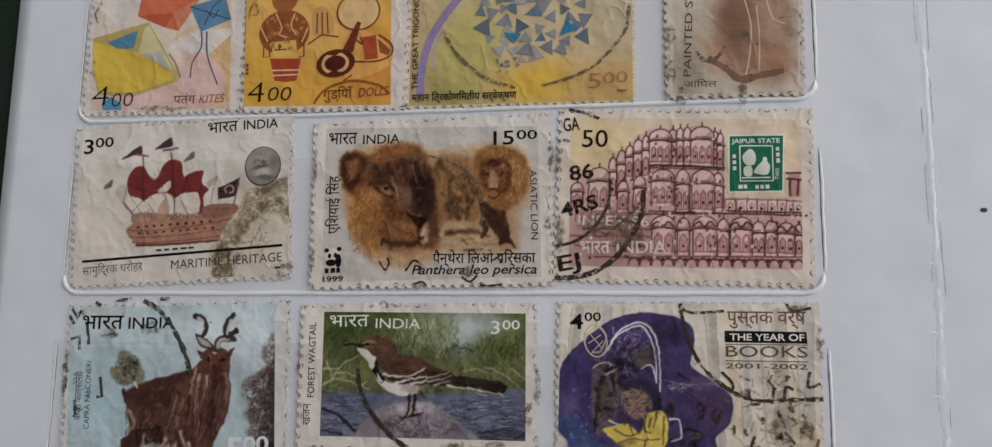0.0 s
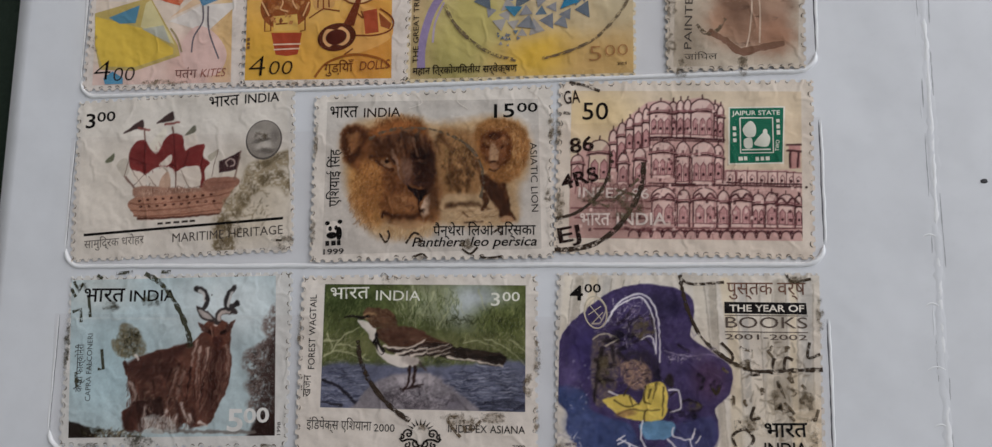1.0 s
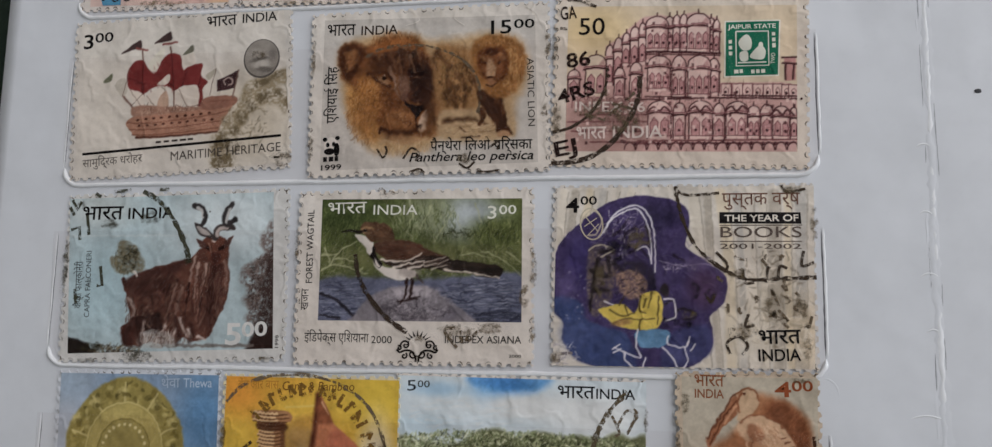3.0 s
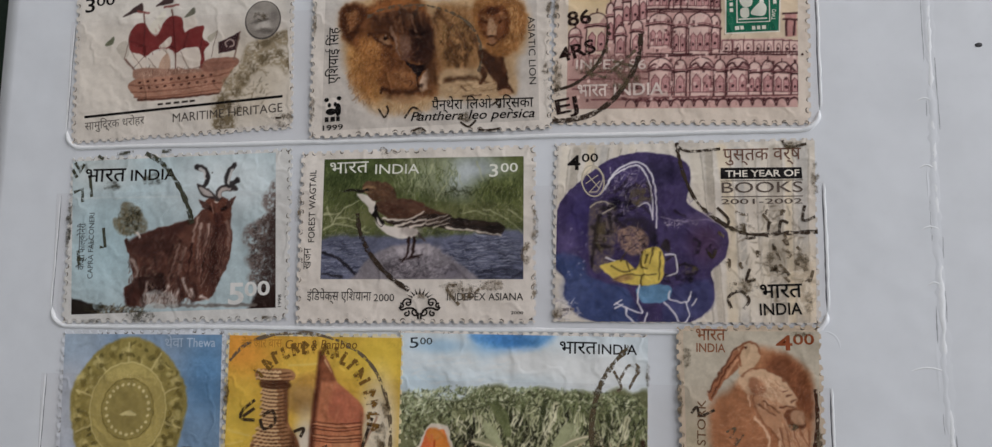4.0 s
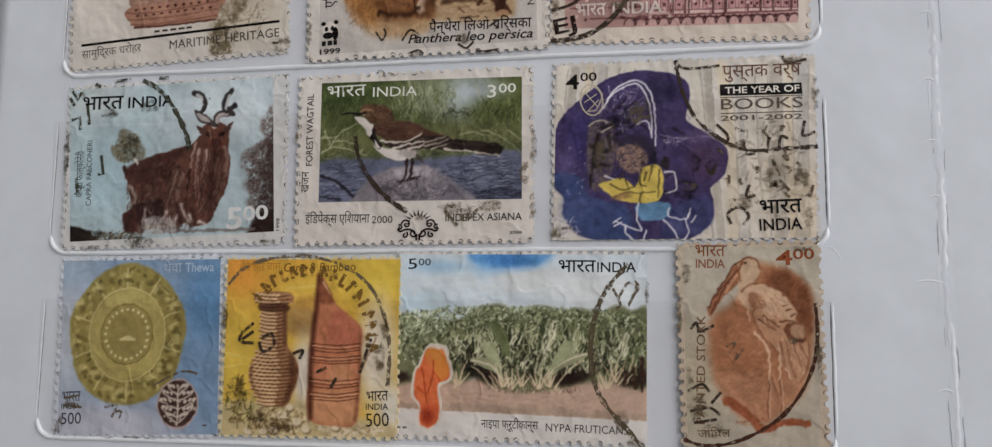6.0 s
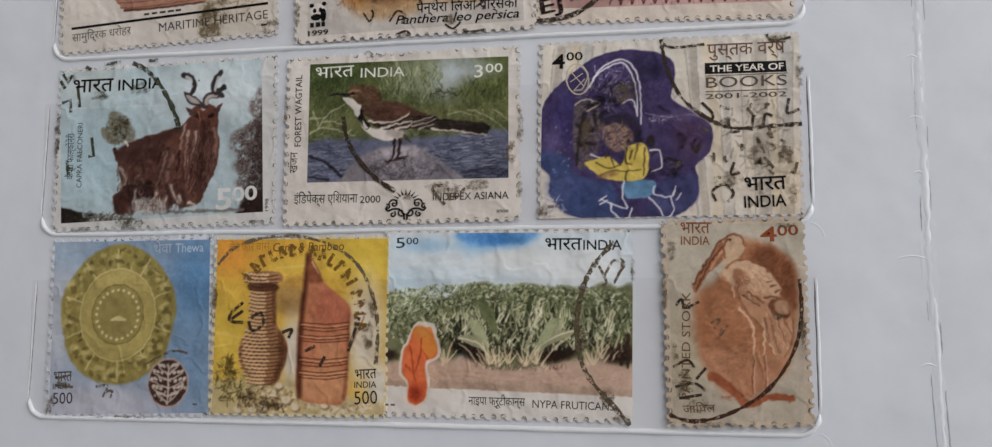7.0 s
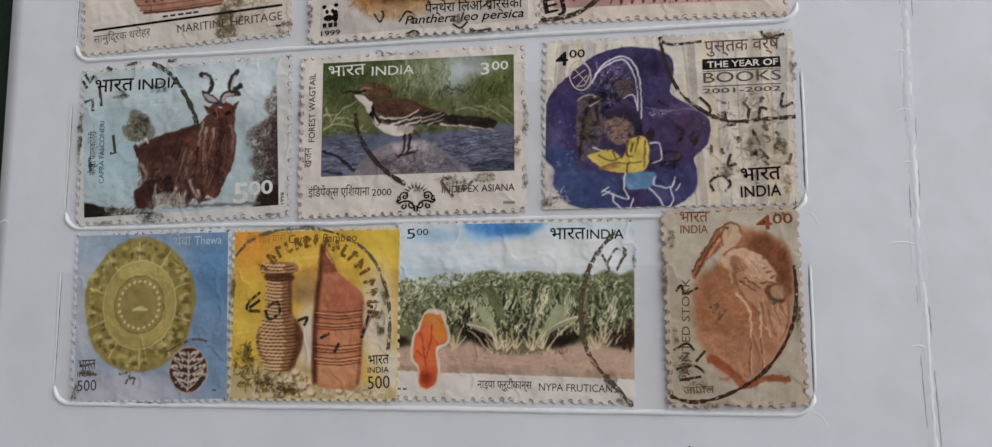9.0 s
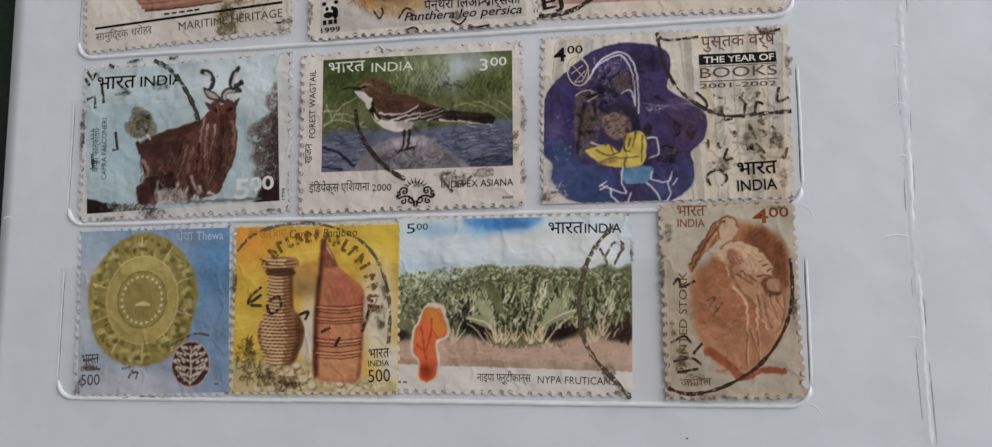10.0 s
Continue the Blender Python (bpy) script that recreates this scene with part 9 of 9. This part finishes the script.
    c.done(s, 0.3, 18, 0.8, 0.9)
    brown = ink(136, 84, 56)
    s.words("भारत", (2.8, 27.7), (7.0, 27.6), 1.83, brown, 0.01)
    s.words("INDIA", (2.8, 26.0), (6.9, 25.9), 1.29, brown, 0.012)
    s.words("4", (14.0, 26.2), (16.3, 26.2), 2.15, ink(140, 74, 44), 0.02, 0, "numeral")
    s.words("00", (16.4, 27.0), (19.3, 27.0), 1.51, ink(140, 74, 44), 0.016, 0, "numeral")
    s.words("PAINTED STORK", (3.3, 3.8), (3.9, 19.1), 1.24, ink(112, 84, 62), 0.004)
    s.words("जांघिल", (2.3, 1.9), (6.8, 2.1), 1.18, ink(112, 84, 62))
    s.stroke("postmark", [(0.3, 1.7), (3.3, 0.8), (7.0, 1.3), (10.8, 2.9), (14.1, 5.2), (16.7, 8.4), (18.5, 12.2), (19.2, 16.3), (19.1, 20.7)], 0.54, cancel_ink(82, 56, 44, 0.75), ragged=0.35)
    s.strokes("postmark", [[(1.8, 17.2), (2.6, 18.1), (3.1, 16.9), (5.1, 17.7)], [(1.1, 8.4), (3.1, 9.4), (4.1, 8.3)], [(1.3, 5.6), (4.0, 6.1), (5.6, 5.0)], [(1.8, 4.0), (5.0, 4.5)], [(4.3, 6.7), (5.7, 8.3)]], 0.4, MARK, True)
    s.strokes("postmark", [[(6.6, 14.6), (7.9, 15.2), (7.1, 13.8)], [(7.8, 12.7), (9.0, 14.3)], [(8.1, 13.8), (7.4, 12.1)]], 0.3, FAINT, True)
    for x, y, rx, ry in ((2.4, 6.1, 2.2, 3.6), (4.4, 2.9, 3.6, 1.8), (1.5, 10.6, 1, 3), (15.7, 15.5, 1.4, 1.0), (19.3, 13.6, 0.8, 6), (0.2, 19.5, 0.7, 6), (6.5, 0.3, 5, 0.8), (1.5, 25.2, 1.2, 3), (17.5, 28.5, 3, 0.8)):
        s.stain(x, y, rx, ry, GRIME)


goat()
wagtail()
books()
gold_disc()
basket_ware()
palms()
brown_stork()
